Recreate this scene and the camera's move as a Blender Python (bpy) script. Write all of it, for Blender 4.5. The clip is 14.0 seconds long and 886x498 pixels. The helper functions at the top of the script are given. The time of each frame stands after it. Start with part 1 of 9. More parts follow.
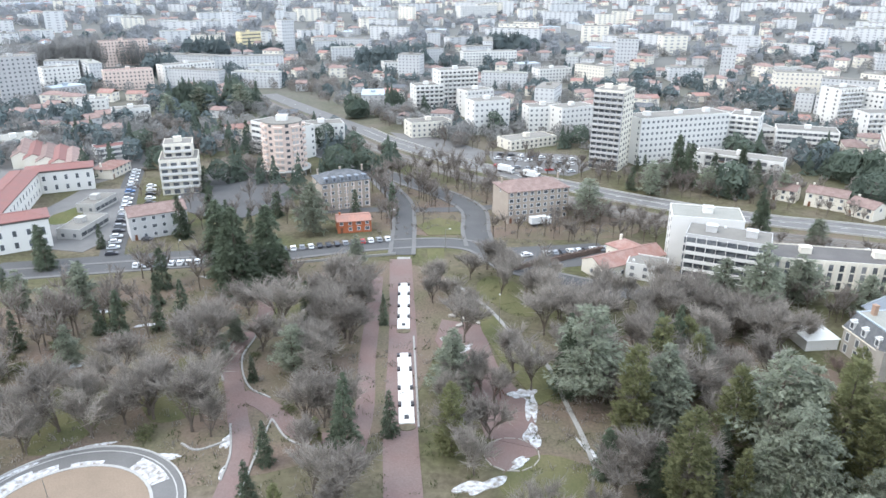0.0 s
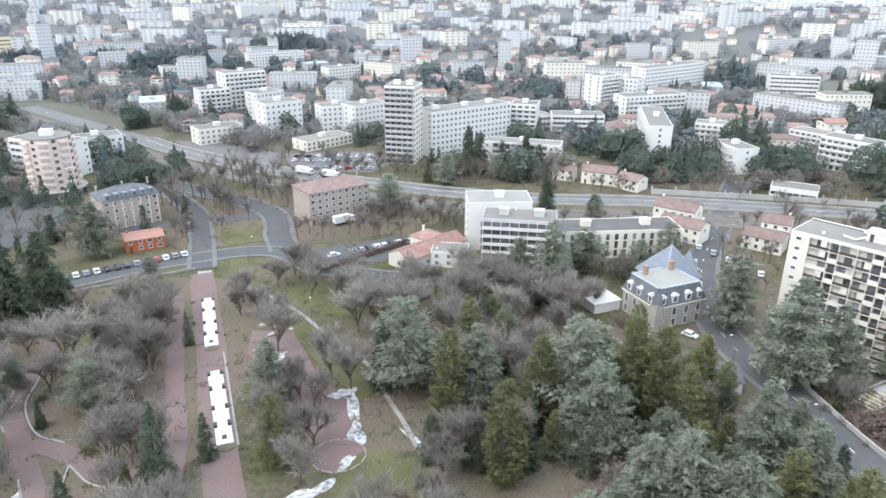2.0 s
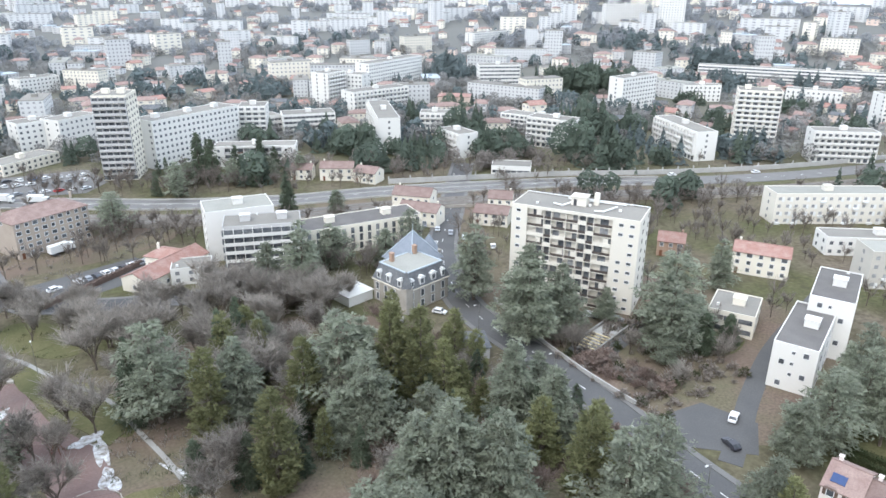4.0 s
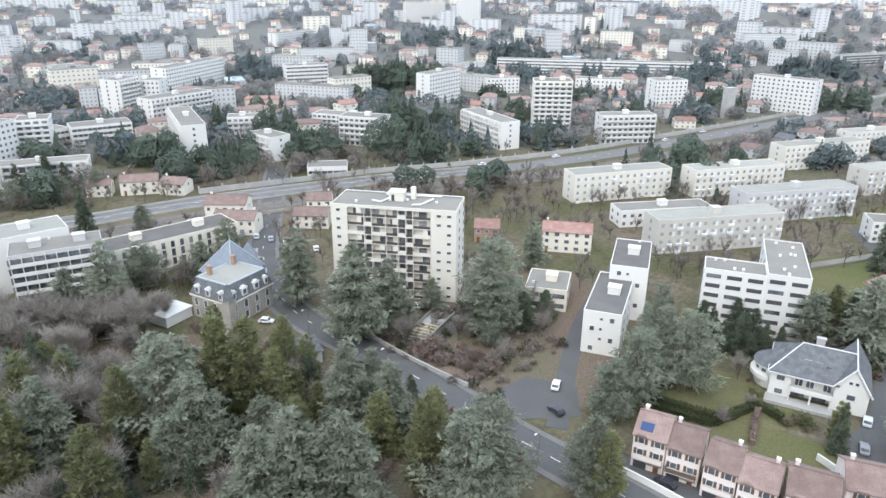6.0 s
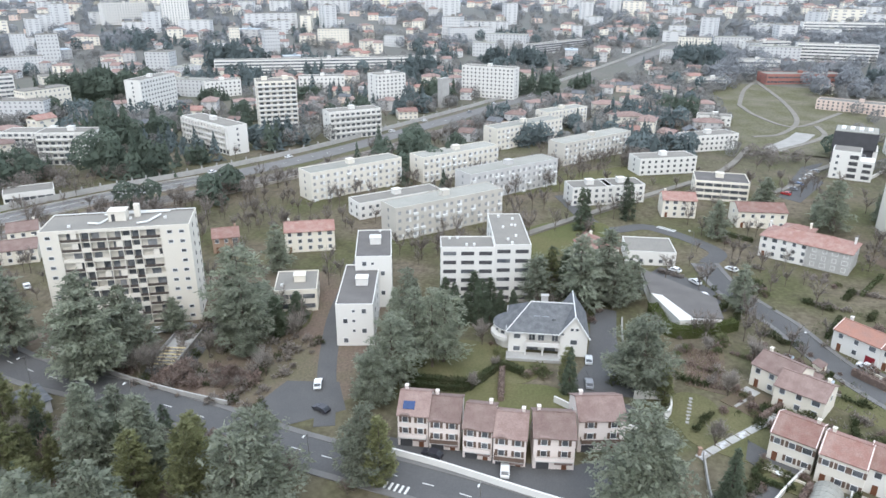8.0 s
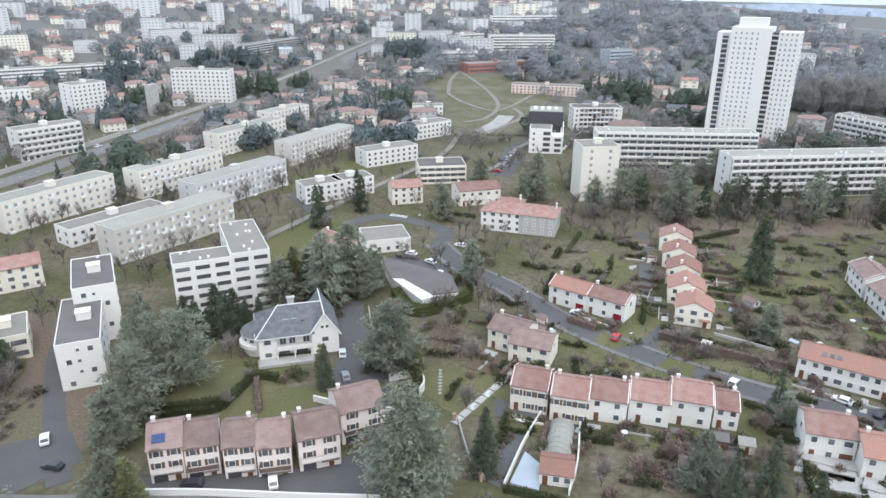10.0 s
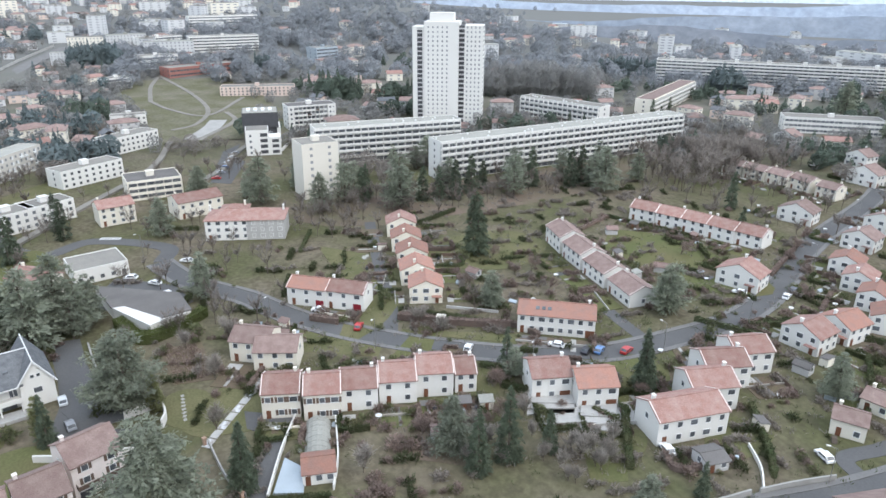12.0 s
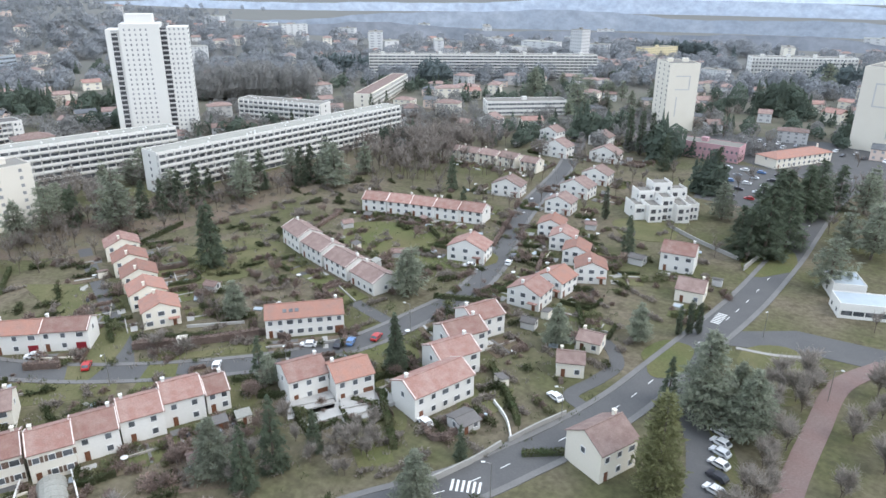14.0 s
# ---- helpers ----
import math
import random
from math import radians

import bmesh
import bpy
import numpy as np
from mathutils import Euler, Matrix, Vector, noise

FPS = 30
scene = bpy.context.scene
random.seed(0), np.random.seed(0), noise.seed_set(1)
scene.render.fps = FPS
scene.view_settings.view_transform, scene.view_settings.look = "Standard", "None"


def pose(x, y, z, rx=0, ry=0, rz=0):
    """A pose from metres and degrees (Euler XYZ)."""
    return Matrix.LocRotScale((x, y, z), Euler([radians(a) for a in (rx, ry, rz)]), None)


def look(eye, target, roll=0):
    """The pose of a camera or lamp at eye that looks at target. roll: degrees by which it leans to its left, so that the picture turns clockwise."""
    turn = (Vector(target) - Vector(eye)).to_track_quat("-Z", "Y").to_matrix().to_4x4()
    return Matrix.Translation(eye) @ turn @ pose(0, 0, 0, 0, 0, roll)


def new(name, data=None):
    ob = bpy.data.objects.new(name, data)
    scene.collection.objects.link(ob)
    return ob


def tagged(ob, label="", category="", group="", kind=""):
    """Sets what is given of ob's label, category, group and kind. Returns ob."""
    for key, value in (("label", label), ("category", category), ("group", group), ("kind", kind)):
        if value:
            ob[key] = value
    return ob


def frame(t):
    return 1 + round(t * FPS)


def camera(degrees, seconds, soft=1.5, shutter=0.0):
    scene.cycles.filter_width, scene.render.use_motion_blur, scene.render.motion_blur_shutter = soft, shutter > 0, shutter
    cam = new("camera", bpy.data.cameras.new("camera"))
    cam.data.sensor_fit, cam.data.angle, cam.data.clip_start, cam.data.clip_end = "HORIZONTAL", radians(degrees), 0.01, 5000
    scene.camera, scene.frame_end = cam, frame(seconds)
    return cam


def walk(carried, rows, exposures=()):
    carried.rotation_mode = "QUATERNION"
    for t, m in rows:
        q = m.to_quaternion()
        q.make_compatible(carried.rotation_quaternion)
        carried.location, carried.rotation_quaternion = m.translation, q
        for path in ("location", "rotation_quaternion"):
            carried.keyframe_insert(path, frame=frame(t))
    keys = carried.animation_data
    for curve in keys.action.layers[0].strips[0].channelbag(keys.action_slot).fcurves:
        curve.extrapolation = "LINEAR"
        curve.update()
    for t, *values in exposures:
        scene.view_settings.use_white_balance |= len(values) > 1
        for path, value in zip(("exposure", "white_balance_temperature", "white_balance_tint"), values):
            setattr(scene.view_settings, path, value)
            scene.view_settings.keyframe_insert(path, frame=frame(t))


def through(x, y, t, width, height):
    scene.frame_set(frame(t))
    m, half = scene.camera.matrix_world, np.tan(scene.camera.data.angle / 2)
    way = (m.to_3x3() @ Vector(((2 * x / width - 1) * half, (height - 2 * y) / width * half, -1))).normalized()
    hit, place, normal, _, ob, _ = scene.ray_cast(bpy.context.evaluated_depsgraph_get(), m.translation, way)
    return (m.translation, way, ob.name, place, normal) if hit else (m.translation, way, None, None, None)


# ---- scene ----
# the camera turns on a cabin round a mast: eye 90 m up, 3.9 m from the axis
cam = camera(64.87, 14.0, soft=1.55)
EYE, ARM, LAG, PITCH, ROLL = 90.0, 3.9, -16.6, -21.51, -0.31
YAWS = [
    (0.0, 1.35),
    (0.5, -4.16),
    (1.0, -9.64),
    (1.5, -15.06),
    (1.9, -15.12),
    (2.0, -15.34),
    (2.1, -16.36),
    (2.5, -20.65),
    (3.0, -26.05),
    (3.5, -31.5),
    (4.0, -36.99),
    (4.2, -39.3),
    (6.3, -55.16),
    (6.5, -57.5),
    (7.0, -63.06),
    (7.5, -68.6),
    (8.0, -74.13),
    (8.2, -76.47),
    (10.3, -99.93),
    (10.5, -102.32),
    (11.0, -108.04),
    (11.5, -113.69),
    (12.0, -119.34),
    (12.5, -124.98),
    (13.0, -130.19),
    (13.5, -135.93),
    (14.0, -141.68),
]


def cabin(yaw):
    a = radians(yaw + LAG)
    return pose(-ARM * math.sin(a), ARM * math.cos(a), EYE, 90 + PITCH, ROLL, yaw)


walk(cam, [(t, cabin(yaw)) for t, yaw in YAWS], [(0.0, 0.9), (4.0, 0.82), (7.0, 0.62), (11.0, 0.5), (14.0, 0.55)])

# ---------- world, sun ----------
world = bpy.data.worlds.new("overcast_sky")
scene.world = world
world.use_nodes = True
wn, wl = world.node_tree.nodes, world.node_tree.links
sky = wn.new("ShaderNodeTexSky")
sky.sky_type, sky.sun_disc = "NISHITA", False
sky.sun_elevation, sky.sun_rotation = radians(48), radians(253)
sky.air_density, sky.dust_density = 1.5, 4.0
cloud = wn.new("ShaderNodeMixRGB")
cloud.inputs[0].default_value = 0.82
cloud.inputs[2].default_value = (7.98, 9.2, 10.95, 1)
wl.new(sky.outputs[0], cloud.inputs[1])
wl.new(cloud.outputs[0], wn["Background"].inputs[0])
wn["Background"].inputs[1].default_value = 0.145
sun = new("sun", bpy.data.lights.new("sun", "SUN"))
sun.data.energy, sun.data.angle, sun.data.color = 0.9, radians(35), (1.0, 0.97, 0.93)
sun.matrix_world = look((-230, -70, 270), (0, 0, 0))


# ---------- materials ----------
def mat(name, col, rough=0.8, vary=0.25, scale=0.5, fine=6.0, bump=0.15, metal=0.0, tint=None, per=0.0, spec=0.3):
    """A surface with broad stains and fine grain in metres; tint: the colour of the stains; per: spread from piece to piece."""
    m = bpy.data.materials.new(name)
    m.use_nodes = True
    n, l = m.node_tree.nodes, m.node_tree.links
    p = n["Principled BSDF"]
    p.inputs["Roughness"].default_value, p.inputs["Metallic"].default_value = rough, metal
    p.inputs["Specular IOR Level"].default_value = spec
    tc = n.new("ShaderNodeTexCoord")
    big, small = n.new("ShaderNodeTexNoise"), n.new("ShaderNodeTexNoise")
    big.inputs["Scale"].default_value, big.inputs["Detail"].default_value = scale, 5
    small.inputs["Scale"].default_value, small.inputs["Detail"].default_value = fine, 3
    for t in (big, small):
        l.new(tc.outputs["Object"], t.inputs["Vector"])
    tint = tint or tuple(c * 0.55 for c in col)
    ramp = n.new("ShaderNodeValToRGB")
    ramp.color_ramp.elements[0].position, ramp.color_ramp.elements[1].position = 0.38, 0.68
    ramp.color_ramp.elements[0].color, ramp.color_ramp.elements[1].color = (0, 0, 0, 1), (1, 1, 1, 1)
    l.new(big.outputs["Fac"], ramp.inputs[0])
    mul = n.new("ShaderNodeMath")
    mul.operation = "MULTIPLY"
    mul.inputs[1].default_value = vary
    l.new(ramp.outputs[0], mul.inputs[0])
    mix = n.new("ShaderNodeMixRGB")
    mix.inputs[1].default_value, mix.inputs[2].default_value = (*col, 1), (*tint, 1)
    l.new(mul.outputs[0], mix.inputs[0])
    hsv = n.new("ShaderNodeHueSaturation")
    grain = n.new("ShaderNodeMapRange")
    grain.inputs[3].default_value, grain.inputs[4].default_value = 1 - vary * 0.6, 1 + vary * 0.6
    l.new(small.outputs["Fac"], grain.inputs[0])
    val = grain.outputs[0]
    if per:
        info, spread, times = n.new("ShaderNodeObjectInfo"), n.new("ShaderNodeMapRange"), n.new("ShaderNodeMath")
        spread.inputs[3].default_value, spread.inputs[4].default_value = 1 - per, 1 + per
        times.operation = "MULTIPLY"
        l.new(info.outputs["Random"], spread.inputs[0])
        l.new(spread.outputs[0], times.inputs[0])
        l.new(val, times.inputs[1])
        val = times.outputs[0]
    l.new(val, hsv.inputs["Value"])
    l.new(mix.outputs[0], hsv.inputs["Color"])
    l.new(hsv.outputs[0], p.inputs["Base Color"])
    if bump:
        b = n.new("ShaderNodeBump")
        b.inputs["Strength"].default_value, b.inputs["Distance"].default_value = bump, 0.08
        l.new(small.outputs["Fac"], b.inputs["Height"])
        l.new(b.outputs[0], p.inputs["Normal"])
    return m


def leaf_mat(name, col, tint, per=0.18, through=0.5, spread=0.28, ragged=0.0, cut=0.47):
    """Foliage: colour varies from clump to clump and from tree to tree; ragged: fineness of the gaps between needles or leaves."""
    m = mat(name, col, 0.85, 0.5, 0.35, 2.5, 0.0, tint=tint, per=per, spec=0.1)
    n, l = m.node_tree.nodes, m.node_tree.links
    geo, rng, hue = n.new("ShaderNodeNewGeometry"), n.new("ShaderNodeMapRange"), n.new("ShaderNodeHueSaturation")
    rng.inputs[3].default_value, rng.inputs[4].default_value = 1 - spread, 1 + spread
    l.new(geo.outputs["Random Per Island"], rng.inputs[0])
    p = n["Principled BSDF"]
    src = p.inputs["Base Color"].links[0].from_socket
    l.new(src, hue.inputs["Color"])
    l.new(rng.outputs[0], hue.inputs["Value"])
    l.new(hue.outputs[0], p.inputs["Base Color"])
    if through:
        tl, mx = n.new("ShaderNodeBsdfTranslucent"), n.new("ShaderNodeMixShader")
        l.new(hue.outputs[0], tl.inputs["Color"])
        mx.inputs[0].default_value = through
        l.new(p.outputs[0], mx.inputs[1])
        l.new(tl.outputs[0], mx.inputs[2])
        l.new(mx.outputs[0], n["Material Output"].inputs["Surface"])
    if ragged:
        solid = n["Material Output"].inputs["Surface"].links[0].from_socket
        tc, gaps, keep = n.new("ShaderNodeTexCoord"), n.new("ShaderNodeTexNoise"), n.new("ShaderNodeMath")
        clear, cutout = n.new("ShaderNodeBsdfTransparent"), n.new("ShaderNodeMixShader")
        gaps.inputs["Scale"].default_value, gaps.inputs["Detail"].default_value = ragged, 1.5
        keep.operation, keep.inputs[1].default_value = "GREATER_THAN", cut
        l.new(tc.outputs["Object"], gaps.inputs["Vector"])
        l.new(gaps.outputs["Fac"], keep.inputs[0])
        l.new(keep.outputs[0], cutout.inputs[0])
        l.new(clear.outputs[0], cutout.inputs[1])
        l.new(solid, cutout.inputs[2])
        l.new(cutout.outputs[0], n["Material Output"].inputs["Surface"])
    return m


PLASTER = mat("white_plaster", (0.67, 0.655, 0.62), 0.85, 0.12, 0.15, 3, tint=(0.6, 0.57, 0.52), per=0.05)
PALE = mat("warm_white_render", (0.655, 0.615, 0.54), 0.85, 0.14, 0.15, 3, tint=(0.57, 0.54, 0.49))
# far town walls only: white render greyed to paint in distance haze
OFFWHITE = mat("haze_greyed_render", (0.55, 0.55, 0.545), 0.85, 0.15, 0.1, 3, tint=(0.48, 0.49, 0.5), per=0.08)
CREAM = mat("cream_plaster", (0.71, 0.665, 0.575), 0.85, 0.15, 0.15, 3, tint=(0.6, 0.54, 0.45), per=0.06)
PINKISH = mat("pale_pink_render", (0.66, 0.53, 0.46), 0.85, 0.15, 0.2, 3, per=0.05)
YELLOWISH = mat("pale_yellow_render", (0.70, 0.60, 0.38), 0.85, 0.12, 0.15, 3)
GREYWALL = mat("grey_render", (0.50, 0.49, 0.48), 0.85, 0.2, 0.15, 3, per=0.06)
CONCRETE = mat("weathered_concrete", (0.42, 0.41, 0.39), 0.9, 0.35, 0.25, 3)
OLDSTONE = mat("warm_old_stone", (0.36, 0.305, 0.255), 0.9, 0.35, 0.3, 4, tint=(0.45, 0.39, 0.33))
BEIGE = mat("beige_render", (0.52, 0.49, 0.44), 0.85, 0.2, 0.15, 3, per=0.06)
ROOFGREY = mat("grey_roof_gravel", (0.225, 0.212, 0.19), 0.95, 0.5, 0.12, 4, tint=(0.165, 0.16, 0.15), per=0.12, spec=0.1)
DARKROOF = mat("dark_roof_felt", (0.13, 0.122, 0.118), 0.95, 0.5, 0.15, 4, tint=(0.19, 0.18, 0.17), per=0.1, spec=0.1)
SLATE = mat("grey_slate", (0.115, 0.12, 0.128), 0.85, 0.7, 0.7, 5, 0.5, tint=(0.19, 0.195, 0.2), spec=0.15)
BLUESLATE = mat("blue_grey_slate", (0.19, 0.215, 0.25), 0.65, 0.5, 0.6, 5, 0.4, tint=(0.27, 0.29, 0.32))
BARROOF = mat("pale_roof_sheet", (0.31, 0.305, 0.275), 0.9, 0.45, 0.12, 3, tint=(0.22, 0.22, 0.195), per=0.12, spec=0.1)
PINKPALE = mat("pinkish_white_render", (0.72, 0.645, 0.605), 0.85, 0.14, 0.2, 3, tint=(0.6, 0.5, 0.44), per=0.03)
ZINC = mat("pale_zinc", (0.4, 0.45, 0.49), 0.45, 0.2, 0.3, 4, metal=0.3)
GLASS = mat("window_glass", (0.07, 0.078, 0.09), 0.15, 0.7, 0.35, 1, 0, tint=(0.24, 0.245, 0.25), per=0.35, spec=0.5)
CURTAIN = mat("curtained_glass", (0.24, 0.245, 0.255), 0.25, 0.6, 0.35, 1, 0, tint=(0.4, 0.4, 0.4), per=0.2, spec=0.5)
# real black parts, and shade painted into openings and recesses
DARK = mat("black_and_shade", (0.07, 0.07, 0.075), 0.7, 0.3, 0.5, 2, 0)
FRAME = mat("white_frame", (0.68, 0.68, 0.665), 0.5, 0.1, 1, 4, 0)
BRICK = mat("old_brick", (0.33, 0.22, 0.16), 0.9, 0.35, 0.3, 5, tint=(0.42, 0.33, 0.26))
STONE = mat("grey_stone", (0.38, 0.35, 0.31), 0.9, 0.35, 0.4, 4)
BROWNDOOR = mat("brown_wood_door", (0.16, 0.07, 0.04), 0.6, 0.3, 0.5, 6)
REDDOOR = mat("dark_red_door", (0.22, 0.02, 0.03), 0.5, 0.2, 0.5, 6)
RAILBROWN = mat("dark_bronze_rail", (0.085, 0.07, 0.062), 0.6, 0.3, 1, 6, 0)
SHUTTER = mat("brown_shutter", (0.13, 0.09, 0.07), 0.7, 0.2, 1, 6)
GRASS = mat("winter_grass", (0.103, 0.112, 0.05), 0.95, 0.55, 0.06, 1.6, 0.4, tint=(0.16, 0.13, 0.075), spec=0.05)
LAWN = mat("green_lawn", (0.108, 0.109, 0.055), 0.95, 0.6, 0.12, 1.8, 0.4, tint=(0.17, 0.15, 0.085), spec=0.05)
LEAFLITTER = mat("leaf_litter", (0.165, 0.125, 0.1), 0.95, 0.85, 0.07, 1.5, 0.4, tint=(0.125, 0.12, 0.075), spec=0.05)
ASPHALT = mat("asphalt", (0.105, 0.104, 0.105), 0.95, 0.35, 0.12, 3, tint=(0.145, 0.142, 0.14), spec=0.08)
KERB = mat("grey_pavement", (0.17, 0.165, 0.16), 0.9, 0.3, 0.2, 3)
PAVING = mat("pale_paving", (0.33, 0.32, 0.30), 0.9, 0.3, 0.2, 3)
GRAVEL = mat("pale_gravel", (0.23, 0.215, 0.19), 0.95, 0.4, 0.15, 3, spec=0.05)
REDPATH = mat("red_gravel", (0.2, 0.14, 0.128), 0.95, 0.5, 0.12, 3, tint=(0.2, 0.165, 0.155), spec=0.05)
SNOW = mat("old_snow", (0.6, 0.61, 0.63), 0.8, 1.0, 0.9, 3, 0.4, tint=(0.24, 0.21, 0.18))
SOIL = mat("garden_soil", (0.12, 0.09, 0.065), 0.95, 0.5, 0.4, 3, 0.5, tint=(0.15, 0.13, 0.07))
PAINT = mat("road_paint", (0.72, 0.72, 0.70), 0.7, 0.3, 1, 6, 0)
RAIL = mat("steel", (0.35, 0.34, 0.33), 0.4, 0.3, 1, 4, 0, metal=0.8)
BALLAST = mat("ballast", (0.185, 0.165, 0.145), 0.95, 0.35, 0.15, 3, spec=0.05)
BARK = mat("bark", (0.13, 0.105, 0.085), 0.95, 0.3, 0.5, 5)
TWIG = leaf_mat("bare_twigs", (0.31, 0.28, 0.25), (0.25, 0.22, 0.19))
TWIGDARK = leaf_mat("brown_twigs", (0.25, 0.22, 0.195), (0.19, 0.165, 0.145))
TWIGRED = leaf_mat("reddish_twigs", (0.28, 0.215, 0.185), (0.21, 0.165, 0.145))
CEDAR = leaf_mat("cedar_needles", (0.275, 0.295, 0.23), (0.2, 0.225, 0.165), ragged=2.4)
SEQUOIA = leaf_mat("sequoia_foliage", (0.15, 0.18, 0.125), (0.105, 0.135, 0.09), ragged=2.4)
FIR = leaf_mat("fir_needles", (0.125, 0.15, 0.105), (0.09, 0.113, 0.078), ragged=2.6)
THUJA = leaf_mat("thuja_foliage", (0.215, 0.22, 0.115), (0.165, 0.175, 0.09), ragged=2.6)
HEDGE = leaf_mat("hedge_leaves", (0.08, 0.1, 0.05), (0.14, 0.125, 0.075), ragged=4.0, cut=0.44)
GREENHEDGE = leaf_mat("green_hedge_leaves", (0.125, 0.145, 0.055), (0.1, 0.12, 0.05), ragged=4.0, cut=0.42)
SHRUB = leaf_mat("shrub_leaves", (0.13, 0.145, 0.075), (0.19, 0.16, 0.105), 0.35, ragged=4.0, cut=0.44)
# FARWOOD and FARFIR have distance haze painted in as a paler, bluer colour
FARWOOD = leaf_mat("haze_tinted_woodland", (0.245, 0.258, 0.274), (0.285, 0.29, 0.298), 0.1, 0.3, 0.1, ragged=0.9, cut=0.52)
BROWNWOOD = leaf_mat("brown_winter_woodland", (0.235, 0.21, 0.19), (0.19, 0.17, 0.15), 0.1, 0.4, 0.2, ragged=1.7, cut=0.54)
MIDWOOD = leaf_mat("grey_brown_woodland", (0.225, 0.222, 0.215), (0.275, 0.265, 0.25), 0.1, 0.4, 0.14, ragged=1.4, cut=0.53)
FARFIR = leaf_mat("haze_tinted_conifers", (0.122, 0.148, 0.15), (0.105, 0.13, 0.13), 0.1, 0.3, 0.15, ragged=0.7)
MIDFIR = leaf_mat("grey_green_conifers", (0.115, 0.142, 0.112), (0.085, 0.108, 0.085), 0.1, 0.4, 0.2, ragged=0.9)
TILES = []
REDROOF = mat("dark_red_tiles", (0.235, 0.112, 0.1), 0.85, 0.5, 0.3, 4, 0.5, tint=(0.19, 0.115, 0.105), per=0.08)
for i, (c, t) in enumerate((((0.25, 0.138, 0.115), (0.31, 0.22, 0.19)), ((0.32, 0.165, 0.125), (0.25, 0.16, 0.135)), ((0.205, 0.14, 0.124), (0.28, 0.21, 0.185)))):
    TILES.append(mat("clay_tiles", c, 0.85, 0.75, 0.5, 5, 0.6, tint=t, per=0.2))


# ---------- mesh helpers ----------
class Shape:
    """Collects boxes, prisms and loose faces for one mesh."""

    def __init__(self):
        self.v, self.f = [], []

    def box(self, x0, x1, y0, y1, z0, z1):
        i = len(self.v)
        self.v += [(x0, y0, z0), (x1, y0, z0), (x1, y1, z0), (x0, y1, z0), (x0, y0, z1), (x1, y0, z1), (x1, y1, z1), (x0, y1, z1)]
        self.f += [tuple(i + k for k in q) for q in ((0, 3, 2, 1), (4, 5, 6, 7), (0, 1, 5, 4), (1, 2, 6, 5), (2, 3, 7, 6), (3, 0, 4, 7))]
        return self

    def poly(self, *pts):
        i = len(self.v)
        self.v += pts
        self.f.append(tuple(range(i, i + len(pts))))
        return self

    def prism(self, outline, z0, z1):
        """A solid over a counter-clockwise outline."""
        i, n = len(self.v), len(outline)
        self.v += [(x, y, z0) for x, y in outline] + [(x, y, z1) for x, y in outline]
        self.f += [tuple(range(i + n, i + 2 * n)), tuple(range(i + n - 1, i - 1, -1))]
        self.f += [(i + k, i + (k + 1) % n, i + n + (k + 1) % n, i + n + k) for k in range(n)]
        return self

    def tube(self, a, b, r0, r1, sides=6):
        a, b = Vector(a), Vector(b)
        q = (b - a).to_track_quat("Z", "Y")
        i = len(self.v)
        for c, r in ((a, r0), (b, r1)):
            for k in range(sides):
                w = 2 * math.pi * k / sides
                self.v.append(tuple(c + q @ Vector((r * math.cos(w), r * math.sin(w), 0))))
        self.f += [(i + k, i + (k + 1) % sides, i + sides + (k + 1) % sides, i + sides + k) for k in range(sides)]
        self.f += [tuple(range(i + sides, i + 2 * sides)), tuple(range(i + sides - 1, i - 1, -1))]
        return self

    def mesh(self, name, material):
        me = bpy.data.meshes.new(name)
        me.from_pydata(self.v, [], self.f)
        me.materials.append(material)
        me.update()
        return me


def thing(name, label, category, x, y, rot=0, z=0, group=""):
    ob = new(name)
    ob.matrix_basis = pose(x, y, z, 0, 0, rot)
    ob.empty_display_size = 0.5
    return tagged(ob, label, category, group)


def part(name, shape, material, parent, label="", at=None):
    data = shape if isinstance(shape, bpy.types.Mesh) else shape.mesh(name, material)
    ob = new(name, data)
    ob.parent = parent
    if at is not None:
        ob.matrix_basis = at
    return tagged(ob, label)


def lone(name, shape, material, label, category, x=0, y=0, rot=0, z=0, group="", kind=""):
    ob = new(name, shape.mesh(name, material))
    ob.matrix_basis = pose(x, y, z, 0, 0, rot)
    return tagged(ob, label, category, group, kind)


def hill(x, y):
    """Height of the ground: level near the mast, rising to low hills far off."""
    d = math.hypot(x, y)
    z = 0.0
    for cx, cy, r, h in HILLS:
        z += h * math.exp(-((x - cx) ** 2 + (y - cy) ** 2) / (r * r))
    return z * min(1, max(0, (d - 480) / 300))


HILLS = ((980, 760, 330, 42), (1180, 250, 420, 30), (1050, -420, 300, 38), (-500, 1500, 600, 30), (700, 1700, 600, 40), (1900, -300, 600, 60), (-700, 900, 260, 14))


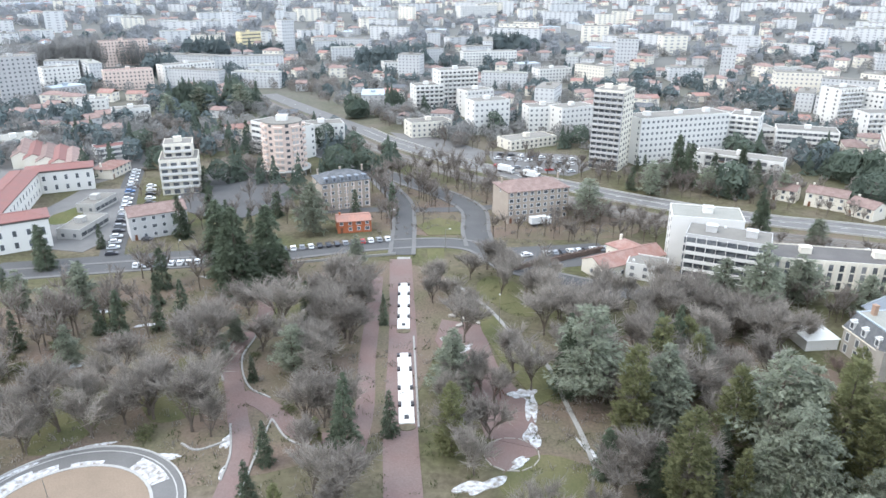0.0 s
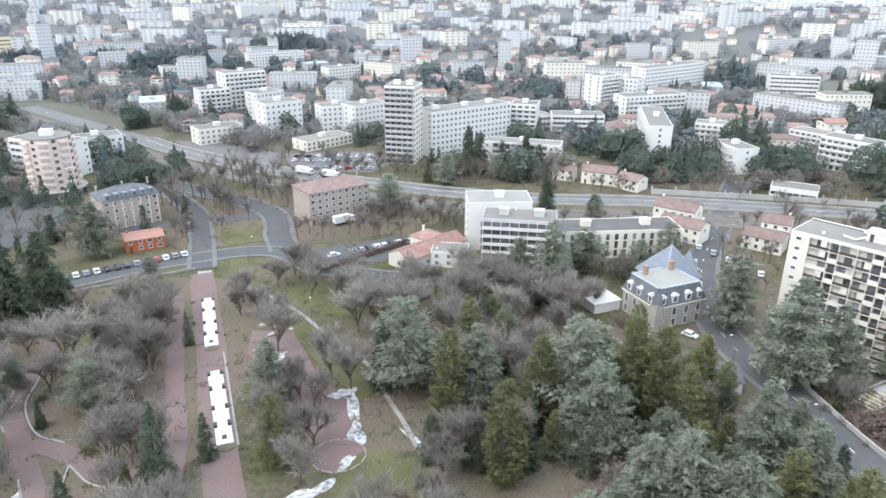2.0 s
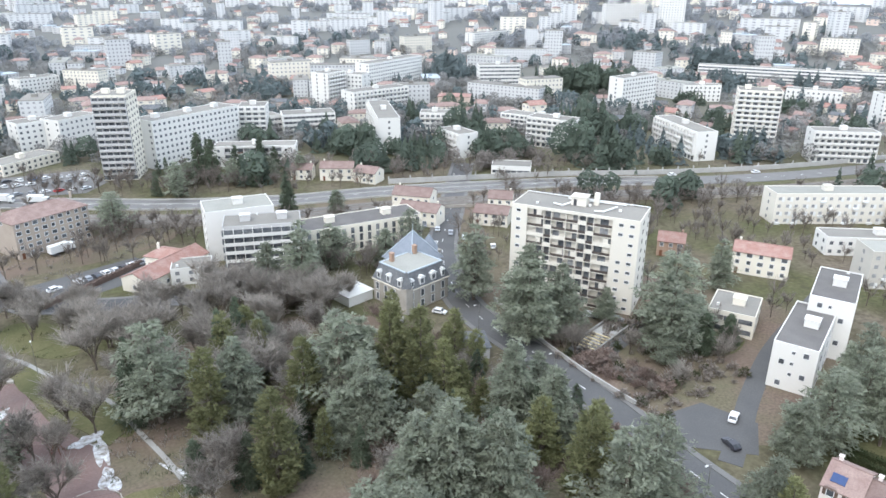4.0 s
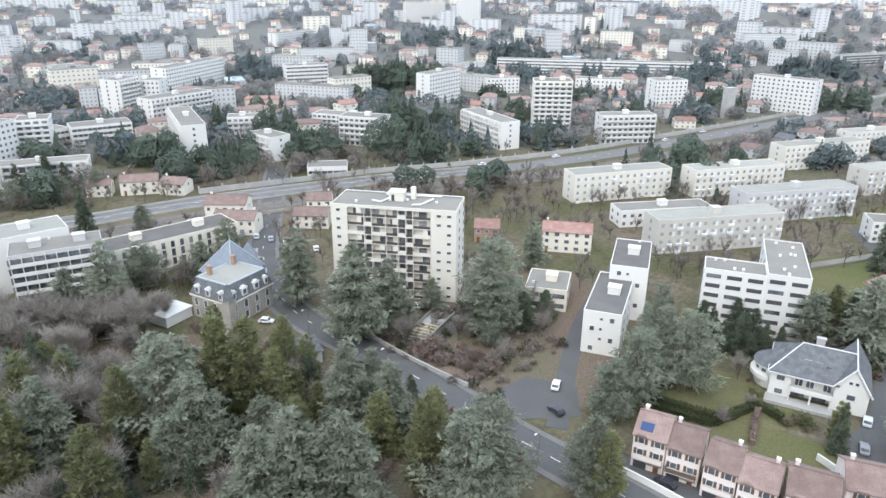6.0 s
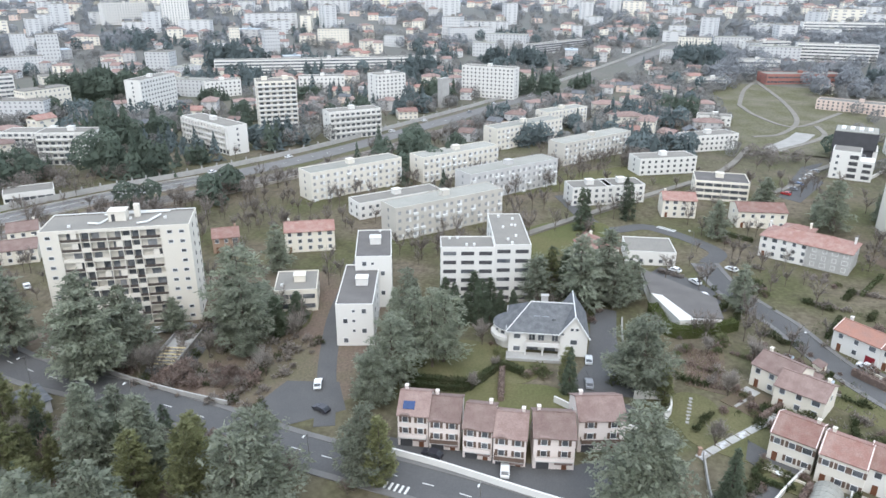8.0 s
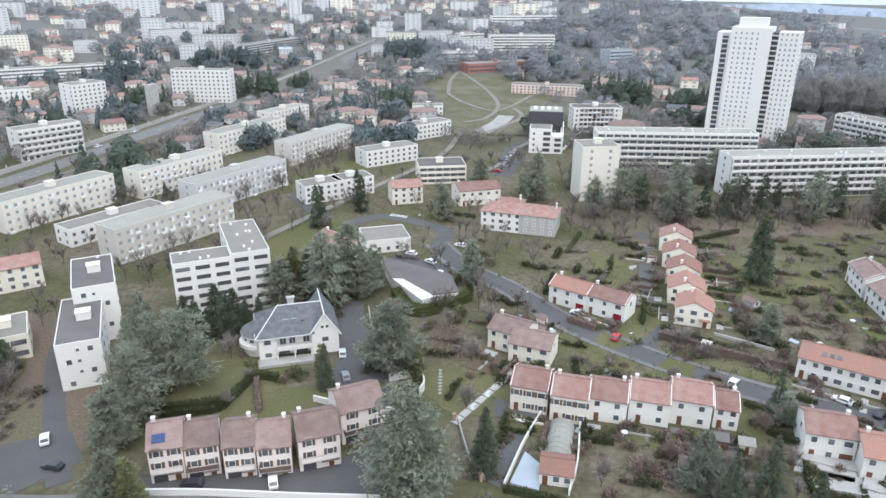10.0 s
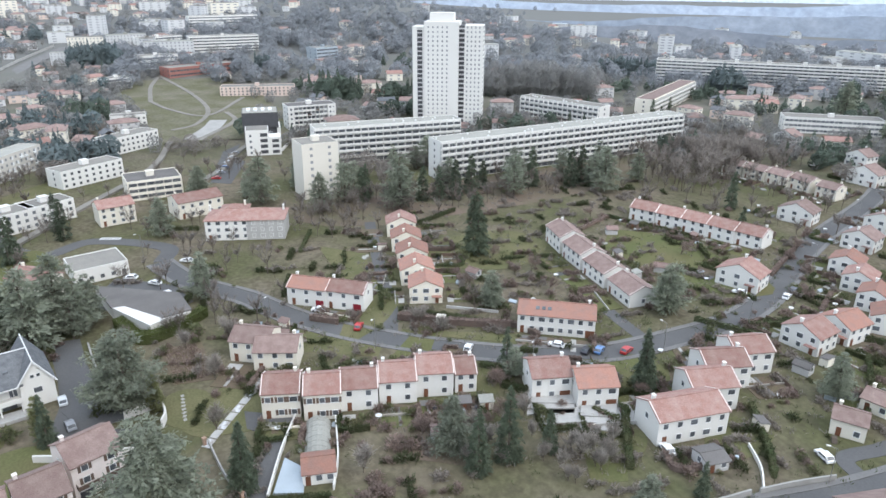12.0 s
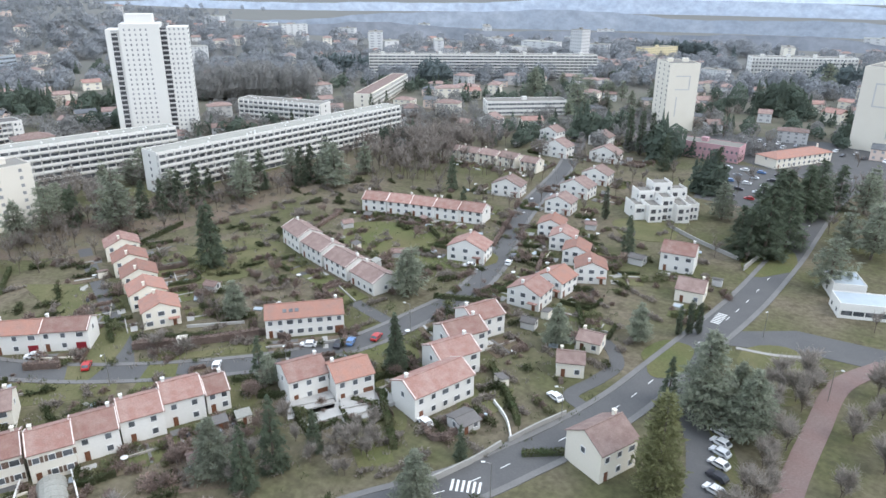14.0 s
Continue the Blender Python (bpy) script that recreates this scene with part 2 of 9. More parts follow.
def ribbon(pts, width, z0, z1):
    """A strip of even width along a smooth line through a few points, following the ground."""
    P = [Vector((x, y)) for x, y in pts]
    P = [2 * P[0] - P[1]] + P + [2 * P[-1] - P[-2]]
    line = []
    for a, b, c, d in zip(P, P[1:], P[2:], P[3:]):
        for k in range(8):
            t = k / 8
            line.append(0.5 * (2 * b + (c - a) * t + (2 * a - 5 * b + 4 * c - d) * t * t + (3 * b - 3 * c + d - a) * t ** 3))
    line.append(P[-2])
    s = Shape()
    for i, p in enumerate(line):
        q = (line[min(i + 1, len(line) - 1)] - line[max(i - 1, 0)]).normalized()
        n = Vector((-q.y, q.x)) * width / 2
        h = hill(p.x, p.y)
        s.v += [(p.x - n.x, p.y - n.y, h + z0), (p.x + n.x, p.y + n.y, h + z0), (p.x + n.x, p.y + n.y, h + z1), (p.x - n.x, p.y - n.y, h + z1)]
        if i:
            k = 4 * (i - 1)
            s.f += [(k + 3, k + 7, k + 6, k + 2), (k, k + 4, k + 7, k + 3), (k + 2, k + 6, k + 5, k + 1)]
    e = len(s.v) - 4
    s.f += [(0, 3, 2, 1), (e, e + 1, e + 2, e + 3)]
    return s, line


def blob(x, y, rx, ry, rot=0, seed=0, n=28, wob=0.15):
    """A rounded, uneven outline."""
    rnd = random.Random(seed)
    ph = [rnd.random() * 6.28 for _ in range(4)]
    out, c, sn = [], math.cos(radians(rot)), math.sin(radians(rot))
    for k in range(n):
        w = 2 * math.pi * k / n
        r = 1 + wob * (math.sin(2 * w + ph[0]) * 0.6 + math.sin(3 * w + ph[1]) * 0.5 + math.sin(5 * w + ph[2]) * 0.3)
        px, py = rx * r * math.cos(w), ry * r * math.sin(w)
        out.append((x + px * c - py * sn, y + px * sn + py * c))
    return out


class Claims:
    """Discs of ground under buildings and roads, kept free of scattered trees; looked up by squares of 25 m."""

    def __init__(self):
        self.grid = {}

    def append(self, disc):
        x, y, r = disc
        e = r + 12
        for i in range(math.floor((x - e) / 25), math.floor((x + e) / 25) + 1):
            for j in range(math.floor((y - e) / 25), math.floor((y + e) / 25) + 1):
                self.grid.setdefault((i, j), []).append(disc)

    def near(self, x, y):
        return self.grid.get((math.floor(x / 25), math.floor(y / 25)), ())


TAKEN = Claims()


def claim(x, y, w, d, rot, margin=1.5):
    n = max(1, round(w / max(d, 4)))
    for k in range(n):
        o = w * ((k + 0.5) / n - 0.5)
        TAKEN.append((x + o * math.cos(radians(rot)), y + o * math.sin(radians(rot)), math.hypot(w / n, d) / 2 + margin))


def is_free(x, y, r=0.0):
    return all((x - a) ** 2 + (y - b) ** 2 > (c + r) ** 2 for a, b, c in TAKEN.near(x, y))

# ---------- ground ----------
g = Shape()
rings = [0, 40, 80, 120, 160, 200, 260, 320, 400, 480, 560, 640, 740, 860, 1000, 1160, 1350, 1600, 1900, 2300, 2800, 3400, 4200, 4800]
NSEG = 96
for r in rings:
    for k in range(NSEG):
        w = 2 * math.pi * k / NSEG
        px, py = r * math.cos(w), r * math.sin(w)
        g.v.append((px, py, hill(px, py)))
for i in range(len(rings) - 1):
    for k in range(NSEG):
        a, b = i * NSEG + k, i * NSEG + (k + 1) % NSEG
        g.f.append((a, a + NSEG, b + NSEG, b) if i else (a, a + NSEG, b + NSEG))
GROUND = mat("town_ground", (0.098, 0.098, 0.052), 0.95, 0.9, 0.035, 0.7, 0.5, tint=(0.165, 0.135, 0.105), spec=0.04)
# farther out gardens give way to streets, yards and paving, greyed with painted haze
gn, gl = GROUND.node_tree.nodes, GROUND.node_tree.links
gp = gn["Principled BSDF"]
old = gp.inputs["Base Color"].links[0].from_socket
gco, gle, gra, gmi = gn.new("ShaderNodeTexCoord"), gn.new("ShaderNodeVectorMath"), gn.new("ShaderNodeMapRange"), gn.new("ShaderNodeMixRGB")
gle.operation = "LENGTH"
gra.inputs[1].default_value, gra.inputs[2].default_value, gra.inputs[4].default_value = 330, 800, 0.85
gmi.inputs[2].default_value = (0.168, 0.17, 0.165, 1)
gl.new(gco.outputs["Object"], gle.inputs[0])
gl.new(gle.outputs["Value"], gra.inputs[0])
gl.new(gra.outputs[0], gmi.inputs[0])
brush, sel, dark = gn.new("ShaderNodeTexNoise"), gn.new("ShaderNodeMapRange"), gn.new("ShaderNodeMixRGB")
brush.inputs["Scale"].default_value, brush.inputs["Detail"].default_value, brush.inputs["Roughness"].default_value = 0.22, 7, 0.72
sel.inputs[1].default_value, sel.inputs[2].default_value, sel.inputs[4].default_value = 0.5, 0.62, 0.6
dark.inputs[2].default_value = (0.07, 0.06, 0.042, 1)
gl.new(gco.outputs["Object"], brush.inputs["Vector"])
gl.new(brush.outputs["Fac"], sel.inputs[0])
gl.new(sel.outputs[0], dark.inputs[0])
gl.new(old, dark.inputs[1])
gl.new(dark.outputs[0], gmi.inputs[1])
gl.new(gmi.outputs[0], gp.inputs["Base Color"])
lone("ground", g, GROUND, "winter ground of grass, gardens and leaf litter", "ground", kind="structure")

# ---------- kinds of things: windows and buildings ----------
def window_mesh(w, h):
    """A frame proud of the wall round a set-back pane, in one skin."""
    f = Shape()
    o, n = (w / 2 + 0.12, -0.14, h + 0.12), (w / 2, 0.0, h)
    for (a, z0, z1), y in ((o, 0.0), (o, -0.1), (n, -0.1), (n, -0.03)):
        f.v += [(-a, y, z0), (a, y, z0), (a, y, z1), (-a, y, z1)]
    for r in range(3):
        f.f += [(4 * r + k, 4 * r + (k + 1) % 4, 4 * r + 4 + (k + 1) % 4, 4 * r + 4 + k) for k in range(4)]
    f.f.append((12, 13, 14, 15))
    me = f.mesh("window", FRAME)
    me.materials.append(GLASS)
    me.polygons[12].material_index = 1
    return me


WINDOWS = {k: window_mesh(*k) for k in ((1.1, 1.25), (1.6, 1.25), (0.7, 0.7), (1.2, 0.8), (1.2, 2.1), (1.5, 1.5))}
SHUT = Shape().box(-0.28, 0.28, -0.07, 0, -0.05, 1.3).mesh("shutter", SHUTTER)


def window(parent, size, x, y, z, turn=0, shutters=False):
    ob = part("window", WINDOWS[size], FRAME, parent, at=pose(x, y, z, 0, 0, turn))
    if shutters:
        for s in (-1, 1):
            part("shutter", SHUT, SHUTTER, ob, at=pose(s * (size[0] / 2 + 0.4), 0, 0))
    return ob


def face(w, d, side):
    """Half length and turn of a wall: 0 front, 1 right, 2 back, 3 left."""
    return ((w / 2, 0, -d / 2), (d / 2, 90, -w / 2), (w / 2, 180, -d / 2), (d / 2, 270, -w / 2))[side]


def on_side(s, w, d, side, x0, x1, out0, out1, z0, z1):
    """A box on a wall: along it from x0 to x1, standing out from out0 to out1."""
    half, turn, y = face(w, d, side)
    c, n = round(math.cos(radians(turn))), round(math.sin(radians(turn)))
    pts = [(x0, y - out1), (x1, y - out0)]
    (ax, ay), (bx, by) = [(px * c - py * n, px * n + py * c) for px, py in pts]
    s.box(min(ax, bx), max(ax, bx), min(ay, by), max(ay, by), z0, z1)


def apartment(name, label, x, y, rot, w, d, h, floors, style="grid", wall=PLASTER, roof=ROOFGREY, bays=0, dense=0.3, sides=True, balcony=PLASTER, single=False, boxes=1, glass=GLASS, vents=0, group="", back="grid"):
    """A block with parapet, roof, lift house, windows and balconies; style of the front: grid, strip, balcony or loggia."""
    t = thing(name, label, "building", x, y, rot, hill(x, y), group)
    claim(x, y, w, d, rot)
    fh = (h - 0.8) / floors
    rnd = random.Random(round(x * 7 + y * 13))
    deep = 1.3 if style in ("loggia", "mixed") else 0
    low = h - 0.9 if deep else -1
    if deep:
        e = w * 0.13
        xa, xb, y0, y1 = -w / 2 + e, w / 2 - e * (1.55 if style == "mixed" else 1.3), -d / 2, -d / 2 + deep
        part("wall", Shape().prism([(-w / 2, y0), (xa, y0), (xa, y1), (xb, y1), (xb, y0), (w / 2, y0), (w / 2, d / 2), (-w / 2, d / 2)], -1, low), wall, t)
    s = Shape()
    for a, c, z in ((w / 2, d / 2, low), (w / 2, d / 2, h), (w / 2 - 0.22, d / 2 - 0.22, h), (w / 2 - 0.22, d / 2 - 0.22, h - 0.4)):
        s.v += [(-a, -c, z), (a, -c, z), (a, c, z), (-a, c, z)]
    for q in range(3):
        s.f += [(4 * q + k, 4 * q + (k + 1) % 4, 4 * q + 4 + (k + 1) % 4, 4 * q + 4 + k) for k in range(4)]
    s.f += [(12, 13, 14, 15), (3, 2, 1, 0)]
    part("parapet_wall" if deep else "wall", s, wall, t)
    r = part("roof", Shape().box(-w / 2 + 0.23, w / 2 - 0.23, -d / 2 + 0.23, d / 2 - 0.23, h - 0.37, h - 0.26), roof, t)
    for k in range(boxes):
        bx = w * ((k + 0.5) / boxes - 0.5) + rnd.uniform(-1, 1)
        part("lift_house", Shape().box(bx - 1.6, bx + 1.6, -1.2, 1.6, h - 0.26, h + 1.7).box(bx - 1.75, bx + 1.75, -1.35, 1.75, h + 1.7, h + 1.85), wall, t)
    for k in range(vents or min(4, max(1, int(w * d / 150))) if math.hypot(x, y) < 230 or vents else 0):
        vx, vy = rnd.uniform(-w / 2 + 1, w / 2 - 1), rnd.uniform(-d / 2 + 1, d / 2 - 1)
        part("roof_vent", Shape().box(vx - 0.35, vx + 0.35, vy - 0.3, vy + 0.3, h - 0.26, h + 0.35), FRAME, r)
    bays = bays or max(2, round(w / 3.2))
    bw = w / bays
    if style == "grid":
        panes = Shape()
        for f in range(floors):
            for k in range(bays):
                cx, z = -w / 2 + bw * (k + 0.5), f * fh + 0.95
                if single:
                    if (f + k) % 2 == 0:
                        window(t, (1.1, 1.25), cx, -d / 2, z)
                    if k == 0 and f:
                        window(t, (0.7, 0.7), cx + bw * 0.45, -d / 2, z + 0.3)
                else:
                    ww = min(0.6, bw * 0.22)
                    on_side(panes, w, d, 0, cx - ww, cx + ww, 0, 0.05, z, z + 1.2)
        if panes.v:
            tagged(part("windows", panes, glass, t), kind="stuff")
        if glass is CURTAIN and bays > 6:
            blinds = Shape()
            for f in range(floors):
                for k in range(bays):
                    cx, z = -w / 2 + bw * (k + 0.5), f * fh + 0.95
                    if rnd.random() < 0.55:
                        on_side(blinds, w, d, 0, cx + min(0.6, bw * 0.22), cx + bw * 0.5, 0, 0.07, z - 0.5, z + 1.2)
                    if rnd.random() < 0.3:
                        on_side(blinds, w, d, 0, cx - bw * 0.3, cx + bw * 0.3, 0, 0.9, z - 0.9, z - 0.1)
            tagged(part("blind", blinds, FRAME, t, "white blinds and balcony fronts"), kind="stuff")
    elif style == "strip":
        panes, mull = Shape(), Shape()
        for f in range(floors):
            z = f * fh + 1.0
            on_side(panes, w, d, 0, -w / 2 + 0.5, w / 2 - 0.5, 0, 0.05, z, z + 1.35)
            for k in range(bays + 1):
                cx = -w / 2 + 0.5 + (w - 1) * k / bays
                on_side(mull, w, d, 0, cx - 0.12, cx + 0.12, 0, 0.12, z - 0.03, z + 1.38)
        tagged(part("windows", panes, GLASS, t), kind="stuff")
        tagged(part("mullions", mull, wall, t), kind="stuff")
    elif style == "groups":
        for f in range(floors):
            z = f * fh + 1.0
            for k in range(bays):
                cx = -w / 2 + bw * (k + 0.5)
                pane = part("window", Shape().box(cx - bw * 0.36, cx + bw * 0.36, -d / 2 - 0.05, -d / 2, z, z + 1.15), DARK if rnd.random() < 0.7 else GLASS, t, "dark ribbon window")
                part("sill", Shape().box(cx - bw * 0.38, cx + bw * 0.38, -d / 2 - 0.12, -d / 2, z - 0.14, z), wall, pane)
                for j in (1, 2):
                    mx = cx - bw * 0.36 + bw * 0.24 * j
                    part("mullion", Shape().box(mx - 0.04, mx + 0.04, -d / 2 - 0.08, -d / 2, z, z + 1.15), RAILBROWN, pane)
    elif style == "pillar":
        for k in range(bays):
            cx = -w / 2 + bw * (k + 0.5)
            part("window", Shape().box(cx - bw * 0.2, cx + bw * 0.2, -d / 2 - 0.04, -d / 2, 0.8, h - 1.2), GLASS if k % 4 else CURTAIN, t, "tall window strip")
            part("pilaster", Shape().box(cx + bw * 0.32, cx + bw * 0.5, -d / 2 - 0.3, -d / 2, -0.5, h - 0.6), wall, t)
        for f in range(1, floors):
            part("floor_band", Shape().box(-w / 2, w / 2, -d / 2 - 0.12, -d / 2, f * fh + 0.1, f * fh + 0.55), wall, t)
    elif style == "balcony":
        panes = Shape()
        for f in range(floors):
            z = f * fh + 0.25
            for k in range(bays):
                cx = -w / 2 + bw * (k + 0.5)
                on_side(panes, w, d, 0, cx - bw * dense, cx + bw * dense, 0, 0.05, z + 0.2, z + 2.1)
            bal = Shape()
            on_side(bal, w, d, 0, -w / 2 + 0.3, w / 2 - 0.3, 0, 1.25, z - 0.1, z + 0.08)
            on_side(bal, w, d, 0, -w / 2 + 0.3, w / 2 - 0.3, 1.13, 1.25, z + 0.08, z + 1.0)
            for k in range(bays + 1):
                cx = -w / 2 + 0.4 + (w - 0.8) * k / bays
                on_side(bal, w, d, 0, cx - 0.08, cx + 0.08, 0, 1.25, z + 0.08, z + fh - 0.1)
            if f:
                part("balcony", bal, balcony, t)
        tagged(part("windows", panes, glass, t), kind="stuff")
    elif style == "loggia":
        e = w * 0.13
        x0, x1 = -w / 2 + e, w / 2 - e * 1.3
        nb = bays
        cw = (x1 - x0) / nb
        for f in range(floors):
            part("loggia_slab", Shape().box(x0, x1, -d / 2 + 0.02, -d / 2 + 1.3, f * fh - 0.02, f * fh + 0.16), balcony, t)
        for k in range(1, nb):
            part("loggia_pier", Shape().box(x0 + cw * k - 0.1, x0 + cw * k + 0.1, -d / 2 + 0.01, -d / 2 + 1.3, -0.5, h - 0.9), balcony, t)
        for f in range(floors):
            for k in range(nb):
                cx, z = x0 + cw * (k + 0.5), f * fh + 0.16
                pane = part("window", Shape().box(cx - cw * 0.42, cx + cw * 0.42, -d / 2 + 1.22, -d / 2 + 1.3, z + 0.1, z + 2.2), CURTAIN if rnd.random() < 0.3 else GLASS, t)
                kind = rnd.random()
                if kind < 0.55:
                    part("parapet", Shape().box(cx - cw / 2 + 0.12, cx + cw / 2 - 0.12, -d / 2 + 0.03, -d / 2 + 0.13, z, z + 0.95), balcony, t)
                elif kind < 0.93:
                    part("parapet", Shape().box(cx - cw / 2 + 0.12, cx + cw / 2 - 0.12, -d / 2 + 0.04, -d / 2 + 0.1, z, z + 0.9), SHUTTER if rnd.random() < 0.4 else GREYWALL, t, "tinted balcony front")
                else:
                    part("loggia_screen", Shape().box(cx - cw / 2 + 0.11, cx + cw / 2 - 0.11, -d / 2 + 0.05, -d / 2 + 0.12, z, z + fh - 0.3), balcony, t)
        for f in range(floors):
            window(t, (1.1, 1.25), -w / 2 + e * 0.5, -d / 2, f * fh + 1.0)
            window(t, (1.1, 1.25), w / 2 - e * 0.9, -d / 2, f * fh + 1.0)
            window(t, (0.7, 0.7), w / 2 - e * 0.35, -d / 2, f * fh + 1.2)
    elif style == "mixed":
        spans = (2.7, 1.2, 2.3, 1.9, 1.25, 1.15, 2.8)
        cuts = [xa + (xb - xa) * sum(spans[:k]) / sum(spans) for k in range(len(spans) + 1)]
        for f in range(floors):
            part("loggia_slab", Shape().box(xa, xb, y0 + 0.02, y1, f * fh - 0.02, f * fh + 0.16), balcony, t)
        for x0 in cuts[1:-1]:
            part("loggia_pier", Shape().box(x0 - 0.11, x0 + 0.11, y0 + 0.01, y1, -0.5, h - 0.9), balcony, t)
        for f in range(floors):
            for k, (x0, x1) in enumerate(zip(cuts, cuts[1:])):
                z, wide = f * fh + 0.16, x1 - x0 > 3.2
                if wide:
                    a = rnd.choice((0.06, 0.3, 0.5))
                    part("window", Shape().box(x0 + a * (x1 - x0), x0 + (a + 0.44) * (x1 - x0), y1 - 0.07, y1, z + 0.1, z + 2.1), CURTAIN if rnd.random() < 0.3 else GLASS, t)
                    if rnd.random() < 0.82:
                        part("railing", Shape().box(x0 + 0.12, x1 - 0.12, y0 + 0.03, y0 + 0.1, z + 0.12, z + 0.85), RAILBROWN, t, "dark balcony railing")
                    else:
                        part("parapet", Shape().box(x0 + 0.12, x1 - 0.12, y0 + 0.03, y0 + 0.13, z, z + 0.95), balcony, t)
                    if rnd.random() < 0.35:
                        m = x0 + (x1 - x0) * rnd.choice((0.3, 0.55))
                        part("loggia_screen", Shape().box(m, m + 1.5, y0 + 0.12, y0 + 0.18, z, z + fh - 0.3), balcony, t)
                else:
                    part("window", Shape().box(x0 + 0.2, x1 - 0.2, y1 - 0.07, y1, z + 0.1, z + 2.1), GLASS, t)
                    if (k + f) % 2:
                        part("parapet", Shape().box(x0 + 0.12, x1 - 0.12, y0 + 0.03, y0 + 0.13, z, z + 1.15), balcony, t)
                    else:
                        part("railing", Shape().box(x0 + 0.12, x1 - 0.12, y0 + 0.03, y0 + 0.1, z + 0.12, z + 0.8), RAILBROWN, t, "dark balcony railing")
        for f in range(floors):
            for x0 in (-w / 2 + (xa + w / 2) * 0.45, xb + (w / 2 - xb) * 0.32, xb + (w / 2 - xb) * 0.72):
                if rnd.random() < 0.72:
                    window(t, (1.2, 0.8), x0, y0, f * fh + 1.3)
    if sides:
        panes = Shape()
        for side in (1, 2, 3):
            half = face(w, d, side)[0]
            n = max(1, round(half * 2 / 4))
            for f in range(floors):
                for k in range(n):
                    if side == 2 or (k + side) % 2 == 0 or n < 3:
                        cx, z = -half + 2 * half * (k + 0.5) / n, f * fh + 1.0
                        on_side(panes, w, d, side, cx - 0.55, cx + 0.55, 0, 0.05, z, z + 1.25)
        tagged(part("side_windows", panes, glass, t), kind="stuff")
    return t


def roof_shape(w, d, h, rise, over, kind):
    """Roof slopes with thickness and eaves, over walls that end at h."""
    s, k, th = Shape(), rise / (d / 2), 0.22
    if kind == "gable":
        a, b, lo = w / 2 + over * 0.5, d / 2 + over, h - over * k
        for s1 in (-1, 1):
            top = [(-a, s1 * b, lo + th), (a, s1 * b, lo + th), (a, 0, h + rise + th), (-a, 0, h + rise + th)]
            low = [(x, y, z - th) for x, y, z in top]
            if s1 > 0:
                top, low = top[::-1], low[::-1]
            i = len(s.v)
            s.v += top + low
            s.f += [(i, i + 1, i + 2, i + 3), (i + 7, i + 6, i + 5, i + 4), (i, i + 4, i + 5, i + 1), (i + 1, i + 5, i + 6, i + 2), (i + 3, i + 7, i + 4, i)]
        s.box(-a, a, -0.16, 0.16, h + rise + th - 0.06, h + rise + th + 0.09)
    else:
        a, b, lo = w / 2 + over, d / 2 + over, h - 0.05
        r = max(0.2, a - b)
        base = [(-a, -b, lo), (a, -b, lo), (a, b, lo), (-a, b, lo)]
        i = len(s.v)
        s.v += base + [(x, y, z + 0.2) for x, y, z in base] + [(-r, 0, h + rise), (r, 0, h + rise)]
        s.f += [(i + 3, i + 2, i + 1, i), (i, i + 1, i + 5, i + 4), (i + 1, i + 2, i + 6, i + 5), (i + 2, i + 3, i + 7, i + 6), (i + 3, i, i + 4, i + 7)]
        s.f += [(i + 4, i + 5, i + 9, i + 8), (i + 6, i + 7, i + 8, i + 9), (i + 5, i + 6, i + 9), (i + 7, i + 4, i + 8)]
        s.box(-r, r, -0.15, 0.15, h + rise - 0.05, h + rise + 0.1)
    return s


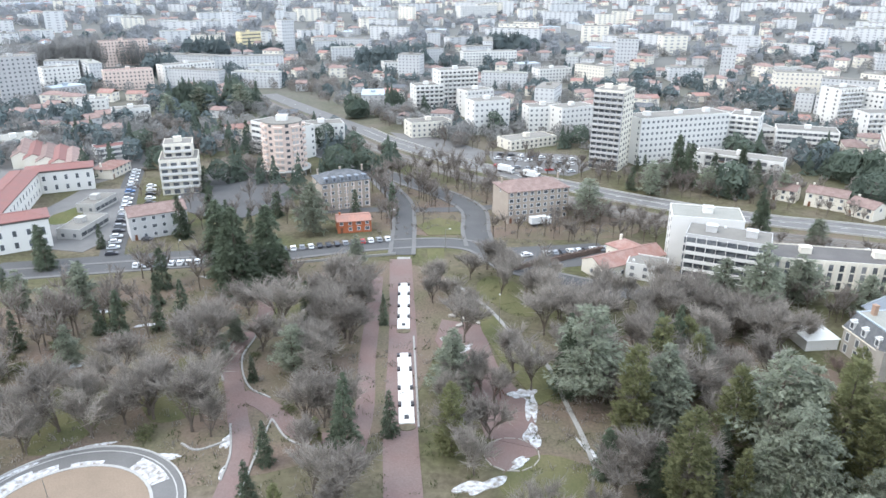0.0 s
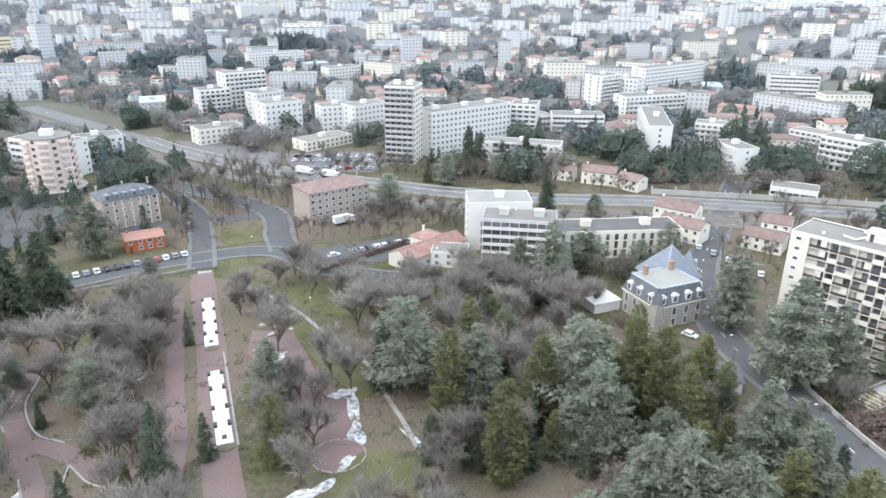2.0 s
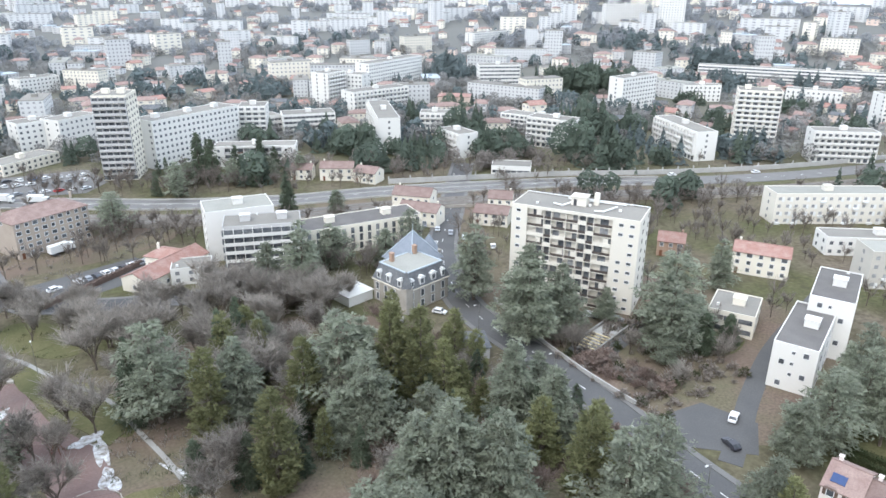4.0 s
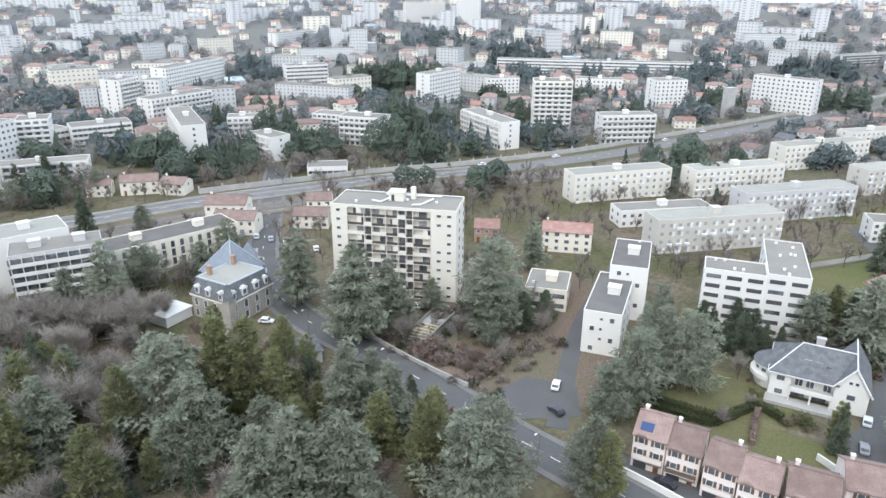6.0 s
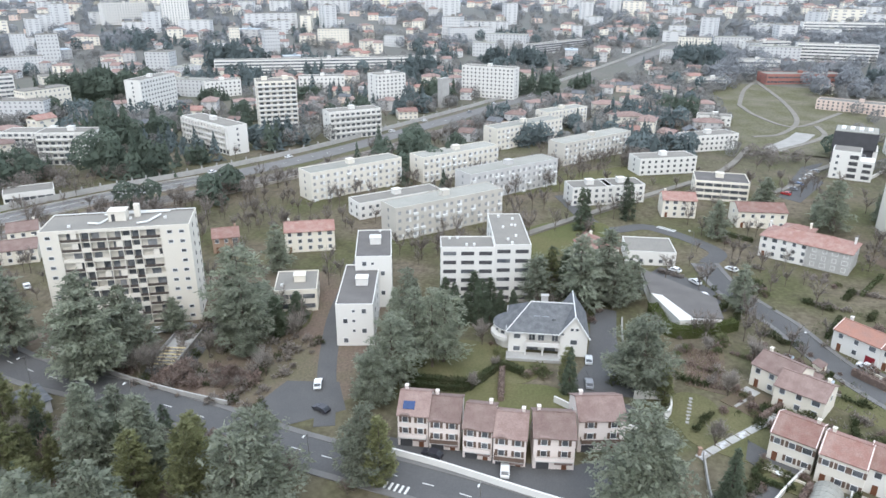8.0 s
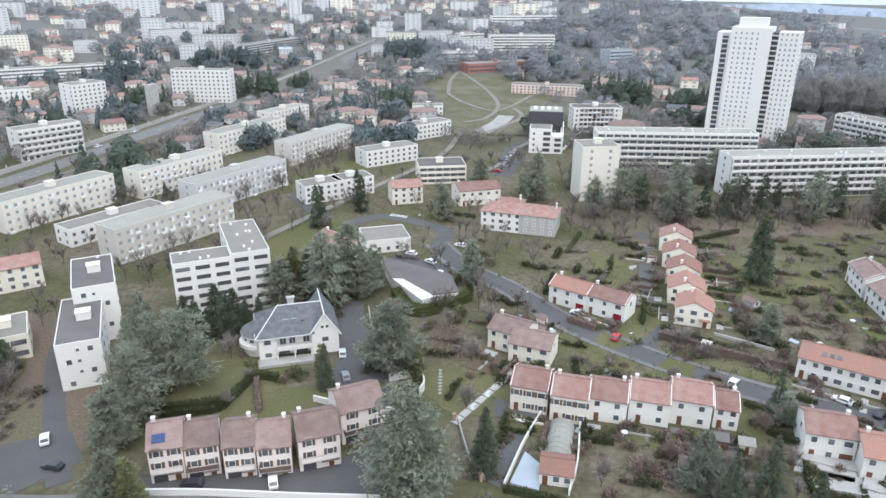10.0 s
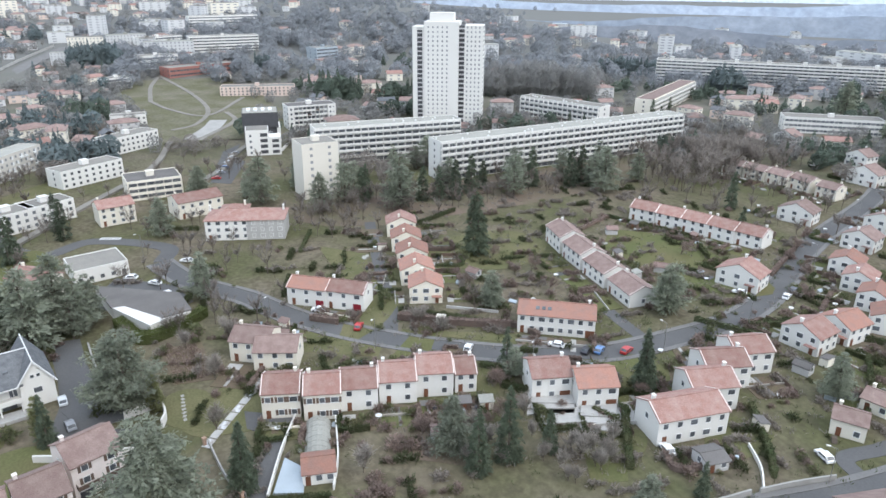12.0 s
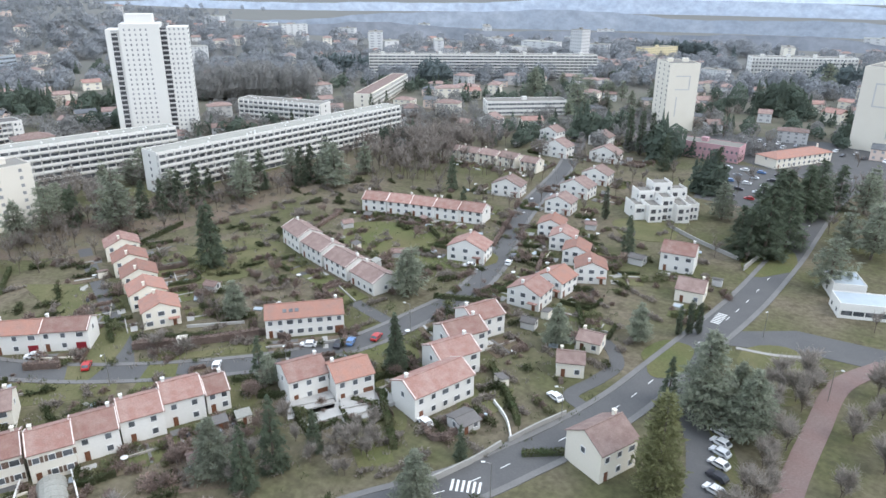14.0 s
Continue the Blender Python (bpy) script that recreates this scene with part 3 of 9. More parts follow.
def house(label, x, y, rot, w, d, h, wall=PLASTER, tiles=None, rise=None, kind="gable", garage="", shutters=False, chimneys=1, bays=0, group="", over=0.45, name="house", skylights=0, plain=False, party=False, garden=0, ends=0):
    """A house with walls, tiled roof, chimney, windows and doors; ends: columns of windows in a gable front."""
    t = thing(name, label, "house", x, y, rot, hill(x, y), group)
    claim(x, y, w, d, rot)
    rnd = random.Random(round(x * 11 + y * 5))
    tiles = tiles or TILES[rnd.randrange(2)]
    rise = rise if rise is not None else d * 0.23
    b = Shape().box(-w / 2, w / 2, -d / 2, d / 2, -1.5, h)
    if kind == "gable":
        b.v += [(-w / 2, 0, h + rise), (w / 2, 0, h + rise)]
        b.f.remove((4, 5, 6, 7))
        b.f += [(4, 8, 7), (5, 6, 9)]
    part("wall", b, wall, t)
    r = part("roof", roof_shape(w, d, h, rise, over, kind), tiles, t)
    for k in range(chimneys):
        cx = -w / 2 + 0.8 + (w - 1.6) * (k / max(1, chimneys - 1) if chimneys > 1 else rnd.choice((0.05, 0.95)))
        z = h + rise * 0.75
        part("chimney", Shape().box(cx - 0.3, cx + 0.3, 0.5, 1.2, z - 0.5, h + rise + 0.8).box(cx - 0.4, cx + 0.4, 0.4, 1.3, h + rise + 0.8, h + rise + 0.95), wall, r)
    for k in range(skylights):
        sx = -w / 4 + k * 1.6
        sy, kk = -d * 0.28, rise / (d / 2)
        z = h + rise + sy * kk + 0.25
        q = Shape()
        q.v = [(sx - 0.5, sy - 0.5, z - 0.5 * kk), (sx + 0.5, sy - 0.5, z - 0.5 * kk), (sx + 0.5, sy + 0.5, z + 0.5 * kk), (sx - 0.5, sy + 0.5, z + 0.5 * kk)]
        q.v += [(a, c, e + 0.1) for a, c, e in q.v]
        q.f = [(4, 5, 6, 7), (0, 1, 5, 4), (1, 2, 6, 5), (2, 3, 7, 6), (3, 0, 4, 7)]
        part("skylight", q, GLASS, r)
    if party:
        for s1 in (-1, 1):
            x0, yy, kk = s1 * w / 2, d / 2 + over, rise / (d / 2)
            q = Shape()
            for xx in (x0 - 0.09, x0 + 0.09):
                q.v += [(xx, -yy, h - over * kk - 0.1), (xx, -yy, h - over * kk + 0.3), (xx, 0, h + rise + 0.33), (xx, yy, h - over * kk + 0.3), (xx, yy, h - over * kk - 0.1), (xx, 0, h + rise - 0.1)]
            q.f = [(0, 1, 2, 5), (5, 2, 3, 4), (11, 8, 7, 6), (10, 9, 8, 11), (1, 7, 8, 2), (2, 8, 9, 3), (0, 6, 7, 1), (3, 9, 10, 4), (6, 0, 5, 11), (11, 5, 4, 10)]
            part("party_wall", q, PINKPALE, t)
    if garden:
        GARDENS.append((x, y, rot, w, d, garden))
    if plain:
        return t
    n = bays or max(2, round(w / 3.5))
    floors = max(1, round((h - 0.3) / 2.7))
    fh = h / floors
    for f in range(floors):
        for k in range(n):
            cx, z = -w / 2 + w * (k + 0.5) / n, f * fh + 0.95
            if f == 0 and k == 0:
                part("door", Shape().box(cx - 0.5, cx + 0.5, -d / 2 - 0.06, -d / 2, 0.05, 2.15), BROWNDOOR, t)
            elif f == 0 and garage and k == n - 1:
                part("garage_door", Shape().box(cx - 1.2, cx + 1.2, -d / 2 - 0.06, -d / 2, 0.05, 2.2), REDDOOR if garage == "red" else BROWNDOOR, t, "dark red garage door" if garage == "red" else "brown garage door")
            else:
                window(t, (1.1, 1.25) if (k + f) % 3 else (1.6, 1.25), cx, -d / 2, z, 0, shutters)
    for j in range(ends):
        for f in range(floors):
            v = -d / 2 + d * (j + 0.5) / ends
            if f == 0 and j == 0:
                part("door", Shape().box(-w / 2 - 0.06, -w / 2, v - 0.5, v + 0.5, 0.05, 2.1), BROWNDOOR, t)
                part("porch_roof", Shape().box(-w / 2 - 1.3, -w / 2, v - 1.3, v + 1.6, 2.35, 2.55), tiles, t, "small tiled porch roof")
            else:
                window(t, (1.1, 1.25) if (j + f) % 2 else (1.6, 1.25), -w / 2, v, f * fh + 0.95, 270)
    for side in () if ends else (1, 3):
        half, turn, yy = face(w, d, side)
        for f in range(floors - 1, floors):
            a = radians(turn)
            window(t, (1.1, 1.25), -yy * math.sin(a), yy * math.cos(a), f * fh + 1.1, turn, False)
    return t


GARDENS = []


def lot(label, rows, wall=PLASTER, tiles=None, group="", **more):
    """Several like houses: x, y, rot, width, depth, height."""
    for x, y, rot, w, d, h in rows:
        if more.get("ends"):
            rot, w, d = rot + 90, d, w
        house(label, x, y, rot, w, d, h, wall, tiles, group=group, **more)

# ---------- kinds of things: trees ----------
def sprays(points, dirs, length, width, seed=1, wild=0.35):
    """Slender pointed sprays of needles or stems, each a three-cornered blade along its own way."""
    g = np.random.default_rng(seed)
    c, d = np.array(points, float), np.array(dirs, float)
    n = len(c)
    d += g.normal(scale=wild, size=(n, 3))
    d /= np.linalg.norm(d, axis=1)[:, None] + 1e-9
    side = np.cross(d, np.array([0.0, 0.0, 1.0]) + g.normal(scale=0.45, size=(n, 3)))
    side /= np.linalg.norm(side, axis=1)[:, None] + 1e-9
    ln, wd = length * g.uniform(0.6, 1.4, (n, 1)), width * g.uniform(0.6, 1.4, (n, 1))
    v = np.stack([c - side * wd, c + side * wd, c + d * ln], 1)
    s = Shape()
    s.v = [tuple(p) for p in v.reshape(-1, 3).tolist()]
    s.f = [(3 * i, 3 * i + 1, 3 * i + 2) for i in range(n)]
    return s


def cedar_meshes(seed, broad=False, fine=1.0):
    """Layered cedar, about 20 m: uneven level plates of fine sprays on long limbs; broad: fewer, wider plates and a flat top."""
    rnd = random.Random(seed)
    H = 20.0
    tr, pts, dirs = Shape(), [], []
    tr.tube((0, 0, -0.5), (0.2, 0.1, H * 0.55), 0.5, 0.28, 7).tube((0.2, 0.1, H * 0.55), (0.1, 0.3, H * 0.95), 0.28, 0.06, 6)
    levels = 9 if broad else 13
    for lev in range(levels):
        u = lev / (levels - 1)
        z = H * (0.2 + 0.77 * u if broad else 0.14 + 0.84 * u) + rnd.uniform(-0.6, 0.6)
        R = (7.4 * (1 - 0.62 * u ** 2.2) if broad else 6.4 * (1 - u) ** 0.68 + 0.9) * (0.75 + 0.25 * min(1, lev / 2))
        n = max(4, round(7 * (1 - u * 0.4)))
        off = rnd.random() * 6.28
        for k in range(n):
            w = off + 6.28 * k / n + rnd.uniform(-0.35, 0.35)
            L = R * rnd.uniform(0.45, 1.25)
            dz = rnd.uniform(-0.16, 0.14) * L
            tr.tube((0.1, 0.1, z - 0.5), (L * 0.8 * math.cos(w), L * 0.8 * math.sin(w), z + dz - 0.15), 0.12, 0.03, 3)
            for _ in range(int((14 + 8 * L) * fine)):
                q = rnd.uniform(0.1, 1.0) ** 0.75
                ww = w + rnd.gauss(0, 0.2) / max(q, 0.3)
                pts.append((L * q * math.cos(ww), L * q * math.sin(ww), z + dz * q + rnd.gauss(0, 0.22) + 0.3 * (1 - q)))
                a = ww + rnd.gauss(0, 0.7)
                dirs.append((math.cos(a), math.sin(a), -0.12))
    size = fine ** -0.4
    return tr.mesh("trunk", BARK), sprays(pts, dirs, 1.35 * size, 0.42 * size, seed).mesh("crown", CEDAR)


def fir_meshes(seed, wide=0.2, material=None, droop=0.35, top=1.0, bulge=0.0, count=1.0):
    """Cone-shaped evergreen, about 20 m, with drooping whorls."""
    rnd = random.Random(seed)
    H, tr, pts, dirs = 20.0, Shape(), [], []
    tr.tube((0, 0, -0.5), (0, 0, H * 0.93), 0.35, 0.05, 6)
    for lev in range(28):
        u = lev / 27
        z = H * (0.05 + 0.93 * u)
        R = H * wide * ((1 - u) ** (0.85 - bulge) * (0.55 + 0.45 * min(1, u * 5 + 0.3))) + 0.12
        for k in range(max(4, round(9 * (1 - u * 0.5) * count))):
            w, L = rnd.random() * 6.28, R * rnd.uniform(0.6, 1.2)
            for _ in range(max(4, int(5 + 2.7 * L * count))):
                q = rnd.uniform(0.25, 1.0) ** 0.7
                ww = w + rnd.gauss(0, 0.14) / max(q, 0.3)
                pts.append((L * q * math.cos(ww), L * q * math.sin(ww), z - droop * L * q * q + rnd.gauss(0, 0.22)))
                a = ww + rnd.gauss(0, 0.6)
                dirs.append((math.cos(a), math.sin(a), -droop * 1.2))
    size = 1.5 if count < 0.7 else 1.0
    return tr.mesh("trunk", BARK), sprays(pts, dirs, 1.0 * size, 0.36 * size, seed, 0.3).mesh("crown", material or FIR)


def bare_meshes(seed, H=13.0, spread=0.3, material=None, twigs=5, thick=0.045, last=4):
    """Leafless tree: several steep limbs, forking, with a haze of fine twigs."""
    rnd = random.Random(seed)
    tr, tw = Shape(), Shape()

    def grow(p, dirn, length, r, depth):
        e = p + dirn * length
        if depth >= last:
            q = dirn.orthogonal().normalized() * thick * 1.3
            tw.poly(tuple(p - q), tuple(p + q), tuple(e))
        else:
            (tr if depth < 3 else tw).tube(p, e, r, r * 0.55, 5 if depth < 2 else 3)
        if depth >= 2:
            for _ in range(twigs if depth >= last else 3):
                d2 = (dirn * 0.8 + Vector((rnd.gauss(0, 0.55), rnd.gauss(0, 0.55), rnd.gauss(0.15, 0.4)))).normalized()
                s0 = p.lerp(e, rnd.random())
                q = s0 + d2 * rnd.uniform(0.9, 2.2) * (1 if last > 3 else 1.5)
                side = d2.cross(Vector((rnd.gauss(0, 1), rnd.gauss(0, 1), rnd.gauss(0, 1)))).normalized() * thick
                tw.poly(tuple(s0 - side), tuple(s0 + side), tuple(q))
        if depth >= last:
            return
        for k in range(rnd.choice((3, 3, 4)) if depth else 6):
            w = rnd.random() * 6.28
            a = spread * rnd.uniform(0.5, 1.5)
            u = dirn.orthogonal().normalized()
            v = dirn.cross(u)
            d2 = (dirn * math.cos(a) + (u * math.cos(w) + v * math.sin(w)) * math.sin(a) + Vector((0, 0, 0.13))).normalized()
            grow(p.lerp(e, rnd.uniform(0.35, 1.0)), d2, length * rnd.uniform(0.6, 0.85) * (1.7 if depth == 0 else 1), r * 0.5, depth + 1)

    grow(Vector((0, 0, -0.3)), Vector((0, 0, 1)), H * 0.2, H * 0.014, 0)
    return tr.mesh("trunk", BARK), tw.mesh("crown", material or TWIG)


def bush_meshes(seed, material, n=190, size=1.0):
    rnd = random.Random(seed)
    pts, dirs = [], []
    for _ in range(n):
        w, u, r = rnd.random() * 6.28, rnd.random(), rnd.random() ** 0.4
        k = 1.4 * r * (1.1 - u * 0.6)
        pts.append((k * math.cos(w), k * math.sin(w), 0.1 + 2.1 * u))
        dirs.append((math.cos(w) * r, math.sin(w) * r, 0.7))
    lump = [(rnd.gauss(0, 0.5), rnd.gauss(0, 0.5)) for _ in range(4)]
    pts = [(x + lump[i % 4][0], y + lump[i % 4][1], z * (0.55 + 0.45 * ((i % 4) / 3))) for i, (x, y, z) in enumerate(pts)]
    return (sprays(pts, dirs, 0.75 * size, 0.2 * size, seed, 0.55).mesh("bush", material),)


def thin_meshes(seed):
    """A slight leafless tree, about 10 m: a forked stem under a fan of fine upright twigs."""
    rnd = random.Random(seed)
    s, pts, dirs = Shape(), [], []
    s.tube((0, 0, -0.3), (0.1, 0.1, 5), 0.16, 0.09, 4)
    for _ in range(7):
        w, r, z = rnd.random() * 6.28, rnd.uniform(1.0, 2.6), rnd.uniform(5, 8.2)
        a, b = Vector((0.1, 0.1, rnd.uniform(1.8, 4.6))), Vector((r * math.cos(w), r * math.sin(w), z))
        s.tube(a, b, 0.07, 0.03, 3)
        for _ in range(20):
            p = a.lerp(b, rnd.uniform(0.35, 1.05))
            pts.append(tuple(p))
            dirs.append((math.cos(w) * 0.7 + rnd.gauss(0, 0.6), math.sin(w) * 0.7 + rnd.gauss(0, 0.6), rnd.uniform(0.2, 1.3)))
    return s.mesh("trunk", BARK), sprays(pts, dirs, 1.9, 0.1, seed, 0.35).mesh("crown", TWIGDARK)


KINDS = {
    "cedar": ([cedar_meshes(s, s > 3, 1.15) for s in (1, 2, 3, 4, 5)], "cedar_tree", "spreading blue-green cedar with layered boughs", 20.0),
    "fir": ([fir_meshes(s) for s in (11, 12, 13)], "fir_tree", "dark green pointed fir tree", 20.0),
    "sequoia": ([fir_meshes(s, 0.19, SEQUOIA, 0.3, bulge=0.3, count=1.5) for s in (21, 22)], "sequoia_tree", "huge dense dark green giant sequoia", 20.0),
    "thuja": ([fir_meshes(s, 0.2, THUJA, -0.25, bulge=0.4, count=1.2) for s in (31, 32, 33)], "thuja_tree", "tall yellow-green thuja with upswept boughs", 20.0),
    "cypress": ([fir_meshes(s, 0.1, FIR, -0.3, bulge=0.4) for s in (41, 42)], "cypress_tree", "slim dark evergreen columnar cypress", 20.0),
    "bare": ([bare_meshes(s, 13.0, 0.31) for s in (51, 52, 53, 54)], "bare_tree", "leafless grey-brown winter tree", 13.0),
    "red": ([bare_meshes(s, 13.0, 0.48, TWIGRED, 3) for s in (61, 62)], "bare_tree", "leafless reddish-brown winter tree", 13.0),
    "sparse": ([bare_meshes(s, 13.0, 0.34, None, 7, 0.095, 3) for s in (55, 56, 57, 58)], "bare_tree", "leafless winter tree of fine twigs", 13.0),
    "thin": ([thin_meshes(s) for s in (91, 92, 93, 94, 95)], "bare_tree", "leafless winter tree of fine twigs", 10.0),
    "bush": ([bush_meshes(s, SHRUB) for s in (71, 72, 75, 76)], "bush", "rounded evergreen garden bush", 2.6),
    "scrub": ([bush_meshes(s, HEDGE, 70, 1.5) for s in (81, 82, 83)], "bush", "dark evergreen garden shrub", 2.6),
    "stems": ([bush_meshes(s, TWIGDARK, 70, 1.3) for s in (84, 85, 86)], "bush", "brown winter shrub", 2.6),
    "dry": ([bush_meshes(s, TWIGRED, 150) for s in (73, 74, 77)], "bush", "brown leafless shrub among the gardens", 2.6),
}
# simpler crowns for trees farther off
FARKINDS = {
    "cedar": [cedar_meshes(s, s > 8, 0.4) for s in (7, 8, 9)],
    "fir": [fir_meshes(s, count=0.6) for s in (14, 15)],
}
tree_count = [0]


def tree(kind, x, y, h, fat=1.0, z=None):
    meshes, name, label, H = KINDS[kind]
    tree_count[0] += 1
    rnd = random.Random(tree_count[0] * 77)
    if kind in FARKINDS and math.hypot(x, y) > 185:
        meshes = FARKINDS[kind]
    got = meshes[rnd.randrange(len(meshes))]
    k = h / H
    t = new(name, got[0] if len(got) == 1 else None)
    t.matrix_basis = pose(x, y, hill(x, y) if z is None else z, 0, 0, rnd.uniform(0, 360)) @ Matrix.Diagonal((k * fat, k * fat, k, 1))
    tagged(t, label, "bush" if name == "bush" else "tree", "trees of one kind: " + name.replace("_", " "))
    if len(got) == 2:
        part("trunk", got[0], BARK, t)
        part("crown", got[1], BARK, t)
    return t


def trees(kind, rows, fat=1.0):
    for x, y, h in rows:
        tree(kind, x, y, h, fat)


def grove(kind, rows, label):
    """Trees past counting, joined into one object."""
    meshes = KINDS[kind][0]
    rnd = random.Random(len(rows))
    vs, fs, ms, n = [], [], [], 0
    for x, y, h in rows:
        k = h / KINDS[kind][3]
        got = meshes[rnd.randrange(len(meshes))]
        for i, me in enumerate(got, 2 - len(got)):
            co = np.empty(len(me.vertices) * 3)
            me.vertices.foreach_get("co", co)
            co = co.reshape(-1, 3)
            a = rnd.random() * 6.28
            ca, sa = math.cos(a) * k, math.sin(a) * k
            z = hill(x, y)
            out = np.stack([x + co[:, 0] * ca - co[:, 1] * sa, y + co[:, 0] * sa + co[:, 1] * ca, z + co[:, 2] * k], 1)
            vs += out.tolist()
            fs += [tuple(n + q for q in p.vertices) for p in me.polygons]
            ms += [i] * len(me.polygons)
            n += len(co)
    me = bpy.data.meshes.new("grove")
    me.from_pydata(vs, [], fs)
    me.materials.append(BARK)
    me.materials.append(meshes[0][-1].materials[0])
    me.polygons.foreach_set("material_index", ms)
    ob = new("grove", me)
    tagged(ob, label, "trees", kind="stuff")

# ---------- buildings round the park ----------
t = apartment("apartment_block", "ten-storey white apartment block with recessed loggias", 150.6, 131.4, -63, 37, 14, 28.3, 10, "mixed", PALE, ROOFGREY, boxes=0, balcony=PALE, vents=3)
r = part("lift_house", Shape().box(-2.8, 1.6, -0.6, 3.2, 28, 30.6).box(-3.0, 1.8, -0.8, 3.4, 30.6, 30.8), PALE, t)
part("door", Shape().box(-2.0, -1.1, -0.66, -0.6, 28, 30), DARK, r)
part("chimney", Shape().box(3.2, 4.6, 2.2, 3.6, 28, 31.6), PALE, t)
for pts in (((-7.5, -2, 28.4), (-4.5, -3, 28.4), (-2.8, 0.5, 28.6)), ((5.0, -4.2, 28.4), (7.5, -3.4, 28.4), (10, 2.2, 28.5)), ((-5, 4.5, 28.4), (12, 5.2, 28.4))):
    duct = Shape()
    for a, b in zip(pts, pts[1:]):
        duct.tube(a, b, 0.28, 0.28, 6)
    part("roof_duct", duct, FRAME, t, "white ventilation duct")
part("roof_edge", Shape().box(-18.45, 18.45, 6.3, 6.75, 28.3, 28.45), FRAME, t)
apartment("apartment_block", "white apartment block with a blank white end wall", 83.5, 225, -13, 22.3, 14, 17.4, 6, "none", roof=BARROOF)
apartment("apartment_block", "grey slab with rows of white-fronted balconies", 84, 205, -24, 24, 12, 17.2, 6, "balcony", GREYWALL, bays=8, dense=0.6, balcony=PLASTER, boxes=2)
apartment("apartment_block", "long cream block with tall window bays between pilasters", 120.2, 206.7, -10, 43, 13, 10, 3, "pillar", CREAM, DARKROOF, bays=14, boxes=2)
t = apartment("apartment_tower", "tall cream tower with stacked dark balconies", 77, 350, -29, 15, 17, 39, 14, "balcony", CREAM, bays=5, balcony=GREYWALL, boxes=2, dense=0.46)
for side in (1, 3):
    for k in range(4):
        column = Shape()
        for f in range(14):
            on_side(column, 15, 17, side, -7.4 + 4.2 * k, -6.2 + 4.2 * k, 0, 0.06, 1.0 + 2.73 * f, 2.2 + 2.73 * f)
        part("window_column", column, DARK, t, "column of dark windows")
apartment("apartment_block", "long bright white slab with many small windows", 114.3, 367.5, 21, 54, 15, 24, 8, "grid", bays=19, boxes=3)
apartment("apartment_block", "white slab end with narrow balconies", 155, 380, -30, 15, 15, 22, 8, "balcony", bays=4)
apartment("apartment_block", "low white block with loggias behind conifers", 136.5, 335.4, -31, 40, 12, 10.3, 3, "loggia", bays=9)
apartment("office_building", "white office block with ribbon windows", 192.6, 389.5, -19, 31, 16, 12.4, 4, "strip", bays=12)
apartment("office_building", "white office wing with ribbon windows", 171.5, 404, 3, 15, 14, 10.7, 3, "strip", bays=6)
for q in ((53.3, 438.2, 13, 22.8, 14, 15.5, 5), (70.3, 434.4, 30, 25.8, 14, 16.2, 5), (18.4, 430.2, 23, 23.5, 14, 20.2, 6), (-21.2, 489.7, 19, 19.9, 14, 20.1, 7), (-1.9, 498.9, 23, 28.4, 14, 29.4, 10), (12, 485, 32, 21.2, 14, 17.9, 6)):
    apartment("apartment_block", "white apartment block with small dark windows", *q, "balcony" if q[6] > 6 else "grid", group="town blocks")
apartment("apartment_tower", "grey-white residential slab with many windows", -320.8, 512.3, 49, 27, 14, 33, 11, "grid", GREYWALL, group="town blocks")
for q in ((-319, 566.9, 45, 27, 14, 18.6, 6), (-231.4, 607.3, 47, 45.7, 14, 17.4, 6), (-252.1, 482.8, 17, 19, 12, 9.1, 3), (-207.5, 443.7, 29, 22.4, 12, 10.5, 3), (-56.4, 688.5, 20, 33, 14, 10.4, 3), (30.3, 737.3, 15, 56, 14, 14.9, 5), (83.4, 643.8, 25, 33, 14, 12, 4), (130.8, 662.7, 20, 30, 14, 11.5, 4), (28.9, 1250, 30, 70, 16, 23, 8)):
    apartment("apartment_block", "pale apartment block among bare trees", *q, "grid", group="town blocks")
for q in ((-327.5, 700.3, 44, 45, 14, 23.4, 8), (-269.5, 579.1, 32, 37, 14, 15.4, 5)):
    apartment("apartment_block", "pinkish apartment block with a low tiled top", *q, "grid", PINKISH, TILES[2], group="town blocks")
apartment("yellow_building", "mustard yellow commercial building", -249.5, 859.6, 43, 25, 14, 16.6, 4, "strip", YELLOWISH)
for q in ((-17.4, 420.6, 23, 25.6, 14, 9, 3), (39.6, 393.5, 30, 31, 14, 5.6, 2)):
    apartment("station_building", "low cream building beside the railway", *q, "grid", CREAM)
apartment("apartment_tower", "white tower at the town's edge", 245, 459.8, 23, 21, 14, 25, 9, "balcony", group="town blocks")
apartment("office_building", "white office block with square windows", -74.8, 386.9, 20, 23, 14, 13.7, 4, "grid", bays=7)
apartment("office_building", "white rear wing behind the round tower", -92, 368, -35, 34, 14, 17, 5, "strip")
apartment("stepped_block", "white stepped apartment building with terraces", -121.9, 302, 18, 16, 18, 15.5, 5, "balcony", CREAM, bays=4, boxes=0)
apartment("stepped_block", "set-back upper floors of the stepped building with terraces", -122.9, 305, 18, 12, 12, 21, 7, "balcony", CREAM, bays=3)

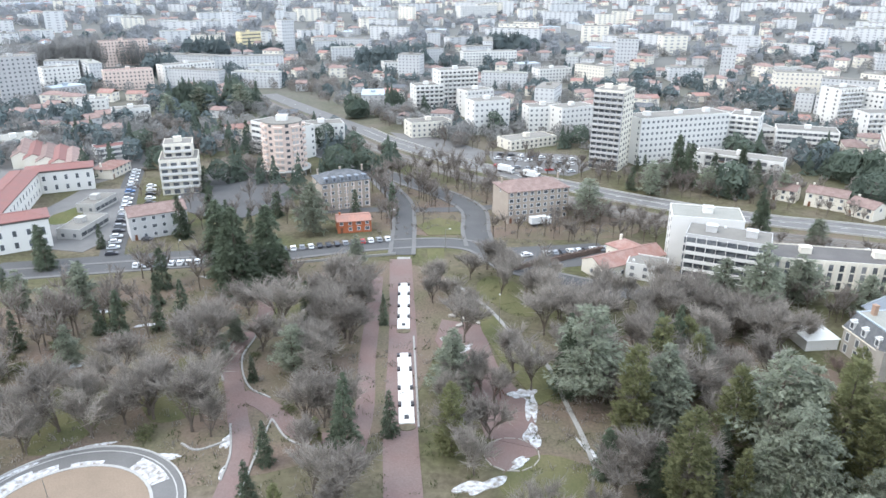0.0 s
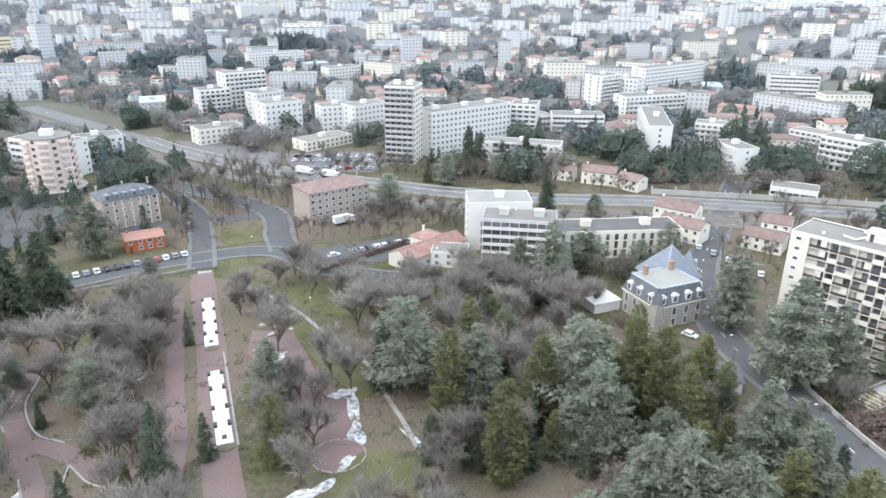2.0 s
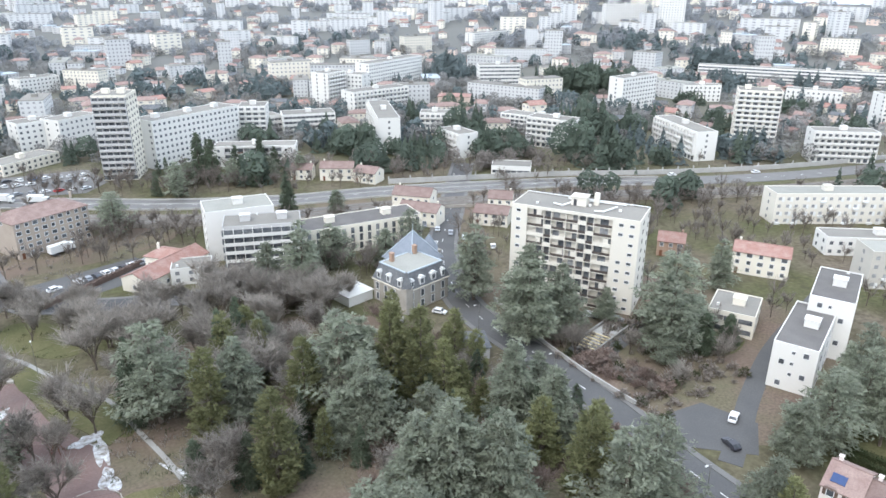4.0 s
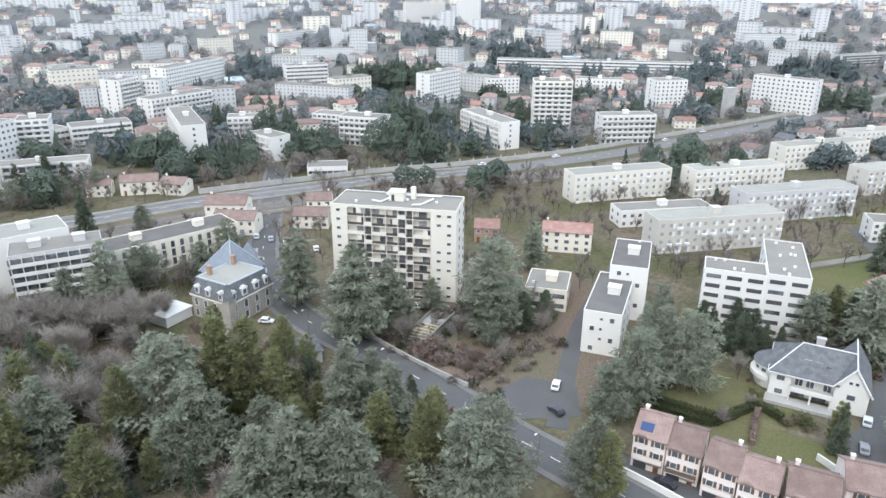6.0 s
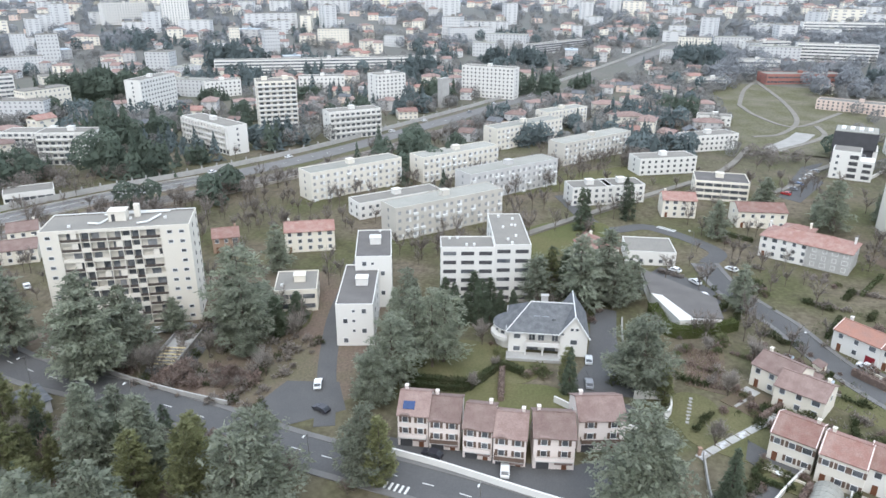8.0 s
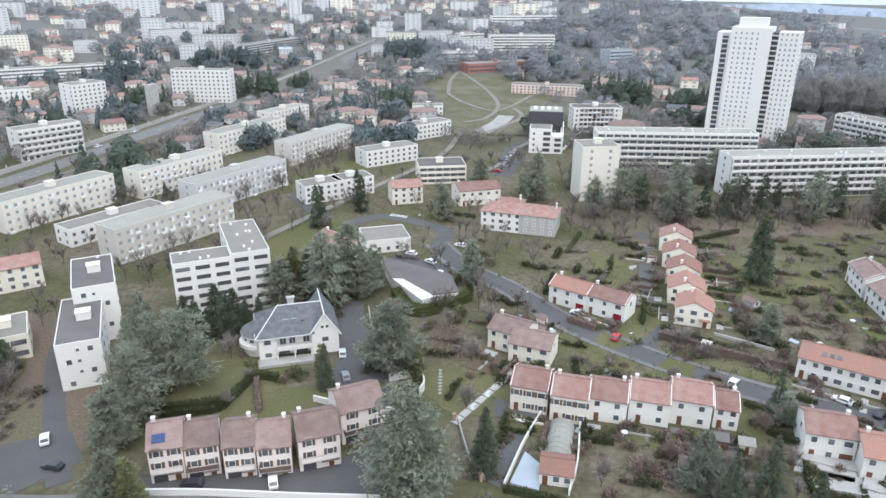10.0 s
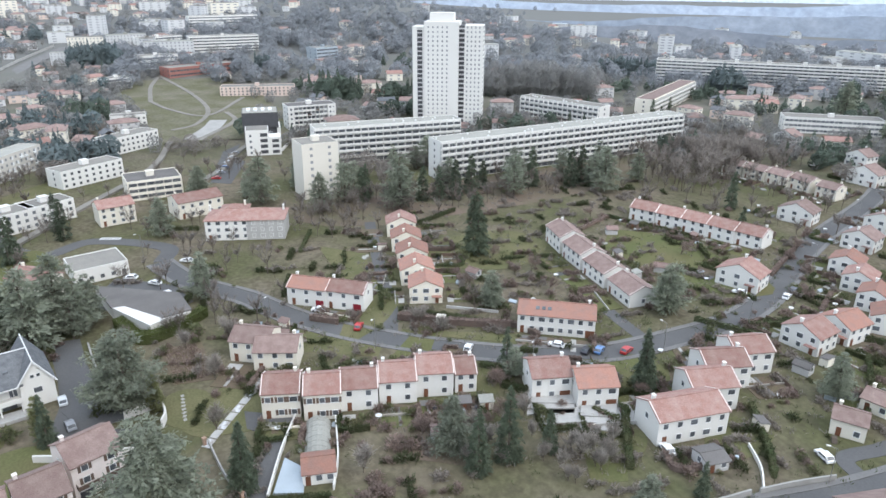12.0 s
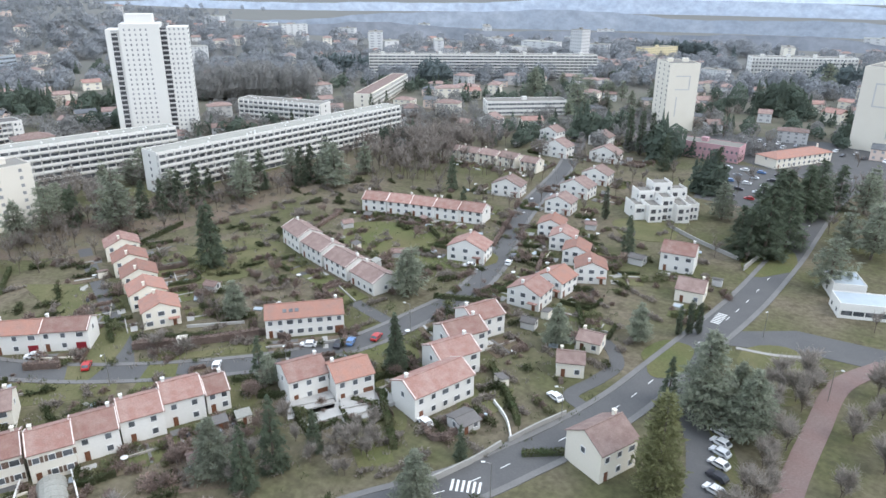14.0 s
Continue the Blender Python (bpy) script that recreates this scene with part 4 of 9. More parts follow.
# round tower of flats with ringed balconies
claim(-82.5, 331, 24, 24, 0)
t = thing("round_tower", "round pinkish tower of flats with curved balconies", "building", -82.5, 331)
ring = [(10.2 * math.cos(2 * math.pi * k / 28), 10.2 * math.sin(2 * math.pi * k / 28)) for k in range(28)]
part("wall", Shape().prism([(x * 0.9, y * 0.9) for x, y in ring], -1, 25), PINKISH, t)
for k in range(7):
    a = 4 * math.pi * (k + 0.25) / 14
    part("recess", Shape().box(-1.7, 1.7, -9.15, -8.4, 0.5, 24), GREYWALL, t, "grey balcony recess", at=pose(0, 0, 0, 0, 0, math.degrees(a) + 90))
part("roof", Shape().prism([(x * 0.92, y * 0.92) for x, y in ring], 25, 25.5), ROOFGREY, t)
part("lift_house", Shape().box(-2.5, 2.5, -2, 2, 25.5, 28), PLASTER, t)
for f in range(1, 9):
    z = f * 2.9 - 0.2
    for k in range(14):
        if k % 2 == 0:
            a0, a1 = 2 * math.pi * k / 14, 2 * math.pi * (k + 1) / 14
            arc = [(a0 + (a1 - a0) * j / 3) for j in range(4)]
            o = [(10.6 * math.cos(a), 10.6 * math.sin(a)) for a in arc] + [(9.1 * math.cos(a), 9.1 * math.sin(a)) for a in reversed(arc)]
            part("balcony", Shape().prism(o, z, z + 0.95), PINKISH, t)
        else:
            am = 2 * math.pi * (k + 0.5) / 14
            part("window", Shape().box(-0.8, 0.8, -9.26, -9.0, z + 0.6, z + 1.9), GLASS, t, at=pose(0, 0, 0, 0, 0, math.degrees(am) + 90))
part("porch", Shape().prism([(x * 1.2, y * 1.2) for x, y in ring], 2.6, 3.1), CONCRETE, t)
for k in range(14):
    a = 2 * math.pi * k / 14
    part("column", Shape().tube((12 * math.cos(a), 12 * math.sin(a), 0), (12 * math.cos(a), 12 * math.sin(a), 2.6), 0.25, 0.25), CONCRETE, t)

# school and works with red roofs
# courtyard school
for x, y, rot, w, d, h, n in ((-174.9, 299.3, 27, 26, 11, 10, 6), (-175.9, 261.1, 108, 66, 11, 10, 14), (-155, 227, 34, 26, 11, 11, 6)):
    t = house("white school wing with arched windows and a red roof", x, y, rot, w, d, h, PLASTER, REDROOF, 1.6, "hip", plain=True, chimneys=0, group="school", over=0.7)
    part("cornice", Shape().box(-w / 2 - 0.2, w / 2 + 0.2, -d / 2 - 0.25, d / 2 + 0.2, h - 0.75, h - 0.2), DARKROOF, t, "dark cornice under the eaves")
    for f in range(2):
        for k in range(n):
            cx = -w / 2 + w * (k + 0.5) / n
            window(t, (1.2, 2.1), cx, -d / 2, 1.4 + f * 4.2)
    for f in range(2):
        window(t, (1.2, 2.1), w / 2, 0, 1.4 + f * 4.2, 90)
apartment("school_hall", "low white glazed hall at the school's end", -180.2, 361, 36, 20, 10, 6, 2, "strip", roof=REDROOF, bays=5, boxes=0)
house("low hall with a pink tiled roof by the car street", -164.5, 324, 85, 17, 10, 4.5, CREAM, TILES[0], 1.8, "hip", bays=5)
for q in ((-146.8, 273.5, 85, 16, 8, 4), (-138.3, 245.7, 86, 19, 9, 4)):
    apartment("school_annex", "low concrete annex with a flat grey roof", *q, 1, "strip", CONCRETE, ROOFGREY, bays=5, boxes=1)
for k in range(5):
    house("saw-tooth workshop bay with a worn red roof", -186 - 8.6 * k, 331 + 4.2 * k, 117, 34, 8.8, 6, CREAM, REDROOF if k % 2 else TILES[2], 2.2, plain=True, name="workshop", chimneys=0, group="works")
apartment("workshop", "white factory hall with a ribbed roof", -243, 376, 40, 26, 20, 6, 1, "strip", roof=BARROOF, boxes=3)
house("old grey house with a red tiled roof", -110, 245, 32, 20, 10, 9, GREYWALL, TILES[2], 2.4, bays=6, shutters=False, chimneys=2)
house("orange-red timber pavilion with a low roof", -38.3, 252, 14, 12.6, 9, 4.5, mat("orange_cladding", (0.42, 0.13, 0.06), 0.8, 0.3), TILES[1], 1.0)
t = house("ornate stone town house with a mansard roof", -47.4, 282, 26, 20.5, 14, 11.6, OLDSTONE, SLATE, 3.4, "hip", bays=7, chimneys=3, shutters=False)
for k in range(6):
    cx = -8 + 3.2 * k
    dm = part("dormer", Shape().box(cx - 0.7, cx + 0.7, -7.1, -4.6, 11.9, 13.6).box(cx - 0.85, cx + 0.85, -7.25, -4.6, 13.6, 13.8), BLUESLATE, t, "slate-topped dormer")
    part("pane", Shape().box(cx - 0.45, cx + 0.45, -7.14, -7.1, 12.1, 13.3), GLASS, dm)
    part("brick_strip", Shape().box(cx + 1.4, cx + 1.9, -7.08, -7, 0, 11.3), PINKISH, t, "pinkish brick pilaster")
house("old stone building with a hipped red roof", 30, 271, 20, 26, 15, 12.5, OLDSTONE, TILES[2], 3.0, "hip", bays=9, chimneys=2)
house("long villa with a low orange roof", 56, 217, 30, 27, 10, 4.2, CREAM, TILES[0], 2.2, chimneys=0)
house("villa wing with an orange hipped roof", 60, 225, -55, 14, 9, 4.2, CREAM, TILES[0], 2.0, "hip")
apartment("villa", "small white flat-roofed villa", 62, 211, -22, 12, 9, 5.5, 2, "grid", bays=3, boxes=0)

# manor: corner block under a steep slate mansard, with a pyramid-roofed wing behind
claim(111, 160, 20, 18, 8)
t = thing("manor", "stone manor with a steep dark slate mansard roof", "manor", 109.5, 158.5, 8)
part("wall", Shape().box(-8.3, 8.3, -7.2, 7.2, -1, 6.6), STONE, t)
part("cornice", Shape().box(-8.7, 8.7, -7.6, 7.6, 6.6, 7.0), CREAM, t)
m = Shape()
lo = [(-8.6, -7.5, 7.0), (8.6, -7.5, 7.0), (8.6, 7.5, 7.0), (-8.6, 7.5, 7.0)]
mid = [(-6.9, -5.8, 11.6), (6.9, -5.8, 11.6), (6.9, 5.8, 11.6), (-6.9, 5.8, 11.6)]
m.v = lo + mid
m.f = [(3, 2, 1, 0), (4, 5, 6, 7)] + [(k, (k + 1) % 4, (k + 1) % 4 + 4, k + 4) for k in range(4)]
r = part("roof", m, SLATE, t)
part("roof_flashing", Shape().box(-7.1, 7.1, -6.0, -5.5, 11.5, 11.85).box(-7.1, -6.6, -5.5, 6, 11.5, 11.85).box(6.6, 7.1, -5.5, 6, 11.5, 11.85).box(-6.6, 6.6, 5.5, 6, 11.5, 11.85), ZINC, r, "pale zinc roof edge")
part("roof_deck", Shape().box(-6.6, 6.6, -5.5, 5.5, 11.6, 11.75), BARROOF, r)


def manor_dormer(parent, x, y, turn, wide):
    d = part("dormer", Shape().box(-wide, wide, -0.2, 1.9, 0, 2.0).prism([(-wide - 0.2, -0.4), (wide + 0.2, -0.4), (wide + 0.2, 1.9), (-wide - 0.2, 1.9)], 2.0, 2.2).box(-wide * 0.6, wide * 0.6, -0.25, 1.9, 2.2, 2.6), FRAME, parent, "white dormer window with a rounded head", at=pose(x, y, 7.6, 0, 0, turn))
    part("pane", Shape().box(-wide * 0.6, wide * 0.6, -0.26, -0.2, 0.3, 1.7), GLASS, d)


for k, (x, wide) in enumerate(((-6.2, 0.6), (-2.4, 0.95), (2.2, 0.95), (6.0, 0.6))):
    manor_dormer(t, x, -7.2, 0, wide)
for y in (-4.4, 0.4, 4.6):
    manor_dormer(t, -8.3, y, 270, 0.75)
    manor_dormer(t, 8.3, y, 90, 0.75)
for z in (0.6, 3.8):
    for k in range(4):
        window(t, (1.2, 2.1), -6.2 + 4.1 * k, -7.2, z)
        window(t, (1.2, 2.1), -8.3, -5.4 + 3.6 * k, z, 270)
        window(t, (1.2, 2.1), 8.3, -5.4 + 3.6 * k, z, 90)
part("corner_turret", Shape().box(-9.4, -6.8, -8.3, -5.7, -1, 8.2), STONE, t, "stone corner bay")
part("corner_turret_roof", Shape().tube((-8.1, -7.0, 8.2), (-8.1, -7.0, 12.6), 2.0, 0.5, 4), SLATE, t)
for x in (-4, 5):
    part("chimney", Shape().box(x - 0.5, x + 0.5, 3.2, 4.4, 11.6, 14.2).box(x - 0.6, x + 0.6, 3.1, 4.5, 14.2, 14.45), BRICK, t)
t = thing("manor_wing", "manor wing with a pyramid roof of blue-grey slate", "manor", 116.5, 167.5, 8)
claim(116.5, 167.5, 13, 13, 8)
part("wall", Shape().box(-6.2, 6.2, -2, 6.2, -1, 8.4), STONE, t)
tt = Shape()
tt.v = [(-6.8, -6.4, 8.4), (6.8, -6.4, 8.4), (6.8, 6.8, 8.4), (-6.8, 6.8, 8.4), (0, 0, 17.2)]
tt.f = [(3, 2, 1, 0), (0, 1, 4), (1, 2, 4), (2, 3, 4), (3, 0, 4)]
r = part("roof", tt, BLUESLATE, t)
for x, y in ((-6.8, -6.4), (6.8, -6.4), (6.8, 6.8), (-6.8, 6.8)):
    part("hip_ridge", Shape().tube((x, y, 8.45), (0, 0, 17.25), 0.2, 0.16, 5), ZINC, r, "pale zinc hip")
part("finial", Shape().tube((0, 0, 17), (0, 0, 20.2), 0.14, 0.04, 5), ZINC, r)
part("side_gable", Shape().box(4, 9, -3, 2.5, -1, 9).prism([(3.8, -3.2), (9.2, -3.2), (9.2, 2.7), (3.8, 2.7)], 9, 9.4), STONE, t)
part("side_gable_roof", Shape().tube((6.5, -0.3, 9.4), (6.5, -0.3, 14.4), 4.0, 0.2, 4), BLUESLATE, t)
# lodge at the bend of the avenue
t = thing("lodge", "small grey lodge with a flat slate roof", "building", 104.5, 122.5, 62)
claim(104.5, 122.5, 9, 7, 62)
part("wall", Shape().box(-4.2, 4.2, -3, 3, -0.5, 3.2), GREYWALL, t)
part("roof", roof_shape(8.4, 6, 3.2, 1.0, 0.4, "hip"), SLATE, t)
for x in (-2.2, 1.8):
    window(t, (1.1, 1.25), x, -3, 1.0)
part("door", Shape().box(-4.28, -4.2, -0.5, 0.5, 0, 2.1), BROWNDOOR, t)
lone("marquee", roof_shape(9, 8, 3, 1.2, 0.2, "hip").box(-4.4, 4.4, -3.9, 3.9, -0.2, 2.96), PLASTER, "white tent-roofed pavilion beside the manor", "tent", 95, 168, 8)

# blocks and villas beyond the avenue
apartment("apartment_block", "white five-storey block with an almost blank end wall", 163.7, 68.7, -73, 9.6, 26, 12, 4, "grid", roof=DARKROOF, bays=2, single=True)
apartment("apartment_block", "white block with a blank end wall", 184, 72, -70, 10.3, 22, 16, 5, "grid", roof=DARKROOF, bays=2, single=True)
apartment("apartment_block", "white six-storey block with short dark ribbon windows", 188.8, 44.8, -73, 15.5, 9, 17.5, 6, "groups", roof=ROOFGREY, bays=3, boxes=0, vents=4)
apartment("apartment_block", "white deeper wing with short dark ribbon windows", 201.7, 35.15, -73, 10.5, 28, 18.2, 6, "groups", roof=ROOFGREY, bays=2, boxes=0, vents=8)
apartment("villa", "cream modern villa with a flat stepped roof", 171.3, 91.4, -67, 12, 14, 6.8, 2, "strip", CREAM, ROOFGREY, bays=3)
house("pale house with an orange tiled roof", 212.7, 107.6, -63, 17, 10, 7.5, CREAM, TILES[0], 2, bays=5)
house("small house with a red roof behind conifers", 203, 135, -57, 9, 9, 5.5, BRICK, TILES[0], 2)
for q in ((282.4, 120.8, -36, 46.3, 11, 12.4, 4), (321.6, 83.8, -38, 45, 11, 12.2, 4), (397.5, 63.3, -36, 51.8, 11, 12.2, 4), (458.2, 49.2, -37, 36, 11, 10.5, 4)):
    apartment("apartment_bar", "long white four-storey bar with a pale roof", *q, "grid", PALE, BARROOF, glass=CURTAIN, group="white bars")
for q, wl_ in (((247.9, 68.6, -41, 48, 11, 12.5, 4), BEIGE), ((301.2, 54.1, -39, 50, 11, 12.3, 4), GREYWALL), ((375.4, 24, -36, 52.5, 11, 11.6, 4), BEIGE)):
    apartment("apartment_bar", "long four-storey bar with faded render and grey roof", *q, "grid", wl_, BARROOF, glass=CURTAIN, group="rendered bars")
for q in ((261.7, 92.7, -42, 38, 10, 6.8, 2), (294.8, 17.9, -65, 18, 11, 8, 3), (302, 5, -65, 17, 11, 8, 3), (355.8, -12.7, -62, 30, 12, 8.3, 3), (413.9, -37.4, -57, 31, 12, 8.9, 3), (484.6, -45.6, -95, 21, 10, 6.8, 2)):
    apartment("apartment_block", "low white flat-roofed block on grass", *q, "grid", group="low white blocks")

# white mansion with slate roof, gabled wing and rounded corner
claim(167, 18, 22, 15, -82)
t = thing("mansion", "large white mansion with a grey slate roof and a deep balcony", "house", 160.9, 16.9, -81)
part("wall", Shape().prism([(-9.6, 0), (-5.2, 0), (-5.2, 1.8), (3.4, 1.8), (3.4, 0), (3.5, 0), (3.5, 14), (-9.6, 14)], -1.5, 6.4), PLASTER, t)
rf = Shape()
eave = [(-10.2, -0.6, 6.2), (4.2, -0.6, 6.2), (6.8, 7, 11.2), (-4.2, 7, 11.2), (-10.2, 14.6, 6.2), (4.2, 14.6, 6.2)]
rf.v = eave + [(x, y, z - 0.25) for x, y, z in eave]
rf.f = [(0, 1, 2, 3), (5, 4, 3, 2), (4, 0, 3), (0, 6, 7, 1), (4, 10, 6, 0), (5, 11, 10, 4), (6, 8, 7), (7, 6, 9, 8), (11, 8, 9, 10), (10, 9, 6)]
r = part("roof", rf, SLATE, t)
part("skylight", Shape().box(1.2, 2.2, 2.6, 3.5, 8.2, 8.75), GLASS, r)
for x0 in (-3.4, -1.2):
    part("snow_guard", Shape().box(x0, x0 + 1.6, 3.4, 3.5, 8.75, 8.95), ZINC, r)
gutter = Shape().box(-10.3, 3.2, -0.75, -0.58, 5.85, 6.12).box(-10.35, -10.15, -0.7, 14.6, 5.85, 6.12)
part("gutter", gutter, FRAME, t, "white eaves gutter")
part("ridge", Shape().tube((-10.25, -0.65, 6.28), (-4.2, 7, 11.28), 0.14, 0.14, 5).tube((-4.2, 7, 11.28), (6.6, 7, 11.28), 0.14, 0.14, 5), FRAME, r, "pale ridge capping")
gw = Shape()
pro = [(3.5, -1.5), (10.2, -1.5), (10.2, 5.6), (6.8, 10.8), (3.5, 6.4)]
gw.v = [(x, -0.3, z) for x, z in pro] + [(x, 14.4, z) for x, z in pro]
gw.f = [(0, 1, 2, 3, 4), (9, 8, 7, 6, 5)] + [(k, k + 5, (k + 1) % 5 + 5, (k + 1) % 5) for k in range(5)]
w1 = part("gable_wing", gw, PLASTER, t)
for pts in (((6.8, 11.1), (10.75, 5.05)), ((2.9, 5.75), (6.8, 11.1))):
    s = Shape()
    for y in (-0.75, 14.8):
        s.v += [(x, y, z + e) for e in (0, 0.22) for x, z in pts]
    s.f = [(2, 3, 7, 6), (0, 4, 5, 1), (0, 1, 3, 2), (4, 6, 7, 5), (1, 5, 7, 3), (0, 2, 6, 4)]
    part("gable_roof", s, SLATE, t)
    (xa, za), (xb, zb) = pts
    part("bargeboard", Shape().tube((xa, -0.8, za + 0.12), (xb, -0.8, zb + 0.12), 0.2, 0.2, 5), FRAME, t, "white bargeboard")
part("ridge", Shape().tube((6.8, -0.8, 11.35), (6.8, 14.8, 11.35), 0.15, 0.15, 5), FRAME, t, "pale ridge capping")
bay = [(-9.6 + 3.6 * math.cos(radians(a)), 6.5 + 4.6 * math.sin(radians(a))) for a in range(90, 271, 15)]
part("bay", Shape().prism(bay[::1], -1.5, 5.5), PLASTER, t)
br, tip = Shape(), (-7.6, 7.2, 8.9)
rim = [(-9.6 + 4.2 * math.cos(radians(a)), 6.5 + 5.2 * math.sin(radians(a)), 5.4) for a in range(75, 286, 15)]
for p, q in zip(rim, rim[1:]):
    br.poly(p, q, tip)
part("bay_roof", br, SLATE, t)
part("bay_cornice", Shape().prism([(x, y) for x, y, z in rim], 5.1, 5.38), FRAME, t)
part("bay_balcony", Shape().prism([(-9.6 + 4.7 * math.cos(radians(a)), 5.5 + 4.8 * math.sin(radians(a))) for a in range(100, 271, 15)], 2.5, 3.5), PLASTER, t)
for a in (150, 180, 215, 245):
    window(t, (1.1, 1.25), -9.6 + 3.62 * math.cos(radians(a)), 6.5 + 4.62 * math.sin(radians(a)), 3.9, a + 90)
part("balcony", Shape().box(-5.4, 3.4, -1.3, 1.8, 2.6, 2.85).box(-5.4, 3.4, -1.3, -1.12, 2.85, 3.75).box(-5.4, -5.2, -1.3, 0, 2.85, 3.75), PLASTER, t)
for cx in (-5.2, -0.9, 3.2):
    part("balcony_post", Shape().box(cx - 0.18, cx + 0.18, -1.25, -0.9, -1.5, 2.6), PLASTER, t)
for cx, ww in ((-3.6, 1.5), (-1.3, 1.5), (2.2, 1.5)):
    w1 = part("terrace_door", Shape().box(cx - ww / 2, cx + ww / 2, 1.72, 1.8, 2.9, 5.5), GLASS, t)
    part("door_frame", Shape().box(cx - 0.06, cx + 0.06, 1.68, 1.72, 2.9, 5.5), FRAME, w1)
for cx in (-3.4, 1.0):
    part("terrace_door", Shape().box(cx - 1.4, cx + 1.4, 1.72, 1.8, -0.6, 2.2), GLASS, t)
part("awning_wall", Shape().box(-0.4, 1.2, 1.6, 1.8, 2.85, 5.9), PLASTER, t)
window(t, (1.6, 1.25), -7.4, 0, 4.1)
window(t, (1.6, 1.25), -7.4, 0, 0.6)
for cx in (6.2, 7.4):
    window(t, (0.7, 0.7), cx, -0.3, 7.2)
window(t, (1.6, 1.25), 6.8, -0.3, 3.4)
for k in range(3):
    window(t, (1.1, 1.25), 10.2, 2.5 + 4 * k, 2.9, 90)
part("chimney", Shape().box(-1.6, 0.2, 8.6, 9.6, 9.5, 12.2).box(-1.75, 0.35, 8.45, 9.75, 12.2, 12.4), CONCRETE, t)
lone("terrace", Shape().box(-10, 4, -4.5, 0.2, -1, 0.15).box(-10, 4, -4.6, -4.3, 0.15, 0.9), CONCRETE, "pale paved terrace before the mansion", "terrace", 160.9, 16.9, -81)

# blocks beyond the motorway
apartment("apartment_tower", "tall cream tower of flats", 386, 213, -55, 23, 16, 31, 11, "balcony", CREAM, bays=6, boxes=2)
for q, st in (((418, 326, 3, 40, 12, 23.6, 8), "grid"), ((485.6, 315, -41, 27, 12, 12.4, 4), "grid"), ((620.5, 286.3, -62, 204, 12, 12, 4), "strip"), ((524, 248, -66, 36, 12, 13.4, 4), "grid"), ((336.6, 225, -116, 46, 12, 15.4, 5), "balcony"), ((385.8, 164, -46, 32, 12, 16.3, 5), "balcony"), ((496.4, 182.8, -41, 23, 16, 22, 8), "grid"), ((545.8, 115.4, -99, 43, 12, 23.5, 8), "grid"), ((305.6, 304.3, -70, 48, 13, 11, 4), "balcony"), ((287, 275, -69, 28, 13, 16.4, 5), "balcony"), ((265.3, 462.7, -55, 24, 14, 22, 7), "grid"), ((340, 525, 22, 80, 14, 21, 7), "grid"), ((256, 414, 4, 46, 14, 18, 6), "balcony"), ((215.3, 340, -116, 58, 12, 19, 6), "balcony"), ((255.7, 343.7, -41, 19, 12, 12.8, 4), "balcony"), ((232, 292.4, -95, 21, 12, 13, 4), "balcony"), ((576, 672, 12, 70, 14, 14, 5), "grid"), ((404.5, 456.6, -30, 35, 14, 19, 6), "strip"), ((771, 627.6, -30, 55, 14, 24.5, 8), "grid")):
    apartment("apartment_block", "white apartment block beyond the motorway", *q, st, group="blocks beyond the motorway")
apartment("apartment_tower", "very tall white tower on the hillside", 781, 562, -48, 30, 18, 59, 20, "grid", group="town blocks")
lone("concrete_mast", Shape().box(-4, 4, -2, 2, -1, 21), CONCRETE, "thin concrete pillar tower beside the motorway", "tower", 493.7, 138.4, -26)
house("red public building with a flat tiled roof", 317.5, 404.7, -44, 23, 14, 8.5, PINKISH, TILES[0], 1.5, "hip", plain=True)

# tall tower and long balcony bars
claim(397, -228, 36, 20, -126)
t = thing("apartment_tower", "very tall white tower of flats with dark balcony strips", "building", 398, -229, -126, hill(398, -229))
for q in ((-21.5, -14, -8, 8, -1, 60), (-14, 7.5, -9.5, 9.5, -1, 63), (11, 22.5, -8, 8, -1, 61)):
    part("wall", Shape().box(*q), PLASTER, t)
part("lift_house", Shape().box(-11, 4, -5, 5, 63, 68), PLASTER, t)
# near-black colour stands in for the shade inside the balcony strips
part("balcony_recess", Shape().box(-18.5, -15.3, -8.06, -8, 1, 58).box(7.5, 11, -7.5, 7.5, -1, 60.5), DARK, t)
for f in range(22):
    z = 1 + f * 2.75
    part("balcony", Shape().box(7.52, 10.98, -8.9, -7.4, z, z + 0.8), GREYWALL, t)
    part("balcony", Shape().box(-18.6, -15.2, -8.6, -8.02, z, z + 0.75), GREYWALL, t)
    win = Shape()
    for k in range(5):
        win.box(-11.8 + k * 2.9, -10.9 + k * 2.9, -9.56, -9.5, z + 0.5, z + 1.7)
    for k in range(4):
        win.box(12.3 + k * 2.5, 13.2 + k * 2.5, -8.06, -8, z + 0.5, z + 1.7)
    tagged(part("windows", win, CURTAIN, t), kind="stuff")
    side = Shape()
    for k in range(4):
        side.box(22.5, 22.56, -6 + k * 3.2, -5 + k * 3.2, z + 0.5, z + 1.7)
    tagged(part("windows", side, CURTAIN, t), kind="stuff")
apartment("apartment_bar", "long white bar with continuous balconies", 331.5, -154.6, -99, 78, 12, 18.9, 6, "balcony", roof=BARROOF, bays=20, boxes=0, vents=12, dense=0.47)
apartment("apartment_bar", "very long white bar with continuous balconies", 281.8, -232.8, -91, 153, 12, 18.8, 6, "balcony", roof=BARROOF, bays=40, boxes=0, vents=24, dense=0.47)
